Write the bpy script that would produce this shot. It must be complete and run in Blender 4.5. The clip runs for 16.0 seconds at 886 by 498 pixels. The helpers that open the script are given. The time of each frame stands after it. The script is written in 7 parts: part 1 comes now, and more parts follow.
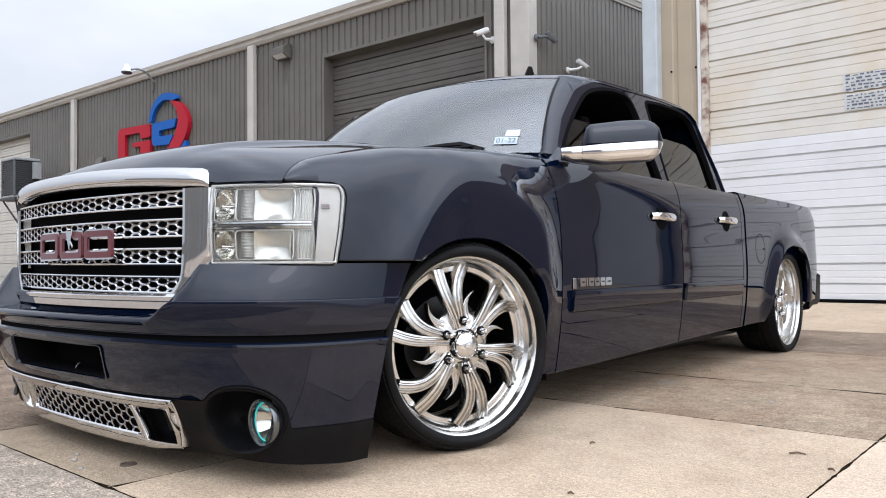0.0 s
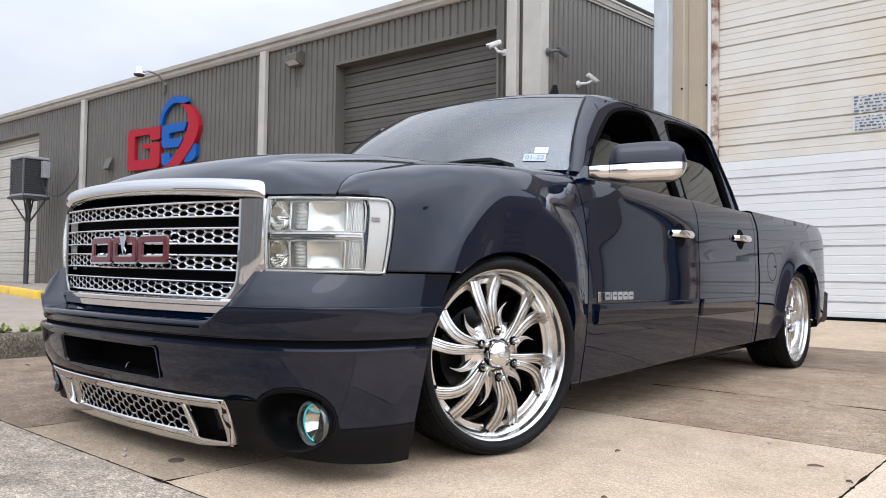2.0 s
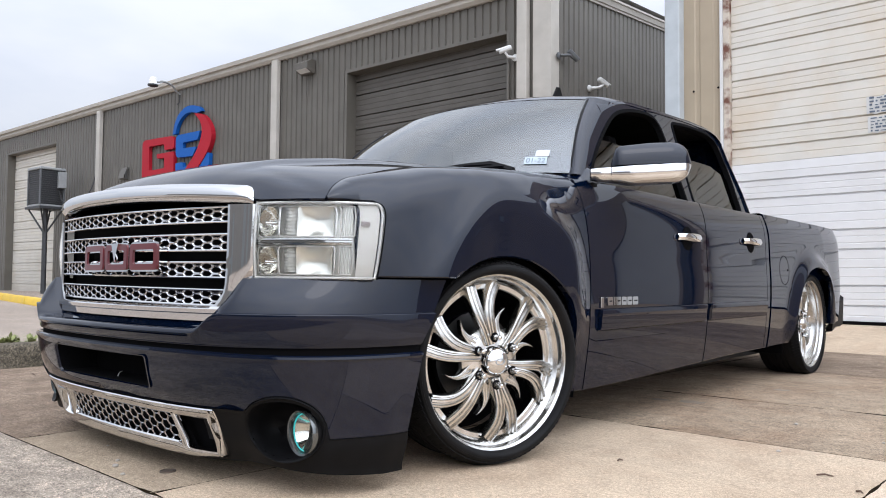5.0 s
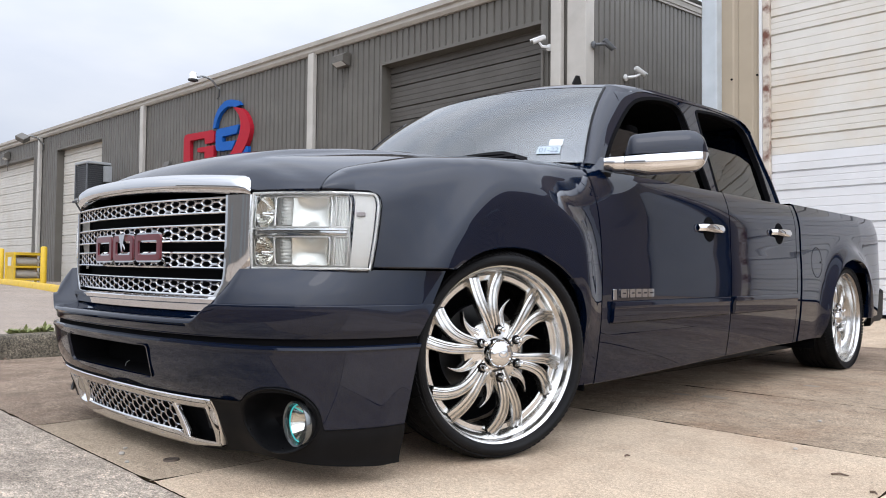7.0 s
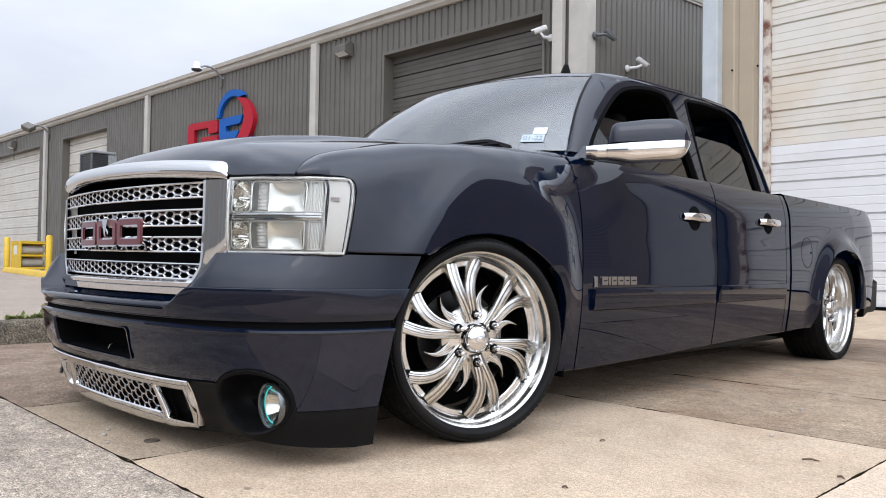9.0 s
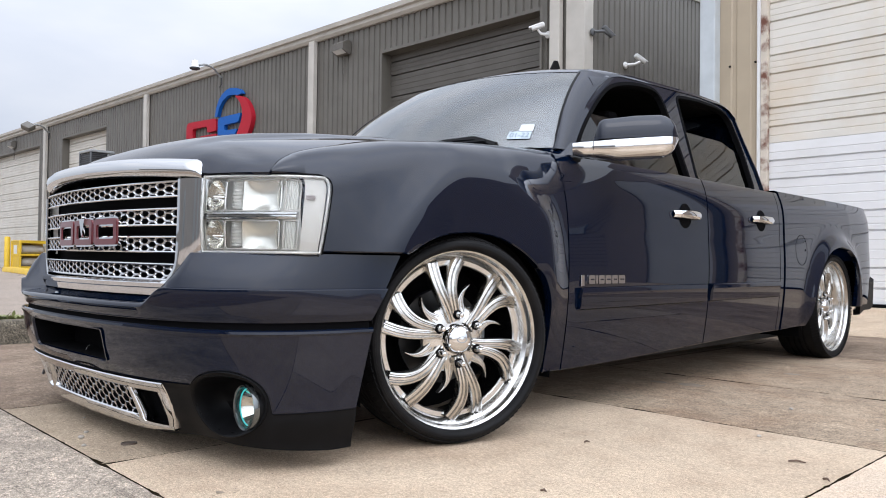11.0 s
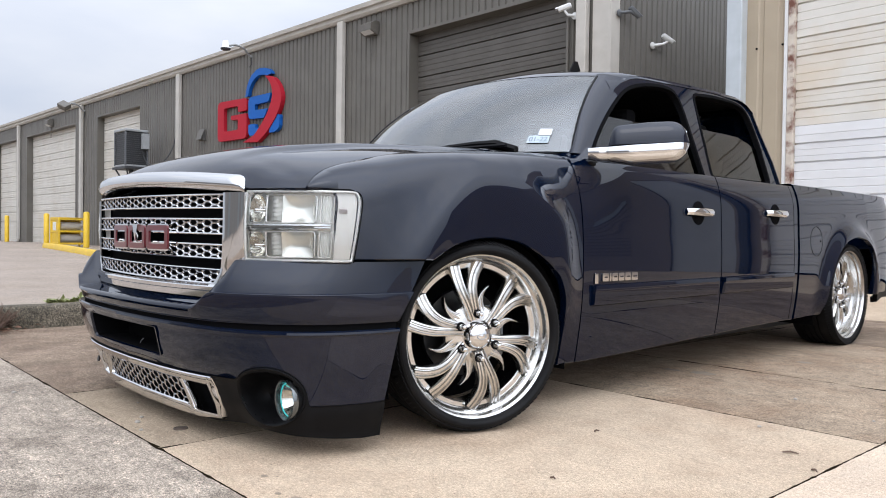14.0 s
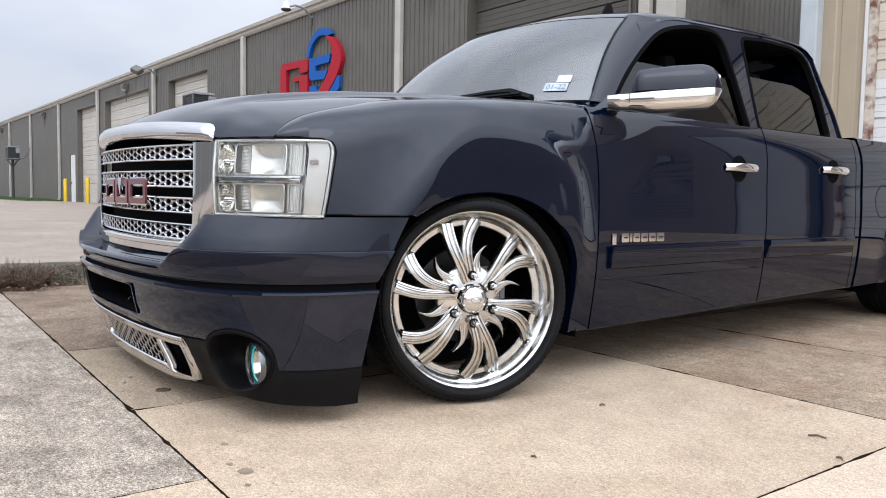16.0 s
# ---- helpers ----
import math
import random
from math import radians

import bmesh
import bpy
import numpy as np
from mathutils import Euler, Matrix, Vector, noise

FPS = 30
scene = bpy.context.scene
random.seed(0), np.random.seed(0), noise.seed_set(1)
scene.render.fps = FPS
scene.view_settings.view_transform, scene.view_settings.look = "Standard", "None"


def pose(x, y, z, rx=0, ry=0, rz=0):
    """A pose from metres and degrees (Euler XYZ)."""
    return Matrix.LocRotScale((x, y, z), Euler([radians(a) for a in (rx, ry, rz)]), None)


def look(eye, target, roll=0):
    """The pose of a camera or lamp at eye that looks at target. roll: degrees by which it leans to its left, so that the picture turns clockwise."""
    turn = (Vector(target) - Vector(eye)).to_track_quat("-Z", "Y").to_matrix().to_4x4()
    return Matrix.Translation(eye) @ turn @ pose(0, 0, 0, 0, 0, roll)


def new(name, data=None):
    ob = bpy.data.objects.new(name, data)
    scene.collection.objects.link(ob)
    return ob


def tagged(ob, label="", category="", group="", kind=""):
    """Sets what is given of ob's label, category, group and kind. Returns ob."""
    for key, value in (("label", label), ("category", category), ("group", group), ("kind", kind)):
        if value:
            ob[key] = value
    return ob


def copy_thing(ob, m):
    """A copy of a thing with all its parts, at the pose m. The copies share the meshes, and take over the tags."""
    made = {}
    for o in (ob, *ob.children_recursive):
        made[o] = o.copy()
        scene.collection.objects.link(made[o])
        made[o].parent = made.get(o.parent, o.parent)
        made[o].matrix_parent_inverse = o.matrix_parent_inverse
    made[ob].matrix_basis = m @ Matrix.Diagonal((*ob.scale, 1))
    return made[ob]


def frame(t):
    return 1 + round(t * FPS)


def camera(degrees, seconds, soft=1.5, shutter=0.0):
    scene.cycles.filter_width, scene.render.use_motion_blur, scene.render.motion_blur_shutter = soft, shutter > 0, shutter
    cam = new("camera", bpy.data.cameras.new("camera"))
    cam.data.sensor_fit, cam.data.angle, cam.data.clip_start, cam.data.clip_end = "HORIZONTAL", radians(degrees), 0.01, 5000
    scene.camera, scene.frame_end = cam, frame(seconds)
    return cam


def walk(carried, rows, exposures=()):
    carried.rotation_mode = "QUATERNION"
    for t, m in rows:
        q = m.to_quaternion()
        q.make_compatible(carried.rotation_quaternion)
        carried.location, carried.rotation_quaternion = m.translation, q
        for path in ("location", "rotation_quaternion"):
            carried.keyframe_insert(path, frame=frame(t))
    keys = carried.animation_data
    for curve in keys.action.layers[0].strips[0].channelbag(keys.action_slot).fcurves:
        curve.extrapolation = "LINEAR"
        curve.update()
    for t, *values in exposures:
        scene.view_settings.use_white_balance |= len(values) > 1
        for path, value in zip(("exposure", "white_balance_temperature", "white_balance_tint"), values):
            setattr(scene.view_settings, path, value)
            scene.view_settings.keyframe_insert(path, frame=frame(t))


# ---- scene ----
cam = camera(60.8, 16.0, 1.0)
PATH = [
    (0, (2.64, -1.959, 0.613), (1.324, -0.453, 0.662), -0.5),
    (0.5, (2.627, -2.015, 0.613), (1.315, -0.506, 0.661), -0.2),
    (1, (2.626, -2.065, 0.618), (1.315, -0.556, 0.669), 0.2),
    (1.5, (2.622, -2.101, 0.627), (1.309, -0.592, 0.687), 0.6),
    (2, (2.618, -2.134, 0.626), (1.304, -0.628, 0.695), 0.9),
    (2.5, (2.617, -2.148, 0.627), (1.303, -0.643, 0.705), 0.9),
    (3, (2.622, -2.137, 0.626), (1.307, -0.632, 0.709), 0.8),
    (3.5, (2.627, -2.118, 0.629), (1.31, -0.615, 0.716), 0.6),
    (6, (2.66, -1.991, 0.619), (1.277, -0.549, 0.696), 0.5),
    (6.5, (2.685, -1.962, 0.62), (1.279, -0.542, 0.691), 0.5),
    (7, (2.71, -1.93, 0.619), (1.284, -0.529, 0.685), 0.6),
    (7.5, (2.726, -1.91, 0.619), (1.286, -0.523, 0.675), 0.7),
    (8, (2.752, -1.889, 0.613), (1.307, -0.507, 0.661), 0.8),
    (8.5, (2.775, -1.882, 0.61), (1.333, -0.498, 0.655), 0.9),
    (9, (2.796, -1.877, 0.601), (1.358, -0.488, 0.644), 0.9),
    (9.5, (2.813, -1.869, 0.592), (1.377, -0.479, 0.638), 0.8),
    (10, (2.824, -1.855, 0.592), (1.385, -0.467, 0.64), 0.7),
    (12.5, (2.805, -1.733, 0.695), (1.354, -0.357, 0.691), 0.9),
    (13, (2.841, -1.832, 0.728), (1.386, -0.46, 0.708), 1.0),
    (13.5, (2.897, -1.96, 0.722), (1.43, -0.602, 0.694), 1.0),
    (14, (2.986, -1.928, 0.715), (1.494, -0.597, 0.681), 0.8),
    (14.5, (3.05, -1.844, 0.701), (1.525, -0.551, 0.651), 0.8),
    (15, (3.046, -1.766, 0.683), (1.488, -0.514, 0.605), 0.9),
    (15.5, (2.987, -1.662, 0.684), (1.4, -0.45, 0.574), 1.0),
    (16, (2.993, -1.575, 0.689), (1.386, -0.392, 0.556), 1.0),
]
walk(cam, [(t, look(eye, target, roll)) for t, eye, target, roll in PATH])

# ---- light ----
world = bpy.data.worlds.new("overcast_sky")
scene.world = world
world.use_nodes = True
wn, wl = world.node_tree.nodes, world.node_tree.links
wn.clear()
w_out = wn.new("ShaderNodeOutputWorld")
w_bg = wn.new("ShaderNodeBackground")
w_sky = wn.new("ShaderNodeTexSky")
w_sky.sky_type, w_sky.sun_disc = "NISHITA", False
w_sky.sun_elevation, w_sky.sun_rotation = radians(45), radians(130)
w_sky.dust_density = 3.0
w_geo = wn.new("ShaderNodeTexCoord")
w_sep = wn.new("ShaderNodeSeparateXYZ")
wl.new(w_geo.outputs["Generated"], w_sep.inputs[0])
# cloud deck: brighter towards the zenith, with soft grey patches
w_ramp = wn.new("ShaderNodeMapRange")
w_ramp.inputs["From Min"].default_value, w_ramp.inputs["From Max"].default_value = -0.05, 1.0
w_ramp.inputs["To Min"].default_value, w_ramp.inputs["To Max"].default_value = 1.05, 3.05
wl.new(w_sep.outputs["Z"], w_ramp.inputs["Value"])
w_map = wn.new("ShaderNodeMapping")
w_map.inputs["Scale"].default_value = (1.6, 1.6, 4.5)
wl.new(w_geo.outputs["Generated"], w_map.inputs["Vector"])
w_noise = wn.new("ShaderNodeTexNoise")
w_noise.inputs["Scale"].default_value, w_noise.inputs["Detail"].default_value = 2.2, 5.0
wl.new(w_map.outputs["Vector"], w_noise.inputs["Vector"])
w_cloud = wn.new("ShaderNodeValToRGB")
w_cloud.color_ramp.elements[0].position, w_cloud.color_ramp.elements[0].color = 0.32, (0.74, 0.81, 0.96, 1)
w_cloud.color_ramp.elements[1].position, w_cloud.color_ramp.elements[1].color = 0.66, (0.90, 0.945, 1.05, 1)
wl.new(w_noise.outputs["Fac"], w_cloud.inputs["Fac"])
w_mul = wn.new("ShaderNodeVectorMath")
w_mul.operation = "SCALE"
wl.new(w_cloud.outputs["Color"], w_mul.inputs[0])
# the clouds glow round the veiled sun
w_dot = wn.new("ShaderNodeVectorMath")
w_dot.operation = "DOT_PRODUCT"
w_dot.inputs[1].default_value = Vector((8.0, -3.5, 7.0)).normalized()
wl.new(w_geo.outputs["Generated"], w_dot.inputs[0])
w_glow = wn.new("ShaderNodeMapRange")
w_glow.inputs["From Min"].default_value, w_glow.inputs["From Max"].default_value = 0.2, 1.0
w_glow.inputs["To Min"].default_value, w_glow.inputs["To Max"].default_value = 1.0, 2.8
wl.new(w_dot.outputs["Value"], w_glow.inputs["Value"])
w_both = wn.new("ShaderNodeMath")
w_both.operation = "MULTIPLY"
wl.new(w_ramp.outputs["Result"], w_both.inputs[0])
wl.new(w_glow.outputs["Result"], w_both.inputs[1])
wl.new(w_both.outputs["Value"], w_mul.inputs["Scale"])
w_dim = wn.new("ShaderNodeVectorMath")
w_dim.operation = "SCALE"
w_dim.inputs["Scale"].default_value = 0.10
wl.new(w_sky.outputs["Color"], w_dim.inputs[0])
w_mix = wn.new("ShaderNodeMix")
w_mix.data_type = "RGBA"
w_mix.inputs["Factor"].default_value = 0.9
wl.new(w_dim.outputs["Vector"], w_mix.inputs["A"])
wl.new(w_mul.outputs["Vector"], w_mix.inputs["B"])
wl.new(w_mix.outputs["Result"], w_bg.inputs["Color"])
w_bg.inputs["Strength"].default_value = 0.655
wl.new(w_bg.outputs["Background"], w_out.inputs["Surface"])

sun = new("sun", bpy.data.lights.new("sun", "SUN"))
sun.data.energy, sun.data.angle, sun.data.color = 0.30, radians(30), (1.0, 0.95, 0.94)
sun.matrix_world = look((0, 0, 20), (-11, 9, 0))


# ---- materials ----
def material(name, color, rough=0.5, metal=0.0, coat=0.0, var=0.0, scale=8.0, bump=0.0, bump_scale=60.0, dirt=None, dirt_amount=0.0, dirt_scale=1.5, spec=0.5, random_tint=0.0, speck=0.0, speck_scale=260.0):
    m = bpy.data.materials.new(name)
    m.use_nodes = True
    n, l = m.node_tree.nodes, m.node_tree.links
    b = n["Principled BSDF"]
    b.inputs["Roughness"].default_value = rough
    b.inputs["Metallic"].default_value = metal
    b.inputs["Coat Weight"].default_value = coat
    b.inputs["Coat Roughness"].default_value = 0.02
    b.inputs["Specular IOR Level"].default_value = spec
    co = n.new("ShaderNodeTexCoord")
    col = n.new("ShaderNodeRGB")
    col.outputs[0].default_value = (*(0.87 * q for q in color), 1)
    last = col.outputs[0]
    if var:
        t = n.new("ShaderNodeTexNoise")
        t.inputs["Scale"].default_value, t.inputs["Detail"].default_value = scale, 6
        l.new(co.outputs["Object"], t.inputs["Vector"])
        r = n.new("ShaderNodeMapRange")
        r.inputs["From Min"].default_value, r.inputs["From Max"].default_value = 0.25, 0.75
        r.inputs["To Min"].default_value, r.inputs["To Max"].default_value = 1 - var, 1 + var
        l.new(t.outputs["Fac"], r.inputs["Value"])
        v = n.new("ShaderNodeVectorMath")
        v.operation = "SCALE"
        l.new(last, v.inputs[0])
        l.new(r.outputs["Result"], v.inputs["Scale"])
        last = v.outputs["Vector"]
        rr = n.new("ShaderNodeMapRange")
        rr.inputs["To Min"].default_value, rr.inputs["To Max"].default_value = max(0.02, rough * (1 - var)), min(1, rough * (1 + var))
        l.new(t.outputs["Fac"], rr.inputs["Value"])
        l.new(rr.outputs["Result"], b.inputs["Roughness"])
    if dirt:
        t2 = n.new("ShaderNodeTexNoise")
        t2.inputs["Scale"].default_value, t2.inputs["Detail"].default_value, t2.inputs["Roughness"].default_value = dirt_scale, 8, 0.62
        l.new(co.outputs["Object"], t2.inputs["Vector"])
        r2 = n.new("ShaderNodeMapRange")
        r2.inputs["From Min"].default_value, r2.inputs["From Max"].default_value = 0.46, 0.72
        r2.inputs["To Min"].default_value, r2.inputs["To Max"].default_value = 0.0, dirt_amount
        l.new(t2.outputs["Fac"], r2.inputs["Value"])
        mx = n.new("ShaderNodeMix")
        mx.data_type = "RGBA"
        l.new(r2.outputs["Result"], mx.inputs["Factor"])
        l.new(last, mx.inputs["A"])
        mx.inputs["B"].default_value = (*dirt, 1)
        last = mx.outputs["Result"]
    if speck:
        t4 = n.new("ShaderNodeTexNoise")
        t4.inputs["Scale"].default_value, t4.inputs["Detail"].default_value = speck_scale, 3
        l.new(co.outputs["Object"], t4.inputs["Vector"])
        r4 = n.new("ShaderNodeMapRange")
        r4.inputs["From Min"].default_value, r4.inputs["From Max"].default_value = 0.30, 0.70
        r4.inputs["To Min"].default_value, r4.inputs["To Max"].default_value = 1 - speck, 1 + speck
        l.new(t4.outputs["Fac"], r4.inputs["Value"])
        v4 = n.new("ShaderNodeVectorMath")
        v4.operation = "SCALE"
        l.new(last, v4.inputs[0])
        l.new(r4.outputs["Result"], v4.inputs["Scale"])
        last = v4.outputs["Vector"]
    if random_tint:
        oi = n.new("ShaderNodeObjectInfo")
        r3 = n.new("ShaderNodeMapRange")
        r3.inputs["To Min"].default_value, r3.inputs["To Max"].default_value = 1 - random_tint, 1 + random_tint
        l.new(oi.outputs["Random"], r3.inputs["Value"])
        v3 = n.new("ShaderNodeVectorMath")
        v3.operation = "SCALE"
        l.new(last, v3.inputs[0])
        l.new(r3.outputs["Result"], v3.inputs["Scale"])
        last = v3.outputs["Vector"]
    l.new(last, b.inputs["Base Color"])
    if bump:
        t3 = n.new("ShaderNodeTexNoise")
        t3.inputs["Scale"].default_value, t3.inputs["Detail"].default_value = bump_scale, 4
        l.new(co.outputs["Object"], t3.inputs["Vector"])
        bp = n.new("ShaderNodeBump")
        bp.inputs["Strength"].default_value, bp.inputs["Distance"].default_value = bump, 0.01
        l.new(t3.outputs["Fac"], bp.inputs["Height"])
        l.new(bp.outputs["Normal"], b.inputs["Normal"])
    return m


def glass_material(name, color, rough=0.0, ior=1.45):
    m = material(name, color, rough)
    b = m.node_tree.nodes["Principled BSDF"]
    b.inputs["Transmission Weight"].default_value = 1.0
    b.inputs["IOR"].default_value = ior
    return m


PAINT = material("navy_paint", (0.0010, 0.0040, 0.0138), 0.45, 0.0, coat=1.0, spec=0.0)
PAINT.node_tree.nodes["Principled BSDF"].inputs["Coat IOR"].default_value = 1.48
# chrome darkened in its colour, for the dark surroundings it reflects
GRILLE_CHROME = material("chrome_with_dark_reflections", (0.58, 0.58, 0.59), 0.12, 1.0)
CHROME = material("chrome", (0.80, 0.80, 0.80), 0.045, 1.0)
ALLOY = material("polished_alloy", (0.67, 0.66, 0.635), 0.20, 1.0, var=0.15, scale=30)
BLACK = material("black_plastic", (0.0055, 0.0055, 0.0060), 0.45, spec=0.10, var=0.15, scale=20, bump=0.05, bump_scale=900)
TRIM_BLACK = material("black_trim", (0.004, 0.004, 0.005), 0.40, spec=0.12)
RUBBER = material("tyre_rubber", (0.006, 0.006, 0.0065), 0.62, spec=0.14, var=0.25, scale=14, dirt=(0.05, 0.045, 0.04), dirt_amount=0.15, dirt_scale=6)
# near-black, for black parts and for painted shade in gaps and recesses
SHADOW = material("black_parts_and_shade", (0.004, 0.004, 0.0045), 0.9, spec=0.05)
UNDER = material("underbody", (0.02, 0.02, 0.02), 0.8, var=0.3, dirt=(0.08, 0.07, 0.055), dirt_amount=0.4)
STEEL = material("brake_steel", (0.07, 0.07, 0.07), 0.4, 1.0, var=0.2)
GLASS_TINT = glass_material("tinted_glass", (0.10, 0.11, 0.11), 0.0, 1.38)
GLASS_DARK = material("blacked_out_glass", (0.004, 0.004, 0.005), 0.04, spec=0.3)
GLASS_SHIELD = glass_material("windshield_glass", (0.38, 0.42, 0.42), 0.0, 2.05)
GLASS_CLEAR = glass_material("clear_lens", (0.96, 0.97, 0.96), 0.0, 1.3)
INTERIOR = material("dark_interior", (0.007, 0.007, 0.008), 0.85, spec=0.1, var=0.2)
REFLECTOR = material("lamp_reflector", (0.92, 0.90, 0.84), 0.10, 1.0)
LAMP_MIRROR = material("pale_lamp_mirror", (0.86, 0.84, 0.765), 0.16, 0.72, coat=0.3)
LAMP_HOUSING = material("lamp_housing", (0.84, 0.82, 0.77), 0.32, 0.6)
SMOKED = material("smoked_bezel", (0.16, 0.17, 0.17), 0.10, 0.8)
LAMP_BRIGHT = material("bright_lamp_trim", (0.86, 0.85, 0.81), 0.22, 0.55, coat=0.5)
LAMP_RIB = material("ribbed_reflector", (0.66, 0.65, 0.61), 0.3, 0.35)
LAMP_CLIP = material("pink_grey_clip", (0.30, 0.26, 0.25), 0.4)
LAMP_GREY = material("ribbed_clear_lens", (0.74, 0.73, 0.69), 0.12, 0.2, coat=0.6)
LAMP_WHITE = material("frosted_lens", (0.56, 0.53, 0.485), 0.15, 0.0, coat=0.6)
EMBLEM_RED = material("emblem_red", (0.13, 0.010, 0.016), 0.30, 0.2, coat=0.5)
TAIL_RED = material("tail_lamp_red", (0.30, 0.01, 0.012), 0.15, coat=1.0)
PAPER = material("sticker_paper", (0.58, 0.61, 0.62), 0.5)
INK = material("sticker_ink", (0.12, 0.15, 0.20), 0.6)
STICKER_BLUE = material("sticker_band", (0.48, 0.56, 0.60), 0.5)
AQUA = bpy.data.materials.new("aqua_led_ring")
AQUA.use_nodes = True
AQUA.node_tree.nodes["Principled BSDF"].inputs["Base Color"].default_value = (0.05, 0.5, 0.5, 1)
AQUA.node_tree.nodes["Principled BSDF"].inputs["Emission Color"].default_value = (0.10, 0.85, 0.90, 1)
AQUA.node_tree.nodes["Principled BSDF"].inputs["Emission Strength"].default_value = 0.55

SIDING = material("taupe_siding", (0.115, 0.105, 0.088), 0.5, var=0.10, scale=2.5, dirt=(0.16, 0.15, 0.13), dirt_amount=0.35, dirt_scale=0.9)
SIDING_DARK = material("taupe_door_paint", (0.088, 0.080, 0.068), 0.5, var=0.08, scale=3, dirt=(0.12, 0.11, 0.10), dirt_amount=0.3)
TRIM = material("stone_trim", (0.50, 0.47, 0.42), 0.5, var=0.10, scale=3, dirt=(0.30, 0.27, 0.22), dirt_amount=0.35, dirt_scale=2.2)
ROOF_METAL = material("roof_metal", (0.45, 0.45, 0.44), 0.45, var=0.1)
DOOR_CREAM = material("cream_door", (0.62, 0.59, 0.53), 0.5, var=0.06, scale=3, dirt=(0.42, 0.36, 0.28), dirt_amount=0.4, dirt_scale=1.2)
TAN = material("tan_siding", (0.42, 0.345, 0.245), 0.5, var=0.06, scale=3, dirt=(0.36, 0.29, 0.20), dirt_amount=0.3, dirt_scale=1.4)
GUTTER = material("pale_blue_downspout", (0.50, 0.54, 0.56), 0.45, var=0.10, scale=5, dirt=(0.40, 0.42, 0.42), dirt_amount=0.4)
RUST = material("rusty_white_jamb", (0.62, 0.55, 0.46), 0.6, var=0.1, dirt=(0.13, 0.045, 0.025), dirt_amount=1.6, dirt_scale=5.0)
YELLOW = material("safety_yellow", (0.72, 0.46, 0.02), 0.5, var=0.12, scale=5, dirt=(0.40, 0.27, 0.04), dirt_amount=0.4)
RED_SIGN = material("sign_red", (0.40, 0.012, 0.026), 0.55, var=0.05, spec=0.2)
BLUE_SIGN = material("sign_blue", (0.008, 0.10, 0.38), 0.55, var=0.05, spec=0.2)
WHITE_PLASTIC = material("white_housing", (0.72, 0.72, 0.70), 0.4, var=0.05)
GREY_METAL = material("grey_cabinet", (0.30, 0.31, 0.31), 0.45, var=0.1, dirt=(0.2, 0.19, 0.17), dirt_amount=0.3)
DARK_METAL = material("dark_coil", (0.035, 0.037, 0.04), 0.5, var=0.2, scale=20)
PAPER_NOTE = material("paper_notice", (0.66, 0.66, 0.64), 0.6, var=0.05)
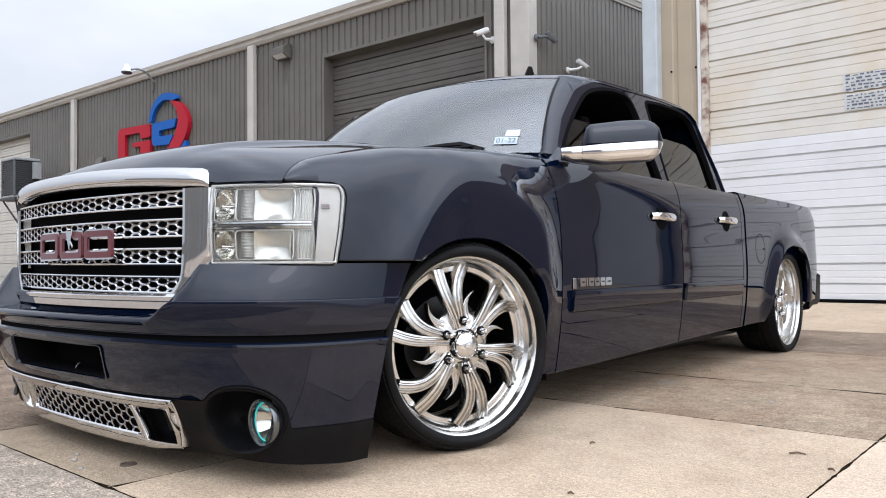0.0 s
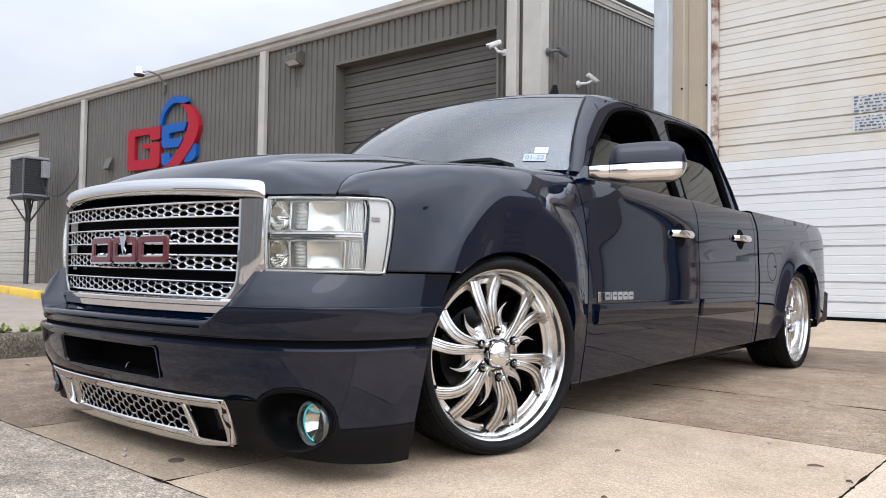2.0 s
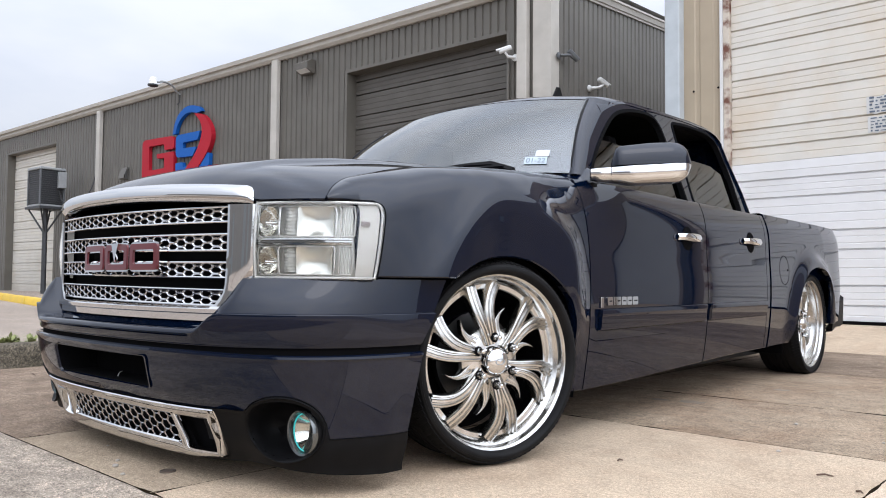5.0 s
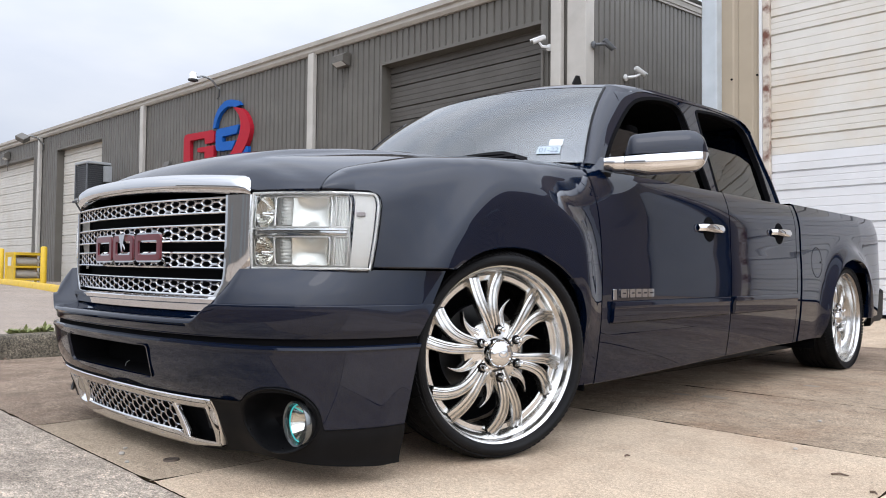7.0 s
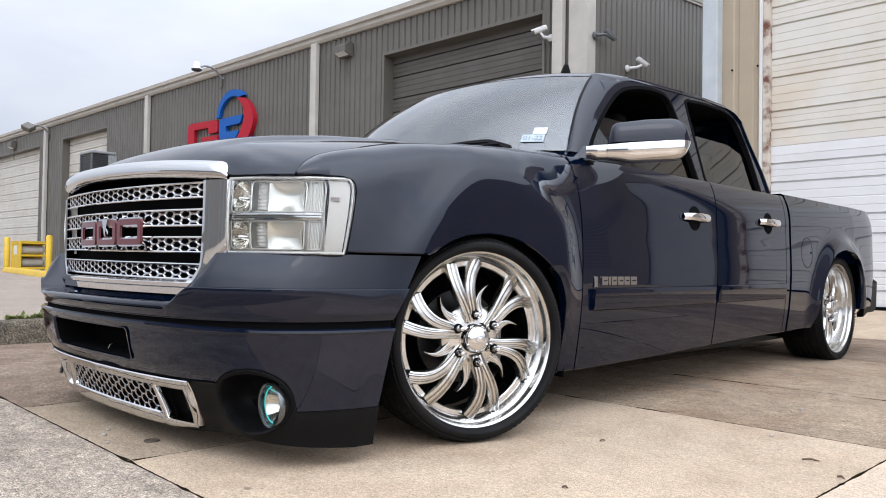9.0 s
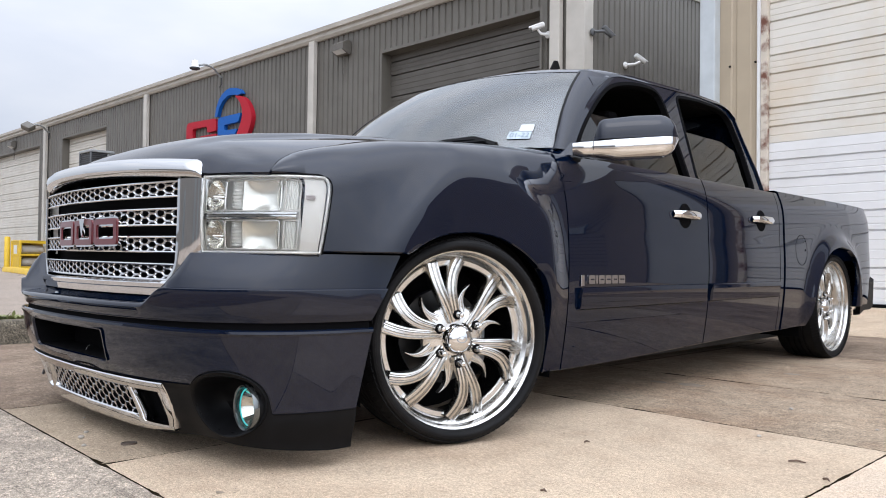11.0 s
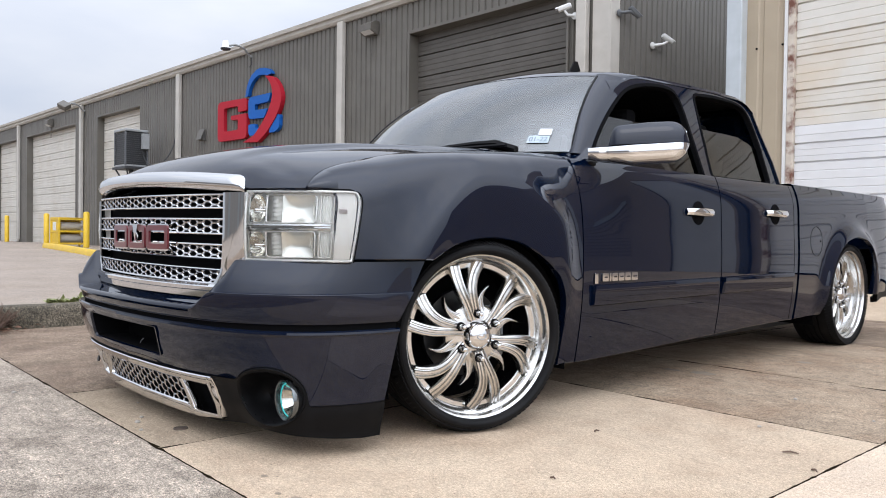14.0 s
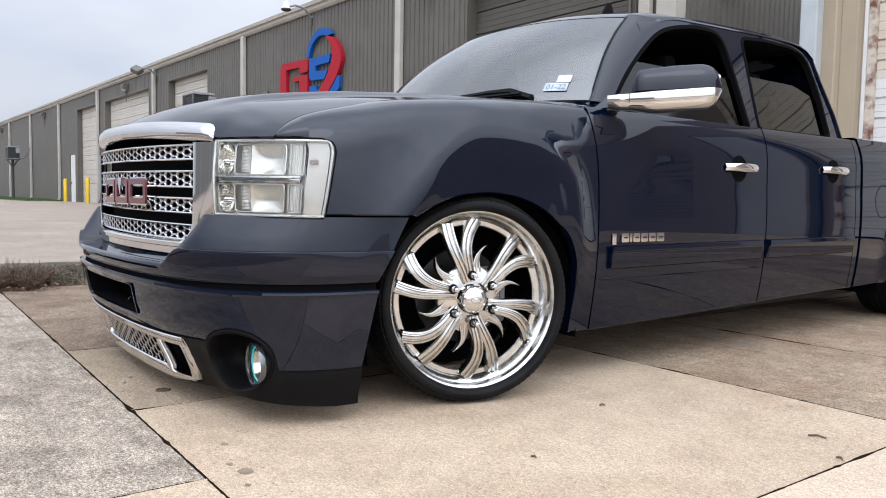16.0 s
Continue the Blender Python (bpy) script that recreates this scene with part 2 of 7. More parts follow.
def concrete(name, color, stain, grit, grit_scale, patch=0.5, streak=0.0, tint=0.0, coarse=0.14, speck=0.6):
    """Cast concrete: broad stains, smaller dirt patches, broom streaks, aggregate and pits."""
    m = bpy.data.materials.new(name)
    m.use_nodes = True
    n, l = m.node_tree.nodes, m.node_tree.links
    b = n["Principled BSDF"]
    b.inputs["Roughness"].default_value = 0.88
    b.inputs["Specular IOR Level"].default_value = 0.3
    co = n.new("ShaderNodeTexCoord")

    def noise_map(scale, detail, lo, hi, to_lo, to_hi, rough=0.6, stretch=None):
        t = n.new("ShaderNodeTexNoise")
        t.inputs["Scale"].default_value, t.inputs["Detail"].default_value, t.inputs["Roughness"].default_value = scale, detail, rough
        if stretch:
            mp = n.new("ShaderNodeMapping")
            mp.inputs["Scale"].default_value = stretch
            l.new(co.outputs["Object"], mp.inputs["Vector"])
            l.new(mp.outputs["Vector"], t.inputs["Vector"])
        else:
            l.new(co.outputs["Object"], t.inputs["Vector"])
        r = n.new("ShaderNodeMapRange")
        r.inputs["From Min"].default_value, r.inputs["From Max"].default_value = lo, hi
        r.inputs["To Min"].default_value, r.inputs["To Max"].default_value = to_lo, to_hi
        l.new(t.outputs["Fac"], r.inputs["Value"])
        return r.outputs["Result"]

    def mixed(fac, a_sock, rgb):
        mx = n.new("ShaderNodeMix")
        mx.data_type = "RGBA"
        l.new(fac, mx.inputs["Factor"])
        l.new(a_sock, mx.inputs["A"])
        mx.inputs["B"].default_value = (*rgb, 1)
        return mx.outputs["Result"]

    def scaled(a_sock, fac):
        v = n.new("ShaderNodeVectorMath")
        v.operation = "SCALE"
        l.new(a_sock, v.inputs[0])
        l.new(fac, v.inputs["Scale"])
        return v.outputs["Vector"]
    col = n.new("ShaderNodeRGB")
    color, stain = (tuple(q * k for q, k in zip(c, (1.22, 1.18, 1.16))) for c in (color, stain))
    col.outputs[0].default_value = (*color, 1)
    last = col.outputs[0]
    last = scaled(last, noise_map(0.55, 4, 0.3, 0.7, 0.86, 1.12))
    last = mixed(noise_map(1.5, 9, 0.45, 0.68, 0.0, patch, 0.66), last, stain)
    last = mixed(noise_map(7.0, 6, 0.52, 0.72, 0.0, patch * 0.7, 0.7), last, tuple(0.75 * q for q in stain))
    if streak:
        last = scaled(last, noise_map(1.0, 5, 0.3, 0.7, 1 - streak, 1 + streak, 0.6, (3.5, 48.0, 1.0)))
    fine = noise_map(grit_scale, 2, 0.30, 0.70, 1 - grit, 1 + grit, 0.75)
    last = scaled(last, fine)
    last = scaled(last, noise_map(grit_scale * 0.22, 4, 0.30, 0.70, 1 - grit * 0.28, 1 + grit * 0.28, 0.7))
    last = scaled(last, noise_map(14.0, 5, 0.3, 0.7, 1 - coarse, 1 + coarse, 0.75))
    last = scaled(last, noise_map(62.0, 6, 0.38, 0.62, 1 - 0.95 * grit, 1 + 0.85 * grit, 0.85))
    last = scaled(last, noise_map(135.0, 3, 0.38, 0.62, 1 - 0.8 * grit, 1 + 0.75 * grit, 0.8))
    last = scaled(last, noise_map(3.2, 7, 0.36, 0.64, 1 - 0.35 * coarse, 1 + 0.30 * coarse, 0.7))
    vo = n.new("ShaderNodeTexVoronoi")
    vo.inputs["Scale"].default_value = 26.0
    l.new(co.outputs["Object"], vo.inputs["Vector"])
    pit = n.new("ShaderNodeMapRange")
    pit.inputs["From Min"].default_value, pit.inputs["From Max"].default_value = 0.04, 0.10
    pit.inputs["To Min"].default_value, pit.inputs["To Max"].default_value = 0.35, 1.0
    l.new(vo.outputs["Distance"], pit.inputs["Value"])
    last = scaled(last, pit.outputs["Result"])
    # fine dark aggregate specks, denser in worn patches
    last = scaled(last, noise_map(330.0, 1, 0.60, 0.66, 1.0, 1 - speck))
    last = scaled(last, noise_map(150.0, 1, 0.66, 0.71, 1.0, 1 - speck))
    if tint:
        oi = n.new("ShaderNodeObjectInfo")
        r3 = n.new("ShaderNodeMapRange")
        r3.inputs["To Min"].default_value, r3.inputs["To Max"].default_value = 1 - tint, 1 + tint
        l.new(oi.outputs["Random"], r3.inputs["Value"])
        last = scaled(last, r3.outputs["Result"])
    l.new(last, b.inputs["Base Color"])
    bp = n.new("ShaderNodeBump")
    bp.inputs["Strength"].default_value, bp.inputs["Distance"].default_value = 0.8, 0.006
    l.new(fine, bp.inputs["Height"])
    l.new(bp.outputs["Normal"], b.inputs["Normal"])
    return m


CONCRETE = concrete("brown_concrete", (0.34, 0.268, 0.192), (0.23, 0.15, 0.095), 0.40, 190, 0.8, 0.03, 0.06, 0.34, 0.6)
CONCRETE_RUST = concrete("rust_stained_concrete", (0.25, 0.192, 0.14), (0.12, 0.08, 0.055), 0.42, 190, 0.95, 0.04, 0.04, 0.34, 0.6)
CONCRETE_PALE = concrete("pale_concrete", (0.448, 0.363, 0.266), (0.335, 0.248, 0.17), 0.22, 220, 0.7, 0.02, 0.0, 0.14, 0.45)
CONCRETE_LIGHT = concrete("light_concrete", (0.53, 0.44, 0.342), (0.42, 0.32, 0.23), 0.20, 220, 0.6, 0.02, 0.0, 0.12, 0.4)
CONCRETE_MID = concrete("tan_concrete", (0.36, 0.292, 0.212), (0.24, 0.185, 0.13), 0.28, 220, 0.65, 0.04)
CONCRETE_ROUGH = concrete("washed_concrete", (0.405, 0.348, 0.282), (0.17, 0.142, 0.113), 0.48, 190, 0.9, 0.12, 0.0, 0.38, 0.75)
LOT = concrete("lot_concrete", (0.26, 0.222, 0.185), (0.22, 0.18, 0.14), 0.2, 120, 0.6)
JOINT = material("joint_dirt", (0.020, 0.015, 0.010), 1.0, spec=0.0, var=0.4, scale=40, bump=0.5)
KERB = concrete("kerb_concrete", (0.125, 0.108, 0.080), (0.055, 0.048, 0.034), 0.55, 70, 0.95, 0.0, 0.0, 0.40)
RUSTY = material("rusty_iron", (0.085, 0.062, 0.046), 0.8, var=0.4, scale=60)
STAIN = material("oil_stain", (0.26, 0.20, 0.145), 0.6, var=0.3, scale=20)
GRASS = material("grass_green", (0.07, 0.12, 0.03), 0.8, var=0.3, scale=20)
LEAF = material("weed_leaf", (0.24, 0.26, 0.095), 0.7, var=0.3, scale=30)
DEAD_LEAF = material("dead_leaf", (0.16, 0.085, 0.05), 0.8, var=0.4, scale=60)
TWIG = material("dry_twig", (0.13, 0.08, 0.055), 0.9, var=0.3, scale=30)
STONE = material("pebble", (0.42, 0.38, 0.33), 0.8, var=0.2, scale=30)
FAR_TREE = material("far_foliage", (0.045, 0.07, 0.025), 0.9, var=0.4, scale=3)
DOOR_WHITE = material("white_door", (0.80, 0.80, 0.80), 0.4, var=0.05, scale=2, dirt=(0.55, 0.52, 0.46), dirt_amount=0.25, dirt_scale=1.1)
DOOR_STAINED = material("stained_white_door", (0.75, 0.72, 0.65), 0.45, var=0.05, scale=2, dirt=(0.60, 0.46, 0.30), dirt_amount=0.6, dirt_scale=0.8)
LAMP_BROWN = material("weathered_fixture", (0.11, 0.10, 0.085), 0.5, var=0.2, scale=12)
COIL_GREY = material("grey_louvre", (0.10, 0.105, 0.11), 0.5, var=0.15, scale=10)
COIL_DARK = material("dark_louvre", (0.055, 0.057, 0.060), 0.5, var=0.15, scale=10)
DOOR_GREY = material("pale_grey_door", (0.30, 0.32, 0.33), 0.5, var=0.06, scale=2)
YARD_SIDING = material("pale_grey_siding", (0.27, 0.26, 0.245), 0.6, var=0.1, scale=0.8)
SIDING_BROWN = material("brown_siding", (0.24, 0.195, 0.165), 0.6, var=0.12, scale=0.8)
TRIM_BROWN = material("brown_louvre", (0.16, 0.132, 0.115), 0.6, var=0.1)
DOOR_PALE = material("pale_steel_door", (0.46, 0.47, 0.47), 0.5, var=0.08, scale=2)


# ---- building helpers ----
def finish(name, bm, mat, smooth=None):
    me = bpy.data.meshes.new(name)
    bm.to_mesh(me)
    bm.free()
    me.materials.append(mat)
    if smooth is not None:
        me.shade_smooth()
        me.set_sharp_from_angle(angle=radians(smooth))
    return me


def part(name, bm, mat, parent=None, label="", smooth=None, m=None):
    ob = new(name, finish(name, bm, mat, smooth))
    if m is not None:
        ob.matrix_basis = m
    if parent is not None:
        ob.parent = parent
    if label:
        ob["label"] = label
    return ob


def thing(name, label, category, group="", kind="", m=None):
    ob = new(name)
    ob.empty_display_size = 0.1
    if m is not None:
        ob.matrix_basis = m
    return tagged(ob, label, category, group, kind)


def box(x0, x1, y0, y1, z0, z1, bevel=0.0, bm=None):
    bm = bm or bmesh.new()
    own = bmesh.new()
    bmesh.ops.create_cube(own, size=1)
    for v in own.verts:
        v.co = Vector(((x0 + x1) / 2 + v.co.x * (x1 - x0), (y0 + y1) / 2 + v.co.y * (y1 - y0), (z0 + z1) / 2 + v.co.z * (z1 - z0)))
    if bevel:
        bmesh.ops.bevel(own, geom=own.edges[:], offset=bevel, segments=2, profile=0.5, affect="EDGES")
    return join(bm, own)


def join(bm, other, m=None):
    if m is not None:
        bmesh.ops.transform(other, matrix=m, verts=other.verts)
    me = bpy.data.meshes.new("tmp")
    other.to_mesh(me)
    other.free()
    bm.from_mesh(me)
    bpy.data.meshes.remove(me)
    return bm


def grid(rows, closed_u=False, closed_v=False, bm=None, skip=None):
    """rows[i][j] are points; neighbours are joined by quads."""
    bm = bm or bmesh.new()
    vs = [[bm.verts.new(p) for p in r] for r in rows]
    nu, nv = len(vs), len(vs[0])
    for i in range(nu if closed_u else nu - 1):
        for j in range(nv if closed_v else nv - 1):
            if skip and skip(i, j):
                continue
            q = (vs[i][j], vs[(i + 1) % nu][j], vs[(i + 1) % nu][(j + 1) % nv], vs[i][(j + 1) % nv])
            if len(set(q)) == 4:
                bm.faces.new(q)
    return bm


def loose_gone(bm):
    bmesh.ops.delete(bm, geom=[v for v in bm.verts if not v.link_faces], context="VERTS")
    return bm


def thicken(bm, d, out=None, shift=None):
    """Gives a sheet a second skin, d behind its faces (or moved by shift), and closes its edges. out: where its front looks."""
    bmesh.ops.recalc_face_normals(bm, faces=bm.faces)
    if out is not None:
        o = Vector(out)
        if sum(f.normal.dot(o) * f.calc_area() for f in bm.faces) < 0:
            bmesh.ops.reverse_faces(bm, faces=bm.faces)
    bm.normal_update()
    old = bm.faces[:]
    twin = {v: bm.verts.new(v.co + (Vector(shift) if shift else -v.normal * d)) for v in bm.verts[:]}
    pairs = [(e.verts[0], e.verts[1]) for e in bm.edges if len(e.link_faces) == 1]
    for f in old:
        bm.faces.new([twin[v] for v in reversed(f.verts)])
    for p, q in pairs:
        bm.faces.new((p, q, twin[q], twin[p]))
    bmesh.ops.recalc_face_normals(bm, faces=bm.faces)
    return bm


def mirrored(bm):
    other = bm.copy()
    for v in other.verts:
        v.co.x = -v.co.x
    bmesh.ops.reverse_faces(other, faces=other.faces)
    return other


def tube(points, r, n=8, bm=None, cap=True, closed=False):
    """A round bar along points; r may be one radius or one a point."""
    bm = bm or bmesh.new()
    pts = [Vector(p) for p in points]
    rad = r if isinstance(r, (list, tuple)) else [r] * len(pts)
    rings, up = [], None
    for i, p in enumerate(pts):
        a = pts[(i - 1) % len(pts)] if closed or i else p
        b = pts[(i + 1) % len(pts)] if closed or i < len(pts) - 1 else p
        d = (b - a).normalized()
        if up is None:
            up = Vector((0, 0, 1)) if abs(d.z) < 0.9 else Vector((1, 0, 0))
        s = d.cross(up).normalized()
        up = s.cross(d).normalized()
        rings.append([bm.verts.new(p + rad[i] * (math.cos(2 * math.pi * k / n) * s + math.sin(2 * math.pi * k / n) * up)) for k in range(n)])
    for i in range(len(rings) if closed else len(rings) - 1):
        A, B = rings[i], rings[(i + 1) % len(rings)]
        for k in range(n):
            bm.faces.new((A[k], A[(k + 1) % n], B[(k + 1) % n], B[k]))
    if cap and not closed:
        bm.faces.new(rings[0][::-1])
        bm.faces.new(rings[-1])
    return bm


def lathe(profile, n=48, axis="x", bm=None, closed=False):
    """profile: (along the axis, radius) pairs, turned round the axis."""
    rows = []
    for a, r in profile:
        ring = []
        for k in range(n):
            c, s = math.cos(2 * math.pi * k / n), math.sin(2 * math.pi * k / n)
            ring.append({"x": (a, r * c, r * s), "y": (r * c, a, r * s), "z": (r * c, r * s, a)}[axis])
        rows.append(ring)
    return grid(rows, closed_u=closed, closed_v=True, bm=bm)


def curve_points(pts, n):
    """n points, evenly spread, on a smooth line through pts."""
    P = np.array(pts, float)
    P = np.vstack([2 * P[0] - P[1], P, 2 * P[-1] - P[-2]])
    dense = []
    for i in range(1, len(P) - 2):
        for t in np.linspace(0, 1, 24, endpoint=False):
            a, b, c, d = P[i - 1], P[i], P[i + 1], P[i + 2]
            dense.append(0.5 * (2 * b + (c - a) * t + (2 * a - 5 * b + 4 * c - d) * t * t + (3 * b - a - 3 * c + d) * t ** 3))
    dense.append(P[-2])
    dense = np.array(dense)
    s = np.r_[0, np.cumsum(np.linalg.norm(np.diff(dense, axis=0), axis=1))]
    return np.stack([np.interp(np.linspace(0, s[-1], n), s, dense[:, k]) for k in range(dense.shape[1])], 1)


def ease(x, a, b):
    t = min(1.0, max(0.0, (x - a) / (b - a)))
    return t * t * (3 - 2 * t)


def smooth_table(x, table):
    """Smooth (monotone) interpolation in a table of pairs."""
    xs, ys = [a for a, _ in table], [b for _, b in table]
    if x <= xs[0]:
        return ys[0]
    if x >= xs[-1]:
        return ys[-1]
    i = max(k for k in range(len(xs)) if xs[k] <= x)
    i = min(i, len(xs) - 2)
    h = [xs[k + 1] - xs[k] for k in range(len(xs) - 1)]
    d = [(ys[k + 1] - ys[k]) / h[k] for k in range(len(h))]

    def tangent(k):
        if k == 0:
            return d[0]
        if k == len(xs) - 1:
            return d[-1]
        return 0.0 if d[k - 1] * d[k] <= 0 else 2 * d[k - 1] * d[k] / (d[k - 1] + d[k])
    t = (x - xs[i]) / h[i]
    m0, m1 = tangent(i) * h[i], tangent(i + 1) * h[i]
    return (2 * t ** 3 - 3 * t * t + 1) * ys[i] + (t ** 3 - 2 * t * t + t) * m0 + (-2 * t ** 3 + 3 * t * t) * ys[i + 1] + (t ** 3 - t * t) * m1


def plate(outline, holes, place, depth=0.0, out=(0, -1, 0)):
    """A flat outline with holes, filled with triangles and laid into space by place(u, v)."""
    bm = bmesh.new()
    for loop in [outline, *holes]:
        vs = [bm.verts.new((u, v, 0)) for u, v in loop]
        for i in range(len(vs)):
            bm.edges.new((vs[i], vs[(i + 1) % len(vs)]))
    bmesh.ops.triangle_fill(bm, use_beauty=True, use_dissolve=False, edges=bm.edges[:], normal=(0, 0, 1))
    for v in bm.verts:
        v.co = Vector(place(v.co.x, v.co.y))
    if depth:
        thicken(bm, depth, out)
    return bm


def rounded(points, r=0.05, n=5):
    """A polygon with rounded corners; points are (u, v) or (u, v, radius)."""
    out = []
    k = len(points)
    for i in range(k):
        p, a, b = (Vector(points[j][:2]) for j in (i, i - 1, (i + 1) % k))
        rad = points[i][2] if len(points[i]) > 2 else r
        da, db = (a - p), (b - p)
        la, lb = da.length, db.length
        q = min(rad, la * 0.49, lb * 0.49)
        A, B = p + da / la * q, p + db / lb * q
        for t in np.linspace(0, 1, n + 1):
            out.append(tuple((1 - t) ** 2 * A + 2 * t * (1 - t) * p + t * t * B))
    return out


# ---- ground and paving ----
def ground_height(x, y):
    return -0.03 if x > -3.2 else 0.10 + 0.13 * ease(-x, 4, 20)


bm = grid([[(x, y, ground_height(x, y)) for y in (-3000, -300, -60, -20, -8, -3, 0, 3, 7, 20, 60, 300, 3000)]
           for x in (-3000, -600, -150, -60, -40, -25, -15, -8, -5, -3.24, -3.19, -1, 4, 12, 40, 150, 600, 3000)])
tagged(part("ground", bm, LOT, smooth=40), "weathered tan concrete yard stretching to the horizon", "ground", kind="structure")

pavement = thing("pavement", "weathered concrete slabs with dirt-filled joints", "pavement", kind="structure")


def slab(x0, x1, y0, y1, mat, z=0.0, rise=0.0, label=""):
    """One cast slab with a worn, slightly wavering edge; rise lifts its far side."""
    g, rag = (0.0030, 1.0) if y0 > 1.0 else (0.0012, 0.55)
    step = 0.012 if -1 < x0 < 3 and y0 > -3 else 0.04 if x0 < 4 else 0.25
    ring = []
    nx, ny = max(2, int((x1 - x0) / step)), max(2, int((y1 - y0) / step))
    ring += [(x0 + (x1 - x0) * i / nx, y0, 0, 1) for i in range(nx)]
    ring += [(x1, y0 + (y1 - y0) * i / ny, -1, 0) for i in range(ny)]
    ring += [(x1 - (x1 - x0) * i / nx, y1, 0, -1) for i in range(nx)]
    ring += [(x0, y1 - (y1 - y0) * i / ny, 1, 0) for i in range(ny)]
    bm = bmesh.new()
    top, mid, low = [], [], []
    for x, y, ix, iy in ring:
        w = g + rag * (0.003 * abs(noise.noise(Vector((x * 14, y * 14, 3)))) + 0.007 * abs(noise.noise(Vector((x * 75, y * 75, 5)))) + 0.030 * max(0, noise.noise(Vector((x * 5.1, y * 5.1, 7))) - 0.22) + 0.020 * max(0, noise.noise(Vector((x * 31, y * 31, 9))) - 0.30))
        h = z + rise * (y - y0) / (y1 - y0)
        px, py = x + ix * w, y + iy * w
        low.append(bm.verts.new((px, py, h - 0.11)))
        mid.append(bm.verts.new((px, py, h - 0.004)))
        top.append(bm.verts.new((px + ix * 0.002, py + iy * 0.002, h)))
    n = len(ring)
    for a, b in ((low, mid), (mid, top)):
        for i in range(n):
            bm.faces.new((a[i], a[(i + 1) % n], b[(i + 1) % n], b[i]))
    bm.faces.new(top)
    bmesh.ops.triangulate(bm, faces=[f for f in bm.faces if len(f.verts) > 4])
    return part("slab", bm, mat, pavement, label)


# joint bedding under the slabs
part("bedding", box(-3.1, 12, -9, 7.1, -0.12, -0.0013), JOINT, pavement, "dark dirt in the joints")

# ---- taupe metal building ----
WB = pose(-9, 7.1, 0, 0, 0, 2.7)


def ribbed(x0, x1, z0, z1, pitch=0.155, depth=0.026, y=0.0):
    """Vertical ribbed sheet facing -y."""
    prof = []
    n = max(1, round((x1 - x0) / pitch))
    p = (x1 - x0) / n
    for i in range(n):
        a = x0 + i * p
        prof += [(a, 0), (a + p * 0.60, 0), (a + p * 0.68, depth), (a + p * 0.86, depth), (a + p * 0.94, 0)]
    prof.append((x1, 0))
    bm = grid([[(x, y + d, z0), (x, y + d, z1)] for x, d in prof])
    return bm


def sectional(x0, x1, z0, z1, section=0.66, lines=((0.0, 1), (0.085, 0), (0.17, 0), (0.255, 1), (0.357, 0), (0.459, 0), (0.56, 0)), phase=0.18, y=0.0, depth=0.012, minor=0.7):
    """Horizontal ribbed overhead door curtain facing -y; lines are the grooves of a section, the deep ones marked 1."""
    cuts = sorted((phase + k * section + o, deep) for k in range(-1, int(z1 / section) + 2) for o, deep in lines)
    prof = [(z0, 0.0)]
    for z, deep in cuts:
        d, tall = (depth * 3.0, 0.016) if deep else (depth * minor, 0.007)
        if z0 + 0.01 < z < z1 - 0.03:
            prof += [(z - 0.004, -0.004), (z, d), (z + tall, d), (z + tall + 0.006, 0.0)]
    prof.append((z1, 0.0))
    return grid([[(x0, y + d, h), (x1, y + d, h)] for h, d in prof])


building = thing("warehouse", "long taupe metal warehouse with stone-coloured trim and roll-up doors", "building", kind="structure", m=WB)
EAVE, RAKE, DEEP = 5.15, 0.092, 0.23
DOORS = [(-4.47, -0.76, 4.56, SIDING_DARK, "dark taupe roll-up door, closed"), (11.55, 15.1, 4.60, DOOR_CREAM, "cream roll-up door, closed"),
         (17.15, 22.9, 4.58, DOOR_CREAM, "cream roll-up door, closed"), (24.3, 27.6, 4.6, DOOR_CREAM, "cream roll-up door, closed")]
spans, s_at = [], -5.0
for s0, s1, top_z, mat, text in DOORS:
    spans.append((s_at, s0, 0.0, EAVE))
    spans.append((s0, s1, top_z, EAVE))
    s_at = s1
spans += [(s_at, 28.05, 0.0, EAVE), (28.05, 29.0, 2.5, EAVE), (29.0, 75.0, 0.0, EAVE)]
for s0, s1, z0, z1 in spans:
    part("wall_panel", thicken(ribbed(-s1, -s0, z0, z1), 0, shift=(0, 0.02, 0)), SIDING, building)
for s0, s1, top_z, mat, text in DOORS:
    door = part("roll_up_door", thicken(sectional(-s1 + 0.02, -s0 - 0.02, 0.05, top_z - 0.02, y=DEEP, depth=0.014, minor=0.45 if mat is SIDING_DARK else 0.8), 0, shift=(0, 0.02, 0)), mat, building, text)
    for a in (-s1, -s0):
        part("door_jamb", box(a - 0.03, a + 0.03, -0.005, DEEP + 0.04, 0.0, top_z + 0.03, 0.004), SIDING, building)
    part("door_header", box(-s1 + 0.031, -s0 - 0.031, -0.006, DEEP + 0.04, top_z - 0.02, top_z + 0.04, 0.004), SIDING, building)
    part("door_backing", box(-s1, -s0, DEEP + 0.05, DEEP + 0.13, 0, top_z), SHADOW, building)
man_door = part("entry_door", box(-28.98, -28.08, 0.02, 0.07, 0.1, 2.48, 0.005), WHITE_PLASTIC, building, "white metal entry door, closed")
part("door_handle", box(-28.9, -28.82, -0.03, 0.02, 1.1, 1.2, 0.006), STEEL, man_door)
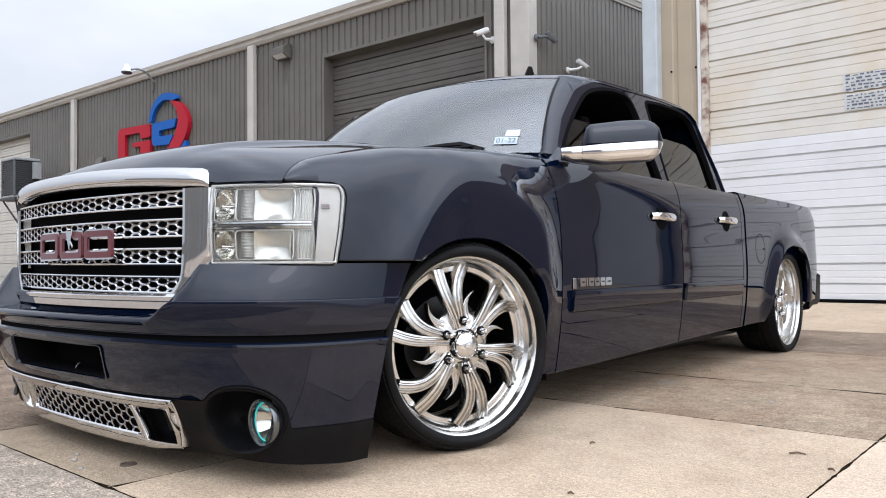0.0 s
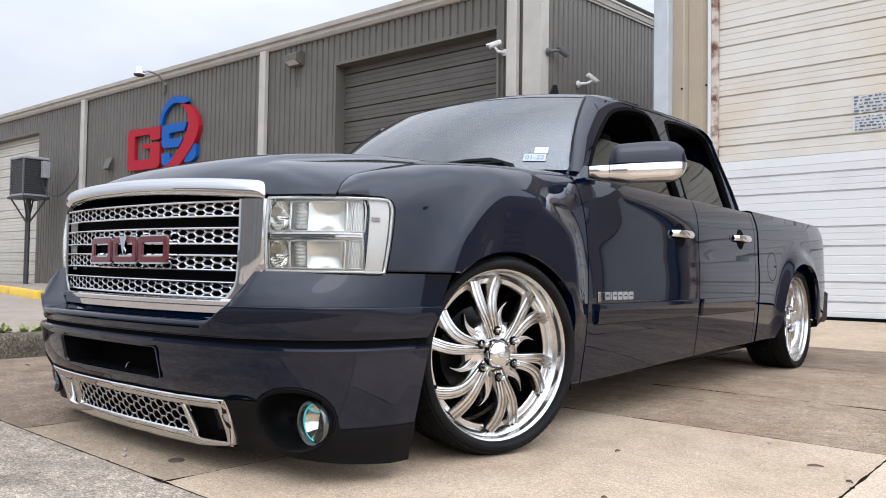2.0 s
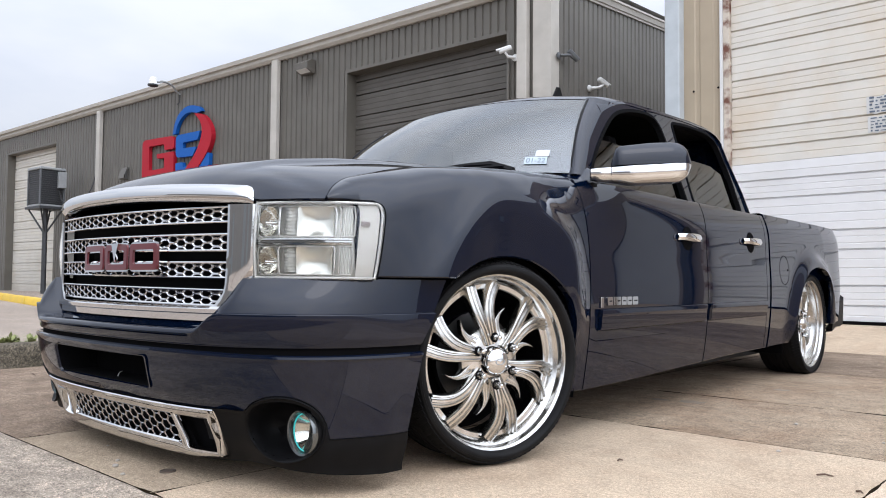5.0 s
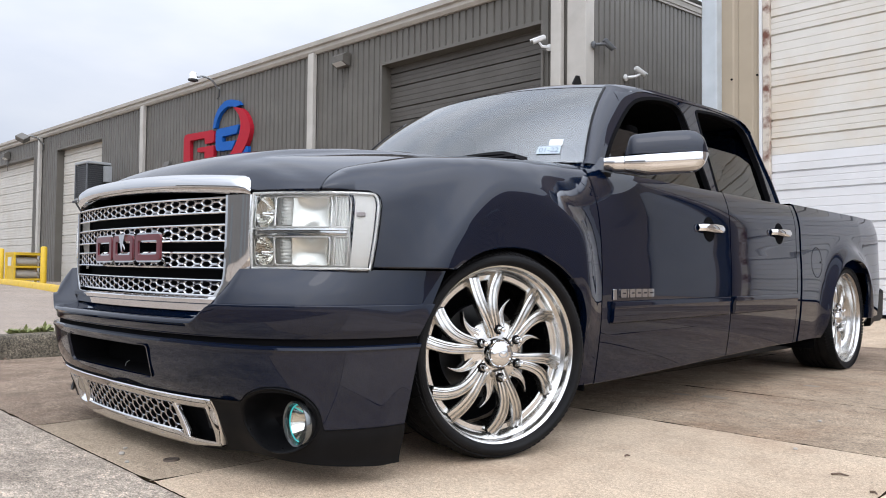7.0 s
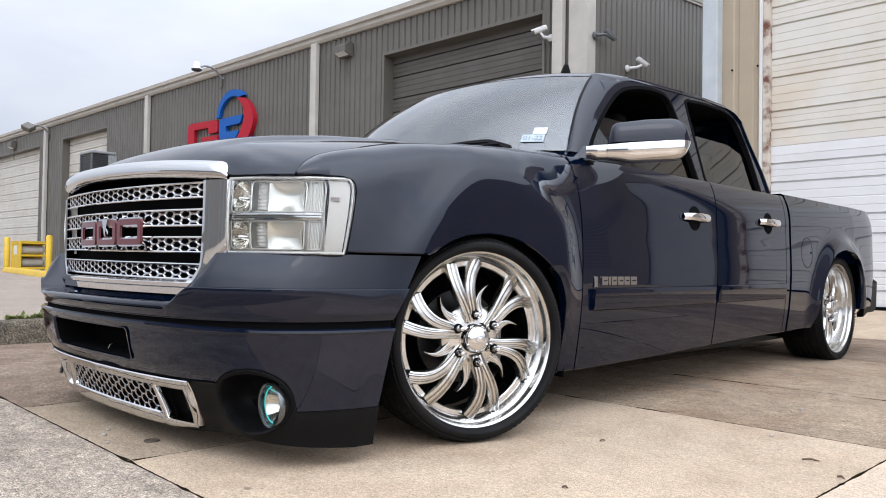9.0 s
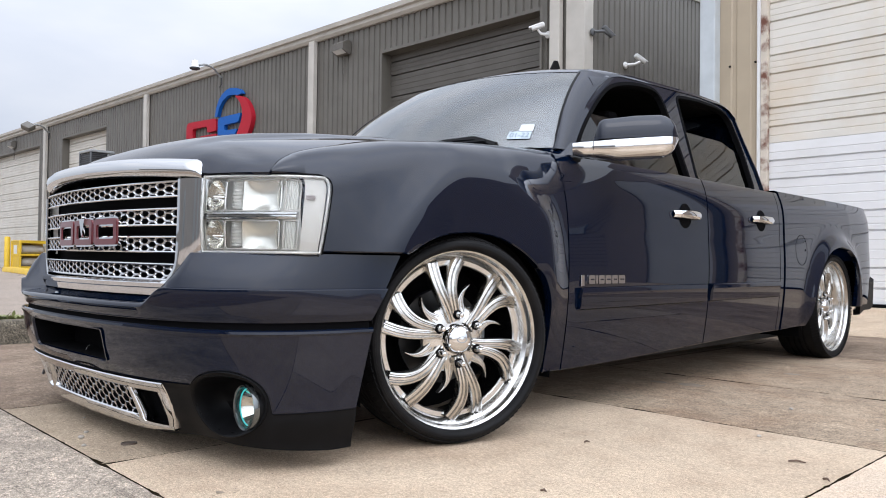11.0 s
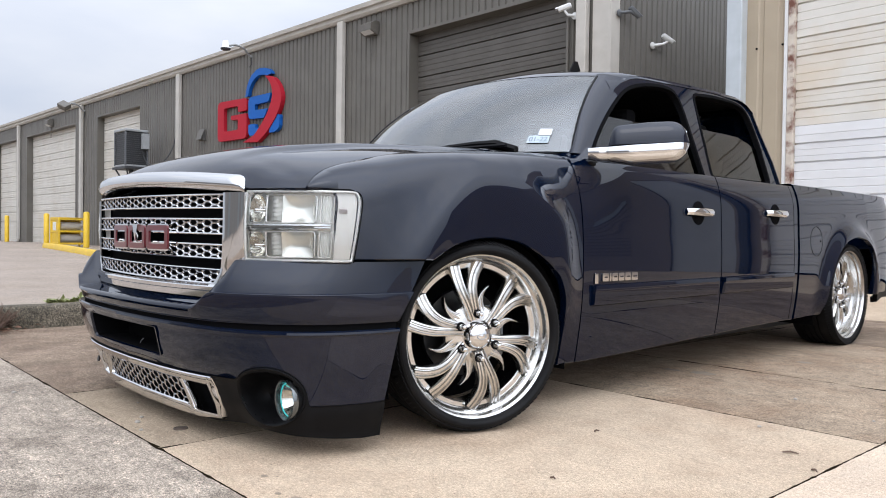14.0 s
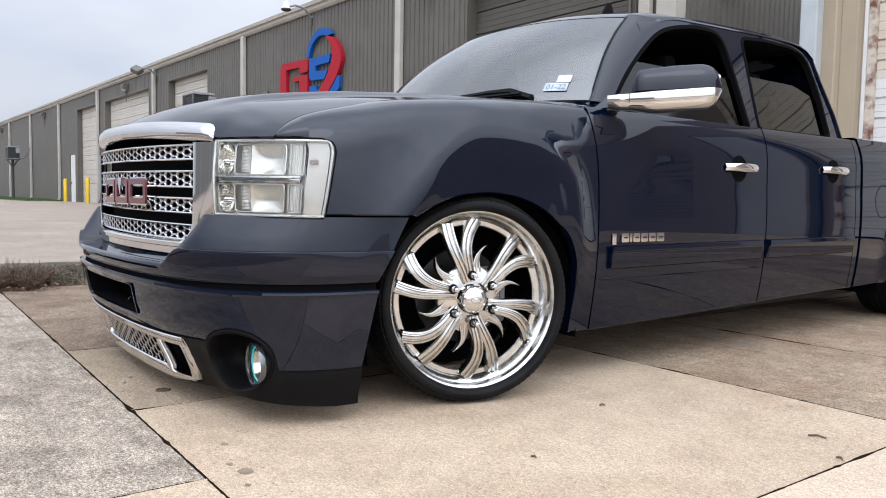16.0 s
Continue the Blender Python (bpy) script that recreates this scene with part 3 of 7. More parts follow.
# eave trim with gutter lip
eave_prof = [(0.02, EAVE - 0.02), (-0.05, EAVE - 0.02), (-0.10, EAVE + 0.03), (-0.10, EAVE + 0.10), (-0.16, EAVE + 0.11), (-0.18, EAVE + 0.19), (0.05, EAVE + 0.21)]
part("eave_gutter", grid([[(-75, y, z), (5.45, y, z)] for y, z in eave_prof]), TRIM, building, "stone-coloured metal eave gutter")
part("roof", grid([[(-75, 0.04, EAVE + 0.2), (5.4, 0.04, EAVE + 0.2)], [(-75, 14, EAVE + 0.12 + 14 * RAKE), (5.4, 14, EAVE + 0.12 + 14 * RAKE)]]), ROOF_METAL, building)
# downspouts and corner trim
for s in (1.27, 8.8, 16.42, 23.8, 31.0, 38.0, 44.6, 52.0):
    bm = box(-s - 0.095, -s + 0.095, -0.12, -0.02, 0.35, EAVE - 0.01, 0.012)
    tube([(-s, -0.075, 0.4), (-s, -0.09, 0.3), (-s - 0.02, -0.2, 0.22)], 0.07, 8, bm)
    part("downspout", bm, TRIM, building, "stone-coloured square downspout")
part("downspout", box(4.71, 4.89, -0.13, -0.02, 0.2, EAVE - 0.01, 0.012), TRIM, building, "stone-coloured square downspout")
part("corner_trim", box(4.955, 5.28, -0.045, 0.2, 0.0, EAVE - 0.02, 0.008), TRIM, building, "stone-coloured corner trim")
# side wall running back
side = ribbed(0, 14, 0, EAVE)
for v in side.verts:
    if v.co.z > 1:
        v.co.z = 5.14 + RAKE * (v.co.x + 0.2)
bmesh.ops.transform(side, matrix=pose(5.285, 0.2, 0, 0, 0, 90), verts=side.verts)
part("wall_panel", thicken(side, 0, shift=(-0.02, 0, 0)), SIDING, building)
part("back_wall", box(-75, 5.26, 14.2, 14.35, 0.0, EAVE + 1.8), SIDING, building)
rake = [(0.03, -0.02), (-0.05, -0.02), (-0.055, 0.015), (-0.075, 0.02), (-0.10, 0.10), (-0.12, 0.105), (-0.12, 0.14), (0.04, 0.15)]
part("rake_trim", grid([[(5.26 - o, y, 5.12 + RAKE * y + h) for o, h in rake] for y in (0.0, 14.2)]), TRIM, building, "stone-coloured rake trim")

# ---- tan building with the white roll-up door ----
TB = pose(0, 7.15, 0)
TAN_LINES = ((0.0, 1), (0.075, 0), (0.15, 0), (0.222, 1), (0.323, 0), (0.424, 0), (0.525, 0))
tan_building = thing("tan_building", "tan metal building with a tall white roll-up door", "building", kind="structure", m=TB)
part("wall_panel", thicken(ribbed(-1.57, -1.09, 0.0, 5.1, 0.24, 0.012), 0, shift=(0, 0.02, 0)), TAN, tan_building)
# wall above and east of the door: unseen, toned and sized for the paint's reflections
part("wall_panel", box(-1.09, 3.13, -0.01, 0.02, 4.30, 5.1), SIDING_BROWN, tan_building)
part("wall_panel", box(3.13, 3.45, -0.01, 0.02, 0.0, 4.3), SIDING_BROWN, tan_building)
part("wall_panel", box(3.45, 4.35, -0.01, 0.02, 3.4, 4.3), SIDING_BROWN, tan_building)
part("plain_door", box(3.45, 4.35, 0.03, 0.09, 0.19, 3.4, 0.004), DOOR_PALE, tan_building, "plain pale grey steel door, closed")
part("wall_panel", box(4.35, 4.85, -0.01, 0.02, 0.0, 4.3), SIDING_BROWN, tan_building)
part("wall_panel", box(4.85, 10.5, -0.01, 0.02, 0.0, 4.3), SIDING_BROWN, tan_building)
for k in range(16):
    part("louvre", box(4.95, 5.95, -0.022, -0.011, 0.62 + 0.10 * k, 0.65 + 0.10 * k), TRIM_BROWN, tan_building, "dark louvre slat")
part("small_window", box(5.25, 5.55, -0.045, -0.023, 1.55, 1.75, 0.004), DOOR_GREY, tan_building, "small pale blue window")
part("downspout", box(3.25, 3.37, -0.10, -0.011, 0.1, 3.2, 0.01), DARK_METAL, tan_building, "dark downspout")
part("roof", box(-1.75, 3.13, 0.03, 12.0, 5.1, 5.18), ROOF_METAL, tan_building, "pale metal roof")
part("roof", box(3.135, 10.5, 0.03, 12.0, 4.3, 4.38), ROOF_METAL, tan_building, "pale metal roof")
part("side_wall", box(2.98, 3.125, 0.03, 12.0, 4.39, 5.09), SIDING_BROWN, tan_building)
part("side_wall", box(10.35, 10.5, 0.03, 12.0, 0.0, 4.29), SIDING_BROWN, tan_building)
part("side_wall", box(-1.75, -1.60, 0.02, 12.0, 0.0, 5.1), TAN, tan_building)
part("downspout", box(-1.765, -1.565, -0.14, 0.019, 0.18, 5.05, 0.015), GUTTER, tan_building, "pale blue-grey weathered downspout")
part("door_jamb", box(-1.088, -1.052, -0.03, 0.10, 0.16, 4.30, 0.004), WHITE_PLASTIC, tan_building, "white door edge trim")
part("door_jamb", box(-1.05, -0.975, -0.012, 0.12, 0.16, 4.30, 0.004), RUST, tan_building, "rust-streaked white steel door jamb")
part("door_jamb", box(3.052, 3.129, -0.02, 0.12, 0.16, 4.30, 0.004), RUST, tan_building, "rust-streaked white steel door jamb")
part("roll_up_door", thicken(sectional(-0.972, 3.05, 0.225, 2.08, 0.628, TAN_LINES, 0.384, 0.055, 0.010), 0, shift=(0, 0.02, 0)), DOOR_WHITE, tan_building, "white lower sections of the roll-up door")
part("roll_up_door", thicken(sectional(-0.972, 3.05, 2.084, 4.30, 0.628, TAN_LINES, 0.384, 0.055, 0.010), 0, shift=(0, 0.02, 0)), DOOR_STAINED, tan_building, "cream-stained upper sections of the roll-up door")
part("door_seal", box(-0.972, 3.05, 0.03, 0.09, 0.188, 0.224, 0.006), SHADOW, tan_building, "black rubber door seal")
part("door_backing", box(-1.05, 3.12, 0.13, 0.2, 0.1, 4.35), SHADOW, tan_building)

for x in (-1.43, -1.111):
    part("bolt", lathe([(0.0, 0.014), (-0.012, 0.012), (-0.014, 0.0)], 10, "y"), SHADOW, tan_building, "dark bolt head", m=pose(x, -0.013, 3.07))


def notice(x, z, w, h):
    n = thing("paper_notice", "torn white paper notice taped on the roll-up door", "notice", group="notices on the roll-up door", m=pose(x, 7.15 + 0.048, z))
    rows_n = 5
    edge = []
    for i in range(13):
        edge.append((w * i / 12, 0.008 * math.sin(i * 2.3)))
    for i in range(13):
        edge.append((w - w * i / 12, h + 0.008 * math.sin(i * 1.7 + 1)))
    part("sheet", plate(edge, [], lambda u, v: (u, 0, v), 0.003), PAPER_NOTE, n)
    for r in range(rows_n):
        z0 = h * (r + 0.4) / rows_n
        u = 0.03
        while u < w - 0.06:
            lw = random.uniform(0.015, 0.06)
            part("printed_bar", box(u, min(u + lw, w - 0.02), -0.006, -0.004, z0, z0 + random.uniform(0.008, 0.022)), INK, n)
            u += lw + random.uniform(0.008, 0.03)


notice(0.52, 2.505, 0.54, 0.190)
notice(0.53, 2.295, 0.53, 0.175)

# ---- fixtures on the warehouse ----
def on_wall(s, z, off=0.0):
    return WB @ pose(-s, -off, z)


def bullet_camera(m, mat, elbow, head, aim, label):
    """Base on the wall, a bent arm by the elbow to the head, which looks along aim (own axes, -y away from the wall)."""
    t = thing("security_camera", label, "camera", group="security cameras", m=m)
    part("base", lathe([(0, 0.0), (0, 0.055), (-0.02, 0.055), (-0.035, 0.03), (-0.035, 0.0)], 16, "y"), mat, t, smooth=40)
    part("arm", tube([(0, -0.03, 0), elbow, head], [0.026, 0.022, 0.018], 8), mat, t, smooth=40)
    d = Vector(aim).normalized()
    hm = Matrix.Translation(Vector(head) + Vector((0, 0, 0.045))) @ (-d).to_track_quat("Y", "Z").to_matrix().to_4x4()
    bm = lathe([(0.13, 0.0), (0.13, 0.040), (0.12, 0.048), (-0.12, 0.050), (-0.12, 0.042), (-0.10, 0.038)], 18, "y")
    h = part("housing", bm, mat, t, smooth=40, m=hm @ Matrix.Scale(0.82, 4))
    part("sunshade", thicken(grid([[(0.058 * math.cos(a), y, 0.058 * math.sin(a)) for a in np.linspace(0.35, math.pi - 0.35, 10)] for y in (-0.165, 0.11)]), 0.004, (0, 0, 1)), mat, h, smooth=40)
    part("lens", lathe([(-0.099, 0.038), (-0.105, 0.0)], 16, "y"), TRIM_BLACK, h)


bullet_camera(on_wall(-4.62, 4.12, 0.02), WHITE_PLASTIC, (-0.07, -0.10, 0.01), (-0.10, -0.14, 0.07), (-0.75, -0.55, -0.32), "white bullet security camera on the door jamb")
bullet_camera(WB @ pose(5.30, 0.13, 4.06, 0, 0, 90), COIL_GREY, (0.16, -0.10, 0.035), (0.24, -0.12, -0.005), (0.85, -0.30, -0.60), "dark grey bullet security camera on the metal wall")
bullet_camera(WB @ pose(5.29, 1.10, 3.76, 0, 0, 90), WHITE_PLASTIC, (0.14, -0.10, 0.03), (0.26, -0.12, 0.09), (0.85, -0.30, -0.40), "white bullet security camera on the metal wall")

t = thing("wall_conduit", "thin grey conduit running down beside the roll-up door", "conduit", m=on_wall(-4.50, 0, 0.02))
part("pipe", tube([(0, -0.02, 0.3), (0, -0.02, 4.10)], 0.022, 8), SIDING, t, smooth=40)


def wall_pack(s, z, w=0.42, h=0.30, label="weathered grey wall-pack flood light"):
    t = thing("wall_light", label, "light fixture", group="wall lights", m=on_wall(s, z, 0.02))
    prof = [(0.0, h / 2), (-0.10, h / 2), (-0.2, h / 4), (-0.2, -h / 4), (-0.06, -h / 2), (0.0, -h / 2)]
    bm = grid([[(x, y, zz) for y, zz in prof] for x in (-w / 2, w / 2)])
    for x in (-w / 2, w / 2):
        bm.faces.new([bm.verts.new((x, y, zz)) for y, zz in prof])
    part("housing", bm, LAMP_BROWN, t)
    part("conduit", tube([(-0.02, -0.01, -h / 2), (-0.02, -0.01, -h / 2 - 0.42)], 0.012, 6), LAMP_BROWN, t)
    part("lens", grid([[(x, y, zz) for y, zz in ((-0.204, -h / 4), (-0.068, -h / 2 + 0.004))] for x in (-w / 2 + 0.03, w / 2 - 0.03)]), WHITE_PLASTIC, t)


wall_pack(0.29, 4.82, 0.36, 0.26)
wall_pack(19.75, 4.84, 0.36, 0.28)
wall_pack(34.5, 4.85)
wall_pack(47.5, 4.8)


def gooseneck(s, z, reach, head, label, drop=0.0):
    t = thing("wall_lamp", label, "light fixture", group="wall lamps", m=on_wall(s, z, 0.02))
    part("arm", tube(curve_points([(0, 0.0, 0.03), (0, -0.10, 0.07), (-reach * 0.35, -0.28, 0.17), (-reach * 0.7, -0.55, 0.19), (-reach, -0.75, 0.12)], 16).tolist(), 0.025, 8), GREY_METAL, t, smooth=40)
    part("conduit", tube([(0, -0.015, 0.03), (0, -0.015, -0.16), (-0.10, -0.015, -0.20)], 0.012, 6), DARK_METAL, t)
    if head == "jar":
        bm = lathe([(0.20, 0.0), (0.20, 0.10), (0.14, 0.13), (-0.02, 0.14), (-0.06, 0.17), (-0.10, 0.16), (-0.11, 0.10), (-0.11, 0.0)], 18, "z")
        bmesh.ops.transform(bm, matrix=pose(-reach, -0.85, 0.09) @ Matrix.Scale(0.62, 4), verts=bm.verts)
        hd = part("lamp_head", bm, WHITE_PLASTIC, t, "white jar lamp head", smooth=40)
        bm = lathe([(-0.02, 0.07), (-0.03, 0.118), (-0.06, 0.112), (-0.08, 0.06), (-0.08, 0.0)], 18, "z")
        bmesh.ops.transform(bm, matrix=pose(-reach, -0.85, 0.075), verts=bm.verts)
        part("collar", bm, DARK_METAL, hd, "dark lamp collar", smooth=40)
    else:
        bm = box(-0.17, 0.17, -0.15, 0.15, -0.08, 0.10, 0.03)
        bmesh.ops.transform(bm, matrix=pose(-reach, -0.85, 0.05, 35, 25, 35), verts=bm.verts)
        part("lamp_head", bm, LAMP_BROWN, t, "grey flood lamp head")


gooseneck(4.94, 4.98, -0.27, "jar", "white jar yard lamp on a curved arm")
gooseneck(16.2, 4.88, -0.53, "flood", "grey flood lamp on a curved arm")

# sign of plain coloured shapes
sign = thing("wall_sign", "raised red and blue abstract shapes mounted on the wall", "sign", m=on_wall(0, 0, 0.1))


def sign_piece(name, outline, mat, depth=0.09, front=0.0):
    # u runs along the wall, v is the height
    part(name, plate(outline, [], lambda u, v: (-1.011 * u - 0.13, -front, 1.011 * v - 0.008), depth), mat, sign)


sign_piece("red_block", rounded([(6.28, 4.03, 0.16), (4.86, 3.99, 0.12), (4.86, 3.69, 0.04), (5.27, 3.69, 0.03), (5.28, 3.84, 0.05), (5.97, 3.85, 0.06), (5.96, 3.26, 0.06), (5.27, 3.26, 0.05),
                                 (5.27, 3.51, 0.03), (5.61, 3.52, 0.03), (5.61, 3.63, 0.03), (4.86, 3.62, 0.04), (4.86, 3.02, 0.15), (6.28, 3.03, 0.15)], n=4), RED_SIGN)
sign_piece("blue_block", rounded([(4.78, 3.98, 0.12), (3.78, 3.98, 0.02), (3.87, 3.79, 0.02), (4.48, 3.78, 0.04), (4.48, 3.65, 0.04), (3.91, 3.63, 0.02), (4.07, 3.43, 0.02), (4.77, 3.46, 0.12)], n=4), BLUE_SIGN)
sign_piece("blue_block", rounded([(4.77, 3.33, 0.03), (4.48, 3.33, 0.03), (4.45, 3.21, 0.03), (4.20, 3.22, 0.02), (4.37, 3.05, 0.02), (4.77, 3.06, 0.12)], n=4), BLUE_SIGN)
sign_piece("blue_block", rounded([(3.72, 3.44, 0.02), (3.40, 3.45, 0.05), (3.40, 3.14, 0.10), (3.58, 3.06, 0.08), (3.84, 3.06, 0.02)], n=4), BLUE_SIGN)
arc_out = [(4.92, 4.02), (4.84, 4.26), (4.67, 4.47), (4.39, 4.6), (4.12, 4.6), (3.85, 4.53), (3.73, 4.42)]
arc_in = [(3.95, 4.40), (4.11, 4.44), (4.33, 4.45), (4.56, 4.36), (4.72, 4.21), (4.8, 4.02)]
sign_piece("blue_arc", [tuple(p) for p in curve_points(arc_out, 20)] + [tuple(p) for p in curve_points(arc_in, 16)], BLUE_SIGN)
swoosh_out = [(4.0, 4.4), (3.68, 4.33), (3.45, 4.15), (3.31, 3.92), (3.31, 3.72), (3.44, 3.49), (3.67, 3.27), (3.98, 3.04), (4.31, 2.88)]
swoosh_in = [(4.99, 2.92), (4.48, 3.06), (4.15, 3.29), (3.88, 3.54), (3.73, 3.77), (3.68, 3.99), (3.77, 4.2)]
sign_piece("red_swoosh", [tuple(p) for p in curve_points(swoosh_out, 26)] + [tuple(p) for p in curve_points(swoosh_in, 22)], RED_SIGN, 0.11, 0.02)


def condenser(m, post, label):
    t = thing("air_conditioner", label, "air conditioner", group="air conditioners on posts", m=m)
    part("cabinet", box(-0.46, 0.46, -0.46, 0.46, 0.0, 0.05, 0.01), GREY_METAL, t)
    c = part("coil", box(-0.42, 0.42, -0.42, 0.42, 0.05, 0.98, 0.03), DARK_METAL, t, "dark finned coil")
    for i in range(16):
        z = 0.09 + i * 0.056
        part("louvre", box(-0.445, 0.445, -0.445, 0.445, z, z + 0.016, 0.004), COIL_DARK, c)
    for x in (-0.44, 0.44):
        for y in (-0.44, 0.44):
            part("corner_post", box(x - 0.03, x + 0.03, y - 0.03, y + 0.03, 0.03, 1.0, 0.008), COIL_GREY, t)
    part("top_panel", box(-0.48, 0.48, -0.48, 0.48, 0.98, 1.05, 0.02), GREY_METAL, t)
    part("service_box", box(0.481, 0.62, 0.16, 0.44, 0.50, 0.94, 0.01), GREY_METAL, t, "pale grey service box")
    part("platform", box(-0.55, 0.55, -0.5, 0.5, -0.07, -0.005, 0.006), DARK_METAL, t)
    part("post", tube([(0, 0, -post), (0, 0, -0.07)], 0.09, 12), DARK_METAL, t, smooth=40)
    for x, y in ((-0.45, -0.4), (0.45, -0.4), (-0.45, 0.4), (0.45, 0.4)):
        part("brace", tube([(0, 0, -0.75), (x, y, -0.07)], 0.03, 6), DARK_METAL, t)
    part("conduit", tube(curve_points([(0.56, 0.2, 0.42), (0.62, 0.3, 0.15), (0.95, 0.6, 0.02), (1.35, 0.95, 0.45), (1.45, 1.1, 1.0)], 16).tolist(), 0.02, 6), DARK_METAL, t)


condenser(WB @ pose(-10.20, -0.82, 2.56) @ Matrix.Diagonal((0.86, 0.70, 1.00, 1)), (2.56 - 0.12) / 1.00, "grey outdoor air-conditioning unit on a steel post")
condenser(WB @ pose(-36.8, -1.2, 2.50) @ Matrix.Diagonal((0.65, 0.65, 0.65, 1)), 2.28 / 0.65, "grey outdoor air-conditioning unit on a steel post")

for bs, bo, h in ((15.36, 1.5, 1.06), (11.73, 1.5, 1.06), (27.6, 0.55, 1.1), (23.6, 0.55, 1.1)):
    x, y = (WB @ Vector((-bs, -bo, 0)))[:2]
    z0 = ground_height(x, y)
    b = thing("bollard", "yellow painted steel bollard beside the warehouse doors", "bollard", group="bollards", m=pose(x, y, z0))
    part("post", lathe([(0, 0.0), (0, 0.085), (h - 0.04, 0.085), (h - 0.01, 0.06), (h, 0.0)], 14, "z"), YELLOW, b, smooth=40)



# ---- lowered navy pickup truck ----
# own axes: x to its left side, y from the front axle to the tail, z up
truck = thing("pickup_truck", "lowered navy blue crew-cab pickup truck with polished alloy wheels", "pickup truck", m=pose(0.02, 0, 0, 0, 0, 0.85))

SIDE = [(0.05, 0.955), (0.19, 0.972), (0.30, 0.990), (0.42, 1.002), (0.55, 1.010), (0.70, 1.008), (0.82, 0.998), (0.92, 0.980), (1.0, 0.955), (1.05, 0.925), (1.10, 0.890)]
TAPER_F = [(-0.67, 0.889), (-0.65, 0.905), (-0.62, 0.921), (-0.57, 0.943), (-0.50, 0.972), (-0.40, 0.991), (-0.2, 1.0)]
TAPER_R = [(3.95, 1.0), (4.3, 0.985), (4.48, 0.968), (4.56, 0.945)]
FW, RW = (0.0, 0.352), (3.645, 0.352)


FLARE = [(0.0, 0.0), (0.27, 0.008), (0.36, 0.018), (0.43, 0.028), (0.50, 0.035), (0.535, 0.032), (0.58, 0.020), (0.64, 0.007), (0.70, 0.001), (0.74, 0.0)]
SIDE_CURVE = np.polyfit([z for z, _ in SIDE], [x for _, x in SIDE], 5)
# the doors and the bed stand straighter under the belt line
STRAIGHTER = [(0.76, 0.0), (0.84, 0.006), (0.91, 0.016), (0.98, 0.026), (1.05, 0.035)]


def body_x(y, z):
    x = float(np.polyval(SIDE_CURVE, z)) * smooth_table(y, TAPER_F) * smooth_table(y, TAPER_R)
    # front flare: broad over the wheel, with a crest, narrower towards the lamp
    if -0.6 < y < 0.7:
        d = math.hypot(y - 0.06, (z - 0.30)) - 0.105 * ease(y, -0.34, 0.02) * (1 - 0.6 * ease(y, 0.30, 0.58)) * ease(z, 0.55, 0.80)
        x += smooth_table(min(d, 0.74), FLARE) * ease(z, 0.28, 0.5) * ease(y, -0.54, -0.29) * (1 - ease(y, 0.43, 0.63)) * (1 - ease(z, 0.80, 1.0) * ease(y, 0.20, 0.50))
    if y > 0.60 and z > 0.76:
        x += smooth_table(z, STRAIGHTER) * ease(y, 0.60, 0.95)
    d = math.hypot(y - RW[0], (z - 0.32) * 1.05)
    x += 0.045 * math.exp(-((d - 0.46) / 0.075) ** 2) * ease(z, 0.2, 0.34)
    return x


def panel(ys, zlow, ztop, rows=22, inset=0.012, over=None):
    """A body panel of columns; over(y) adds the points that roll it inwards at the top."""
    cols = []
    for y in ys:
        a, b = zlow(y), ztop(y)
        col = [(body_x(y, a) - 0.03, y, a + 0.002), (body_x(y, a) - 0.004, y, a)]
        col += [(body_x(y, z), y, z) for z in np.linspace(a + 0.004, b, rows)]
        if over:
            col += over(y, b)
        cols.append(col)
    # returns at the two ends
    first = [(x - inset, y + 0.0, z) for x, y, z in cols[0]]
    last = [(x - inset, y - 0.0, z) for x, y, z in cols[-1]]
    return grid([first] + cols + [last])


def both_sides(name, bm, mat, parent, label="", smooth=35):
    other = mirrored(bm)
    a = part(name, bm, mat, parent, label, smooth)
    b = part(name, other, mat, parent, label, smooth)
    return a, b


ARCH_F = [(-0.27, 0.632), (-0.16, 0.682), (-0.06, 0.704), (0.04, 0.710), (0.15, 0.700), (0.255, 0.668), (0.34, 0.622), (0.411, 0.560), (0.450, 0.49), (0.473, 0.42), (0.4838, 0.34)]
SEAM = [(-0.672, 0.866), (-0.64, 0.893), (-0.60, 0.916), (-0.55, 0.938), (-0.42, 0.974), (-0.2, 1.020), (0.1, 1.052), (0.35, 1.070), (0.72, 1.088)]


# plan of the shut line between hood and fender
EDGE = [(-0.672, 0.880), (-0.65, 0.867), (-0.61, 0.843), (-0.55, 0.820), (-0.45, 0.805), (-0.3, 0.80)]


def fender_low(y):
    if y < -0.585:
        return 0.860
    if y < -0.27:
        return 0.634
    if y < 0.484:
        return smooth_table(y, ARCH_F)
    return 0.19


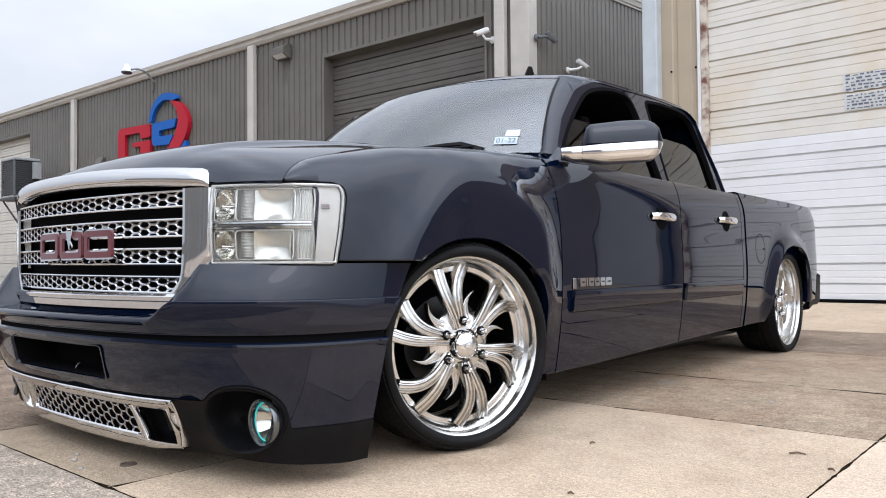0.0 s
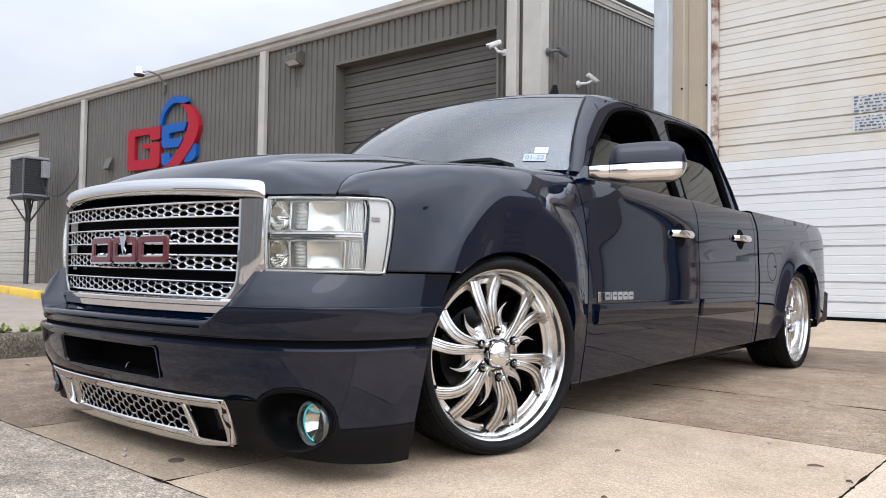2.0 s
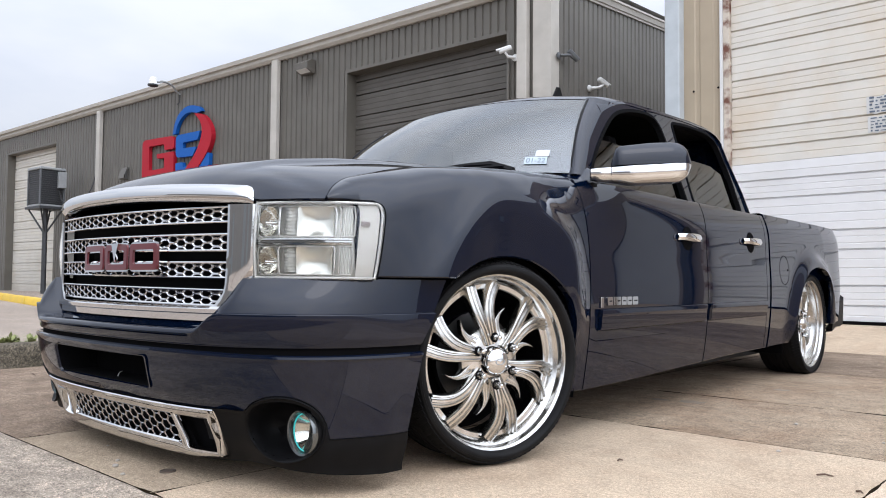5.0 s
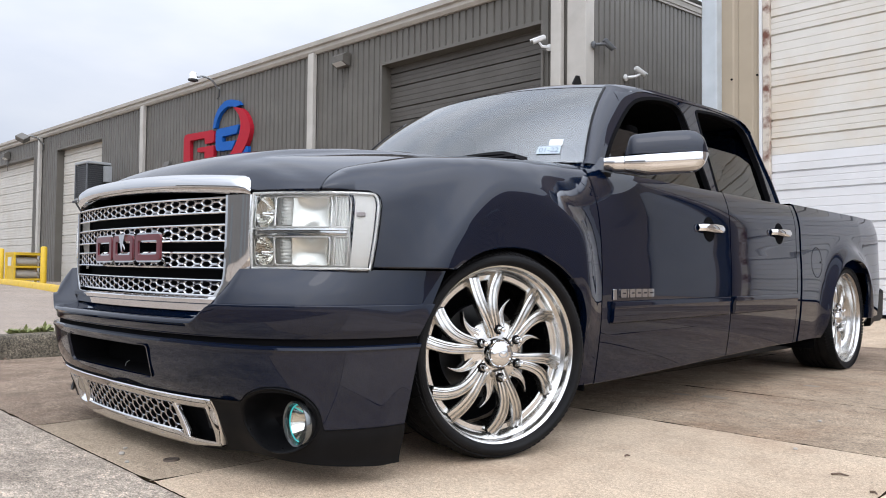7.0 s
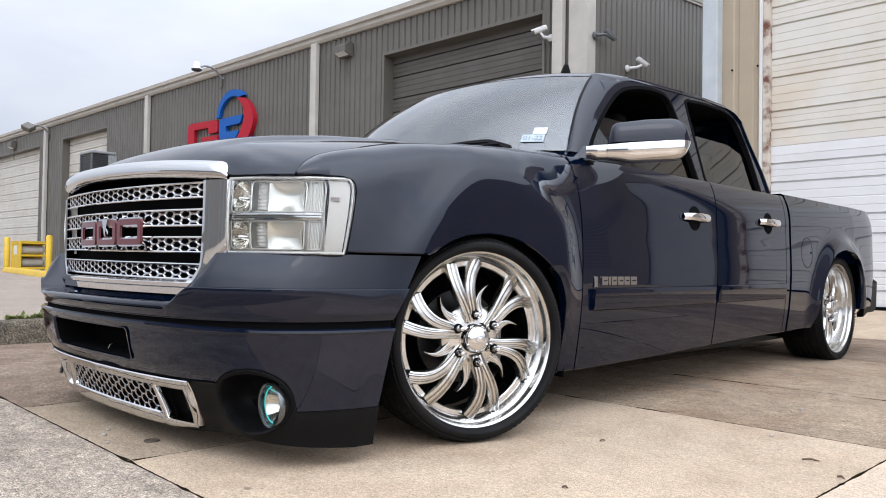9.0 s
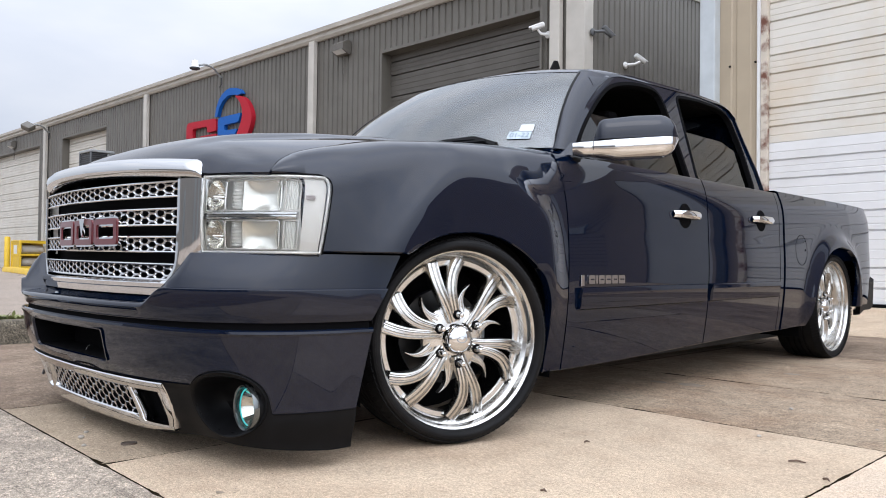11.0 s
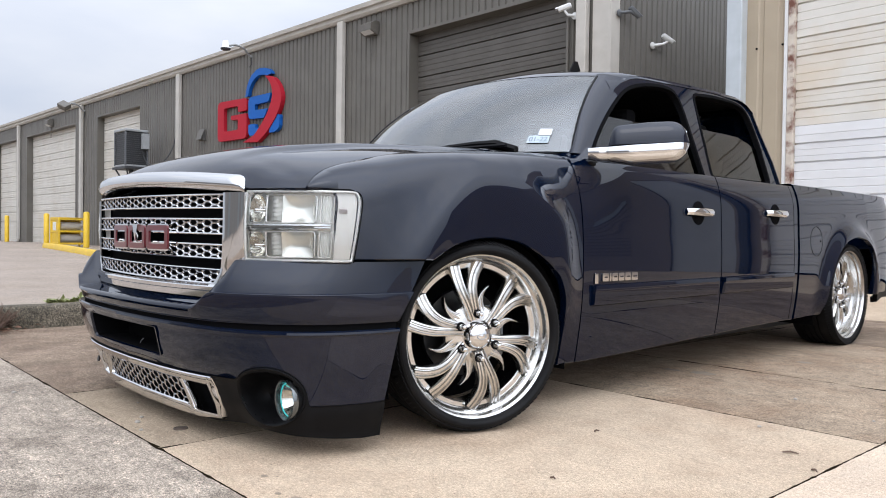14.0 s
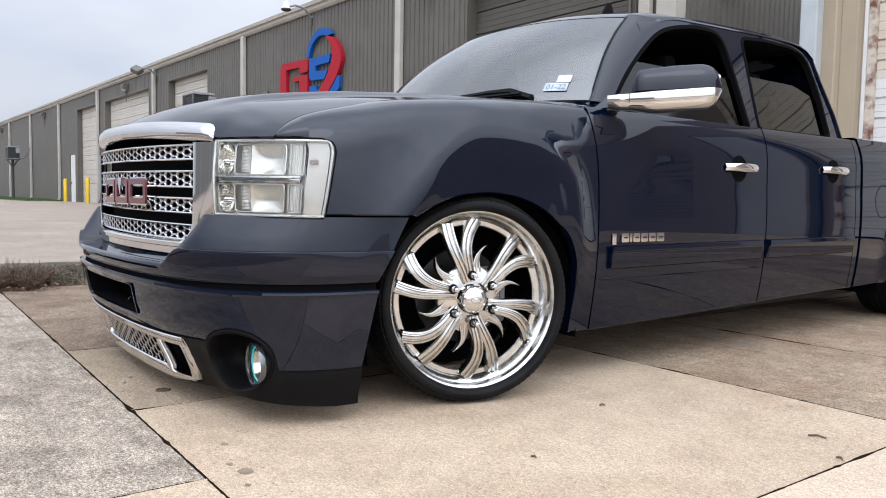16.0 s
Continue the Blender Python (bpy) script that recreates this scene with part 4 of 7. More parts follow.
def fender_over(y, b):
    top = smooth_table(y, SEAM)
    x0, out = body_x(y, b), []
    xs = smooth_table(y, EDGE) + 0.002
    # behind the lamp the shoulder rolls on from the side's own slope
    slope, k = (x0 - body_x(y, b - 0.02)) / 0.02, ease(y, -0.5, -0.3)
    p = [(x0, b), (x0 + slope * 0.70 * (top - b), b + 0.70 * (top - b)), (xs + 0.58 * (x0 - xs), top - 0.012), (xs, top)]
    for i, a in enumerate(np.linspace(0.12, math.pi / 2, 15)):
        u = (i + 1) / 15
        w = ((1 - u) ** 3, 3 * u * (1 - u) ** 2, 3 * u * u * (1 - u), u ** 3)
        bx, bz = sum(q * c[0] for q, c in zip(w, p)), sum(q * c[1] for q, c in zip(w, p))
        ex, ez = xs + (x0 - xs) * math.cos(a) ** 0.85, b + (top - b) * math.sin(a) ** 0.9
        out.append((ex + (bx - ex) * k, y, ez + (bz - ez) * k))
    out.append((xs - 0.004, y, top - 0.02))
    return out


ys_f = list(np.linspace(-0.668, -0.59, 9)) + [-0.5855, -0.5845] + list(np.linspace(-0.57, -0.28, 16)) + list(np.linspace(-0.27, 0.38, 50)) + list(np.linspace(0.40, 0.4838, 12)) + [0.4842] + list(np.linspace(0.50, 0.594, 5))
fender_l, fender_r = both_sides("front_fender", panel(ys_f, fender_low, lambda y: max(fender_low(y) + 0.004, smooth_table(y, SEAM) - 0.15 + 0.06 * ease(y, -0.45, -0.15)), 36, over=fender_over), PAINT, truck, "navy painted front fender")


def rocker(y):
    return 0.188 + 0.045 * ease(y, 0.5, 2.7)


BELT = 1.045


def belt_over(y, b):
    x0 = body_x(y, b)
    return [(x0 - 0.006, y, b + 0.006), (x0 - 0.03, y, b + 0.010), (0.885, y, b + 0.012), (0.87, y, b + 0.0)]


door_f, door_fr = both_sides("front_door", panel(np.linspace(0.602, 1.784, 44), rocker, lambda y: BELT, 30, over=belt_over), PAINT, truck, "navy painted front door, window half down")
door_r, door_rr = both_sides("rear_door", panel(np.linspace(1.793, 2.690, 34), rocker, lambda y: BELT, 30, over=belt_over), PAINT, truck, "navy painted rear door, window half down")
both_sides("cab_corner", panel(np.linspace(2.697, 2.745, 4), rocker, lambda y: BELT, 24, over=belt_over), PAINT, truck)

ARCH_R = [(3.155, 0.30), (3.17, 0.40), (3.20, 0.49), (3.26, 0.585), (3.35, 0.665), (3.48, 0.722), (3.64, 0.742), (3.79, 0.728), (3.90, 0.685), (3.975, 0.61), (4.018, 0.53), (4.038, 0.44), (4.045, 0.36)]


def bed_low(y):
    if y < 3.155:
        return 0.235 + 0.01 * (y - 2.78)
    if y < 4.045:
        return smooth_table(y, ARCH_R)
    return 0.335


def bed_over(y, b):
    x0 = body_x(y, b)
    return [(x0 - 0.008, y, b + 0.022), (x0 - 0.03, y, b + 0.030), (x0 - 0.11, y, b + 0.030), (x0 - 0.115, y, b - 0.05), (x0 - 0.13, y, 0.75)]


ys_b = list(np.linspace(2.775, 3.15, 14)) + list(np.linspace(3.155, 3.22, 8)) + list(np.linspace(3.24, 3.96, 34)) + list(np.linspace(3.97, 4.0445, 10)) + [4.0455] + list(np.linspace(4.07, 4.56, 16))
bed_l, bed_r = both_sides("bed_side", panel(ys_b, bed_low, lambda y: 1.04, 26, over=bed_over), PAINT, truck, "navy painted cargo bed side")
# tail of the bed
rows = []
for z in np.linspace(0.34, 1.06, 12):
    xe = body_x(4.56, min(z, 1.04)) - 0.004
    rows.append([(xe * u, 4.562 + 0.05 * (1 - abs(u) ** 10), z) for u in np.linspace(-1, 1, 31)])
part("tailgate", thicken(grid(rows), 0.03), PAINT, truck, smooth=35)
# near-black strips paint the shade in the gap behind the cab
for sx in (1, -1):
    part("gap_shade", box(*sorted((sx * 0.80, sx * 0.905)), 2.748, 2.772, 0.26, 1.03), SHADOW, truck, "near-black strip for the shade between cab and bed")
part("bed_floor", box(-0.86, 0.86, 2.8, 4.55, 0.60, 0.66), BLACK, truck)
part("bed_front_wall", box(-0.88, 0.88, 2.78, 2.82, 0.5, 1.05, 0.006), PAINT, truck)
for sx in (1, -1):
    bm = box(0.0, 0.03, -0.10, 0.03, -0.17, 0.17, 0.012)
    bmesh.ops.transform(bm, matrix=pose(0.908 * sx - 0.015, 4.545, 0.82), verts=bm.verts)
    part("tail_lamp", bm, TAIL_RED, truck, "red tail lamp", smooth=30)
    bm = bmesh.new()
    sec = [(-0.02, 0.325), (0.0, 0.325), (0.008, 0.485), (-0.012, 0.50)]
    bm = grid([[(sx * (0.935 + o), 4.40 + dy, z + dz) for o, z in sec] for dy, dz in ((-0.10, -0.03), (0.0, 0.0), (0.14, 0.0), (0.19, 0.02))])
    part("bumper_end", thicken(bm, 0.04), BLACK, truck, "black rear bumper end", smooth=35)
part("rear_bumper", box(-0.92, 0.92, 4.60, 4.72, 0.31, 0.50, 0.03), BLACK, truck)

# dark boxes behind the gaps, near-black for the shade inside the body
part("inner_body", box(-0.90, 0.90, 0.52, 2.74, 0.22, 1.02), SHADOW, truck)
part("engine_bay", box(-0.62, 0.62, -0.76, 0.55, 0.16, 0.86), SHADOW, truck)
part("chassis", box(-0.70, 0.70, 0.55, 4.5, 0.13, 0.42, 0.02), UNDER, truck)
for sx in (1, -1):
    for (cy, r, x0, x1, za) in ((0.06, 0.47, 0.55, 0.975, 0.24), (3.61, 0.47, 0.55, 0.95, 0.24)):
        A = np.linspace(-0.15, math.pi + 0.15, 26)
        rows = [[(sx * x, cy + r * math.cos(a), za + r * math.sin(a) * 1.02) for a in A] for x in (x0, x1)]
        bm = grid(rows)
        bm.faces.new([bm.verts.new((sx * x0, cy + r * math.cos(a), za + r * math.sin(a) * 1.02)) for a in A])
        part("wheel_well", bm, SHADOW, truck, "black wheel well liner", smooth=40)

# ---- greenhouse ----


def glass_x(z):
    return 0.90 - 0.34 * (z - 1.05)


def on_cab(sx, off=0.0):
    return lambda u, v: (sx * (glass_x(v) + off - 0.012 * ease(u, 2.2, 2.8)), u, v)


WIN_F = [tuple(p) for p in curve_points([(0.775, 1.040), (0.835, 1.125), (0.955, 1.245), (1.12, 1.378), (1.26, 1.465), (1.40, 1.508), (1.54, 1.530), (1.655, 1.535), (1.722, 1.526), (1.764, 1.490), (1.782, 1.40), (1.792, 1.20), (1.797, 1.040)], 48)]
WIN_R = rounded([(1.876, 1.052, 0.045), (1.900, 1.225, 0.05), (1.945, 1.536, 0.04), (2.16, 1.556, 0.1), (2.46, 1.558, 0.08), (2.600, 1.528, 0.07), (2.640, 1.34, 0.1), (2.618, 1.058, 0.045)], n=6)
CAB = [(0.60, 1.035), (0.69, 1.125), (0.835, 1.275), (1.02, 1.440), (1.105, 1.505), (1.185, 1.536), (1.31, 1.555), (1.5, 1.567), (1.9, 1.584), (2.25, 1.596), (2.50, 1.596), (2.60, 1.582), (2.67, 1.53), (2.71, 1.44), (2.735, 1.22), (2.745, 1.035)]
# the flat of the side begins behind the rounded windshield pillar
PLATE = [(0.70, 1.035), (0.775, 1.125), (0.925, 1.275), (1.135, 1.440), (1.255, 1.505), (1.33, 1.545)] + CAB[7:]
for sx in (1, -1):
    cab_side = part("cab_side", plate(PLATE, [WIN_F, WIN_R], on_cab(sx), 0.035, (sx, 0, 0)), PAINT, truck, "navy painted cab pillars and roof rail")

    def ring(loop, w):
        c = Vector((sum(p[0] for p in loop) / len(loop), sum(p[1] for p in loop) / len(loop)))
        out = []
        n = len(loop)
        for i in range(n):
            p, a, b = Vector(loop[i]), Vector(loop[i - 1]), Vector(loop[(i + 1) % n])
            t = (b - a).normalized()
            nrm = Vector((t.y, -t.x))
            if nrm.dot(p - c) < 0:
                nrm = -nrm
            out.append(tuple(p - nrm * w))
        return out
    for loop, top_z, nm in ((WIN_F, 1.30, "front_window"), (WIN_R, 1.335, "rear_window")):
        inner = ring(loop, 0.011)
        frame_bm = plate(ring(loop, -0.006), [inner], on_cab(sx, 0.003), 0.03, (sx, 0, 0))
        fr = part("window_seal", frame_bm, SHADOW, cab_side, "black window seal")
        pane = loop if sx < 0 else [(u, min(v, top_z - 0.05 * max(0, (u - 2.40) / 0.2) if nm == "rear_window" else top_z)) for u, v in loop]
        # far-side panes are made opaque, to keep light out of the cabin
        g = part(nm, plate(pane, [], on_cab(sx, -0.022), 0.004, (sx, 0, 0)), GLASS_TINT if sx > 0 else GLASS_DARK, cab_side, "dark tinted side glass, opaque so that the cabin stays dark lowered half way" if sx > 0 else "dark tinted side glass, opaque so that the cabin stays dark")

# roof, rolling over into the cab's sides
TOP = [(1.105, 1.505), (1.185, 1.536), (1.31, 1.555), (1.5, 1.567), (1.9, 1.584), (2.25, 1.596), (2.50, 1.596), (2.60, 1.582), (2.67, 1.53)]
rows, front_edge = [], []
for i, v in enumerate(np.linspace(0, 1, 30)):
    row = []
    ys = 1.105 + (2.67 - 1.105) * v
    zt = smooth_table(ys, TOP)

    def crown(u):
        y_front = 1.105 - 0.13 * (1 - u * u)
        z = zt + 0.058 * (1 - abs(u) ** 2.2) * (0.80 + 0.20 * ease(v, 0, 0.15)) * (1 - 0.5 * ease(v, 0.9, 1))
        return (u * (glass_x(zt) + 0.002), y_front + (2.67 - y_front) * v, z)
    mid_part = [crown(u) for u in np.linspace(-0.88, 0.88, 29)]
    for sx in (-1, 1):
        drop = 0.020 + 0.045 * (1 - ease(ys, 1.12, 1.42))
        p, q = Vector(crown(sx * 0.88)), Vector((sx * (glass_x(zt - drop) + 0.004), ys, zt - drop))
        c1 = p + (p - Vector(crown(sx * 0.80))) * 0.75
        c2 = q + Vector((-sx * 0.34, 0, 1)) * drop * 1.1
        roll = []
        for w in np.linspace(0, 1, 9)[1:]:
            roll.append(tuple((1 - w) ** 3 * p + 3 * w * (1 - w) ** 2 * c1 + 3 * w * w * (1 - w) * c2 + w ** 3 * q))
        roll.append((q.x - sx * 0.006, q.y, q.z - 0.002))
        row = roll[::-1] + mid_part if sx < 0 else row + roll
    if i == 0:
        front_edge = [crown(0.945 * u) for u in np.linspace(-1, 1, 33)]
    rows.append(row)
roof = part("roof", thicken(grid(rows), 0.008, (0, 0, 1)), PAINT, truck, "navy painted cab roof", smooth=60)
# rear of the cab
rows = [[(u * glass_x(1.53), 2.662, 1.529 + 0.028 * (1 - abs(u) ** 2.2)) for u in np.linspace(-1, 1, 13)]]
rows += [[(u * glass_x(z), 2.67 + 0.075 * ease(1.52 - z, 0, 0.4), z) for u in np.linspace(-1, 1, 13)] for z in (1.51, 1.4, 1.2, 1.0)]
part("cab_back", thicken(grid(rows), 0.01), PAINT, truck, smooth=40)

# windshield and its surround
rows = []
NW = len(front_edge)
base_edge = []
for k, u in enumerate(np.linspace(-1, 1, NW)):
    base_edge.append((u * 0.845, 0.715 - 0.24 * (1 - abs(u) ** 2.2), 1.098 + 0.012 * (1 - u * u)))
for t in np.linspace(0.0, 0.985, 18):
    row = []
    for k in range(NW):
        a, b = Vector(base_edge[k]), Vector(front_edge[k])
        p = a.lerp(b, t) * 1.0
        p += Vector((0, -0.25, 0.45)).normalized() * 0.035 * math.sin(math.pi * t)
        row.append(tuple(p))
    rows.append(row)
windshield = part("windshield", thicken(grid(rows), 0.006, (0, -1, 1)), GLASS_SHIELD, truck, "grey tinted windshield", smooth=60)
for sx in (1, -1):
    k = NW - 1 if sx > 0 else 0
    pil = []
    for t in np.linspace(-0.03, 1.03, 18):
        a, b = Vector(base_edge[k]), Vector(front_edge[k])
        p = a.lerp(b, t) + Vector((0, -0.25, 0.45)).normalized() * 0.035 * math.sin(math.pi * max(0, t))
        cabz = p.z
        cy = float(np.interp(cabz, [z for _, z in CAB[:5]], [y for y, _ in CAB[:5]]))
        q = Vector((sx * (glass_x(cabz) + 0.004), cy, cabz + 0.004))
        py = float(np.interp(cabz, [z for _, z in PLATE[:6]], [y for y, _ in PLATE[:6]])) + 0.016
        r = Vector((sx * (glass_x(cabz) + 0.003), py, cabz))
        c1, c2 = p.lerp(q, 0.85), r.lerp(q, 0.45)
        line = [tuple(p + Vector((-sx * 0.012, 0, 0.003)))]
        for w in np.linspace(0.0, 1, 11):
            line.append(tuple((1 - w) ** 3 * (p + Vector((0, 0, 0.004))) + 3 * w * (1 - w) ** 2 * c1 + 3 * w * w * (1 - w) * c2 + w ** 3 * r))
        pil.append(line + [tuple(r + Vector((-sx * 0.008, 0.003, 0)))])
    part("windshield_pillar", thicken(grid(pil), 0.004, (sx, -0.5, 0.3)), PAINT, truck, smooth=60)
    part("windshield_seal", tube([r[k] for r in rows[1:]], [0.004] + [0.007] * (len(rows) - 2), 6), TRIM_BLACK, truck)

# cabin
cabin = part("cabin_floor", box(-0.84, 0.84, 0.8, 2.65, 1.00, 1.03), INTERIOR, truck)
part("dashboard", box(-0.80, 0.80, 0.62, 0.95, 0.98, 1.10, 0.03), INTERIOR, truck)
part("headliner", box(-0.66, 0.66, 1.3, 2.6, 1.545, 1.56), INTERIOR, truck)
for x in (-0.42, 0.42):
    for y in (1.62, 2.42):
        part("seat_back", box(x - 0.24, x + 0.24, y - 0.05, y + 0.07, 0.95, 1.30, 0.04), INTERIOR, truck)
        part("headrest", box(x - 0.12, x + 0.12, y - 0.02, y + 0.08, 1.31, 1.44, 0.03), INTERIOR, truck)
part("steering_wheel", tube([(0.42 + 0.17 * math.cos(a), 1.05 + 0.05 * math.sin(a), 1.12 + 0.16 * math.sin(a)) for a in np.linspace(0, 2 * math.pi, 24, endpoint=False)], 0.014, 6, closed=True), INTERIOR, truck)

# ---- hood ----
FRONT_EDGE = [(0.0, -0.857), (0.3, -0.846), (0.5, -0.822), (0.62, -0.796), (0.69, -0.774), (0.78, -0.741), (0.83, -0.713), (0.88, -0.673)]


def hood_front(x):
    return smooth_table(abs(x), FRONT_EDGE)


CENTRE = [(-0.87, 0.962), (-0.78, 0.996), (-0.65, 1.025), (-0.45, 1.054), (-0.2, 1.080), (0.1, 1.098), (0.5, 1.114)]


def hood_z(x, y):
    yf = hood_front(x)
    u = min(1.0, abs(x) / smooth_table(y, EDGE))
    full = smooth_table(y, CENTRE) * (1 - u ** 3) + smooth_table(y, SEAM) * u ** 3
    full += (0.020 * (1 - ease(abs(x), 0.44 + 0.05 * ease(y, -0.6, 0.4), 0.505 + 0.05 * ease(y, -0.6, 0.4))) - 0.007) * ease(y, -0.80, -0.45) * (1 - u ** 6)
    d = max(0.0, y - yf)
    lip = 0.862 + 0.044 * (1 - u ** 2) * (1 - ease(abs(x), 0.60, 0.71))
    return lip + (full - lip) * (1 - math.exp(-d / (0.055 - 0.045 * u ** 6)))


rows = []
for v in list(np.linspace(0, 0.2, 14)) + list(np.linspace(0.23, 1, 30)):
    row = []
    for u in np.linspace(-1, 1, 71):
        x = u * 0.80
        for _ in range(4):
            yf = hood_front(x)
            yc = 0.70 - 0.22 * (1 - min(1.0, abs(x) / 0.8) ** 2.2)
            y = yf + (yc - yf) * v
            x = u * (smooth_table(y, EDGE) - 0.002)
        row.append((x, y, hood_z(x, y)))
    rows.append(row)
hood = part("hood", thicken(grid(rows), 0.014, (0, 0, 1)), PAINT, truck, "navy painted hood with a raised centre", smooth=45)
# painted corner between the fender, the windshield pillar and the door
for sx in (1, -1):
    rows = []
    for y in np.linspace(0.588, 0.80, 12):
        k = ease(y, 0.66, 0.80)
        a = Vector((0.795 + 0.075 * k, y, smooth_table(y, SEAM) - 0.003 + 0.045 * k))
        b = Vector((body_x(y, 1.045) - 0.012, y, 1.046))
        c = Vector((b.x - 0.006, y, 0.35 * b.z + 0.65 * a.z))
        rows.append([(sx * q.x, q.y, q.z) for q in ((1 - w) ** 2 * a + 2 * w * (1 - w) * c + w * w * b for w in np.linspace(0, 1, 10).tolist())])
    part("cowl_corner", thicken(grid(rows), 0.006, (sx, 0, 1)), PAINT, truck, "navy painted cowl corner", smooth=50)
# cowl under the windshield
rows = []
for t in (0, 0.5, 1):
    rows.append([(x, (0.70 - 0.22 * (1 - (abs(x) / 0.8) ** 2.2)) + 0.005 + t * 0.06, 1.088 + 0.012 * t + 0.018 * (1 - (abs(x) / 0.8) ** 2)) for x in np.linspace(-0.79, 0.79, 31)])
part("cowl", thicken(grid(rows), 0.01), BLACK, truck, "black plastic cowl", smooth=40)


def plan_frame(pts, n):
    """A smooth plan line from the truck's centre to its side, with outward normals and run lengths."""
    c = curve_points(pts, n)
    t = np.gradient(c, axis=0)
    t /= np.linalg.norm(t, axis=1)[:, None]
    return c, np.stack([t[:, 1], -t[:, 0]], 1), np.r_[0, np.cumsum(np.linalg.norm(np.diff(c, axis=0), axis=1))]


def full_front(pts, n, section):
    """Sweeps section(x, y, nx, ny, s, f) -> points along the front, both halves; f is the share of the way."""
    c, nr, s = plan_frame(pts, n)
    half = [section(c[i][0], c[i][1], nr[i][0], nr[i][1], s[i], s[i] / s[-1]) for i in range(n)]
    left = [[(-p[0], p[1], p[2]) for p in row] for row in half[:0:-1]]
    return left + half


# chrome strip on the hood's lip
CAP = [(0, -0.857), (0.3, -0.846), (0.5, -0.820), (0.61, -0.793), (0.672, -0.770)]


def cap_section(x, y, nx, ny, s, f):
    h = 1 - ease(f, 0.93, 1.0) * 0.5
    arch = 0.022 * (1 - (x / 0.685) ** 2)
    return [(x + nx * o * h, y + ny * o * h, 0.852 + arch + (z - 0.852) * (1 - 0.6 * ease(f, 0.955, 1.0) ** 2)) for o, z in ((-0.012, 0.848), (0.010, 0.850), (0.018, 0.858), (0.022, 0.873), (0.018, 0.891), (0.009, 0.903), (-0.012, 0.910))]


strip_rows = [[(x, y, z + 0.026 * (0.5 - x)) for x, y, z in row] for row in full_front(CAP, 40, cap_section)]
part("hood_strip", grid(strip_rows), CHROME, truck, "wide chrome strip along the hood's front edge", smooth=50)

# ---- grille ----
grille = new("grille")
grille.parent = truck
grille["label"] = "chrome honeycomb grille with red emblem"


def grille_y(x):
    return -0.864 + 0.070 * (abs(x) / 0.64) ** 2.1


# near-black sheet puts the shade behind the bars into colour
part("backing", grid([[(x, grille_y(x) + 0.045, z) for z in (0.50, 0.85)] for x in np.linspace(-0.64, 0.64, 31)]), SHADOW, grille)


def honeycomb(x0, x1, z0, z1, cols, rows_n, place, depth, bm=None, edge=0.0030):
    """Staggered columns of rounded six-sided holes; place(x, z, d) gives the point at depth d."""
    bm = bm or bmesh.new()
    w, h = (x1 - x0) / cols, (z1 - z0) / rows_n
    a, b = 0.66 * w, 0.34 * w
    corners = [(a, 0), (b, h / 2), (-b, h / 2), (-a, 0), (-b, -h / 2), (b, -h / 2)]
    outline = [(p[0] + (q[0] - p[0]) * t / 3, p[1] + (q[1] - p[1]) * t / 3) for p, q in zip(corners, corners[1:] + corners[:1]) for t in range(3)]
    n = len(outline)
    inset = [(u * (a - 1.15 * edge) / a, v * (h / 2 - edge) / (h / 2)) for u, v in outline]
    for _ in range(2):
        inset = [tuple(0.25 * inset[i - 1][k] + 0.5 * inset[i][k] + 0.25 * inset[(i + 1) % n][k] for k in (0, 1)) for i in range(n)]
    for c in range(cols):
        cx = x0 + (c + 0.5) * w
        for r in range(rows_n + c % 2):
            cz = z0 + (r + 0.5 - 0.5 * (c % 2)) * h

            def at(p, g, d):
                return bm.verts.new(place(min(x1, max(x0, cx + p[0])), min(z1 - g, max(z0 + g, cz + p[1])), d))
            outer = [at(p, 0.0, 0.0) for p in outline]
            inner = [at(p, edge * 0.6, 0.0025) for p in inset]
            back = [at(p, edge * 0.6, depth) for p in inset]
            for i in range(n):
                j = (i + 1) % n
                bm.faces.new((outer[i], outer[j], inner[j], inner[i]))
                bm.faces.new((inner[i], inner[j], back[j], back[i]))
    bmesh.ops.remove_doubles(bm, verts=bm.verts, dist=0.00005)
    return bm


GX = 0.596
for z0, z1 in ((0.800, 0.845), (0.713, 0.762), (0.630, 0.676), (0.545, 0.592)):
    bar = part("grille_bar", honeycomb(-GX, GX, z0, z1, 29, 2, lambda x, z, d: (x, grille_y(x) + d, z + 0.010 * (0.5 - x)), 0.008), GRILLE_CHROME, grille, "chrome honeycomb grille bar", smooth=50)
    for z in (z0, z1):
        rows = []
        for x in np.linspace(-GX, GX, 41):
            y, zr = grille_y(x), z + 0.010 * (0.5 - x)
            rows.append([(x, y + 0.02, zr - 0.003), (x, y - 0.005, zr - 0.003), (x, y - 0.007, zr), (x, y - 0.005, zr + 0.003), (x, y + 0.02, zr + 0.003)])
        part("rail", grid(rows), CHROME, bar, smooth=40)


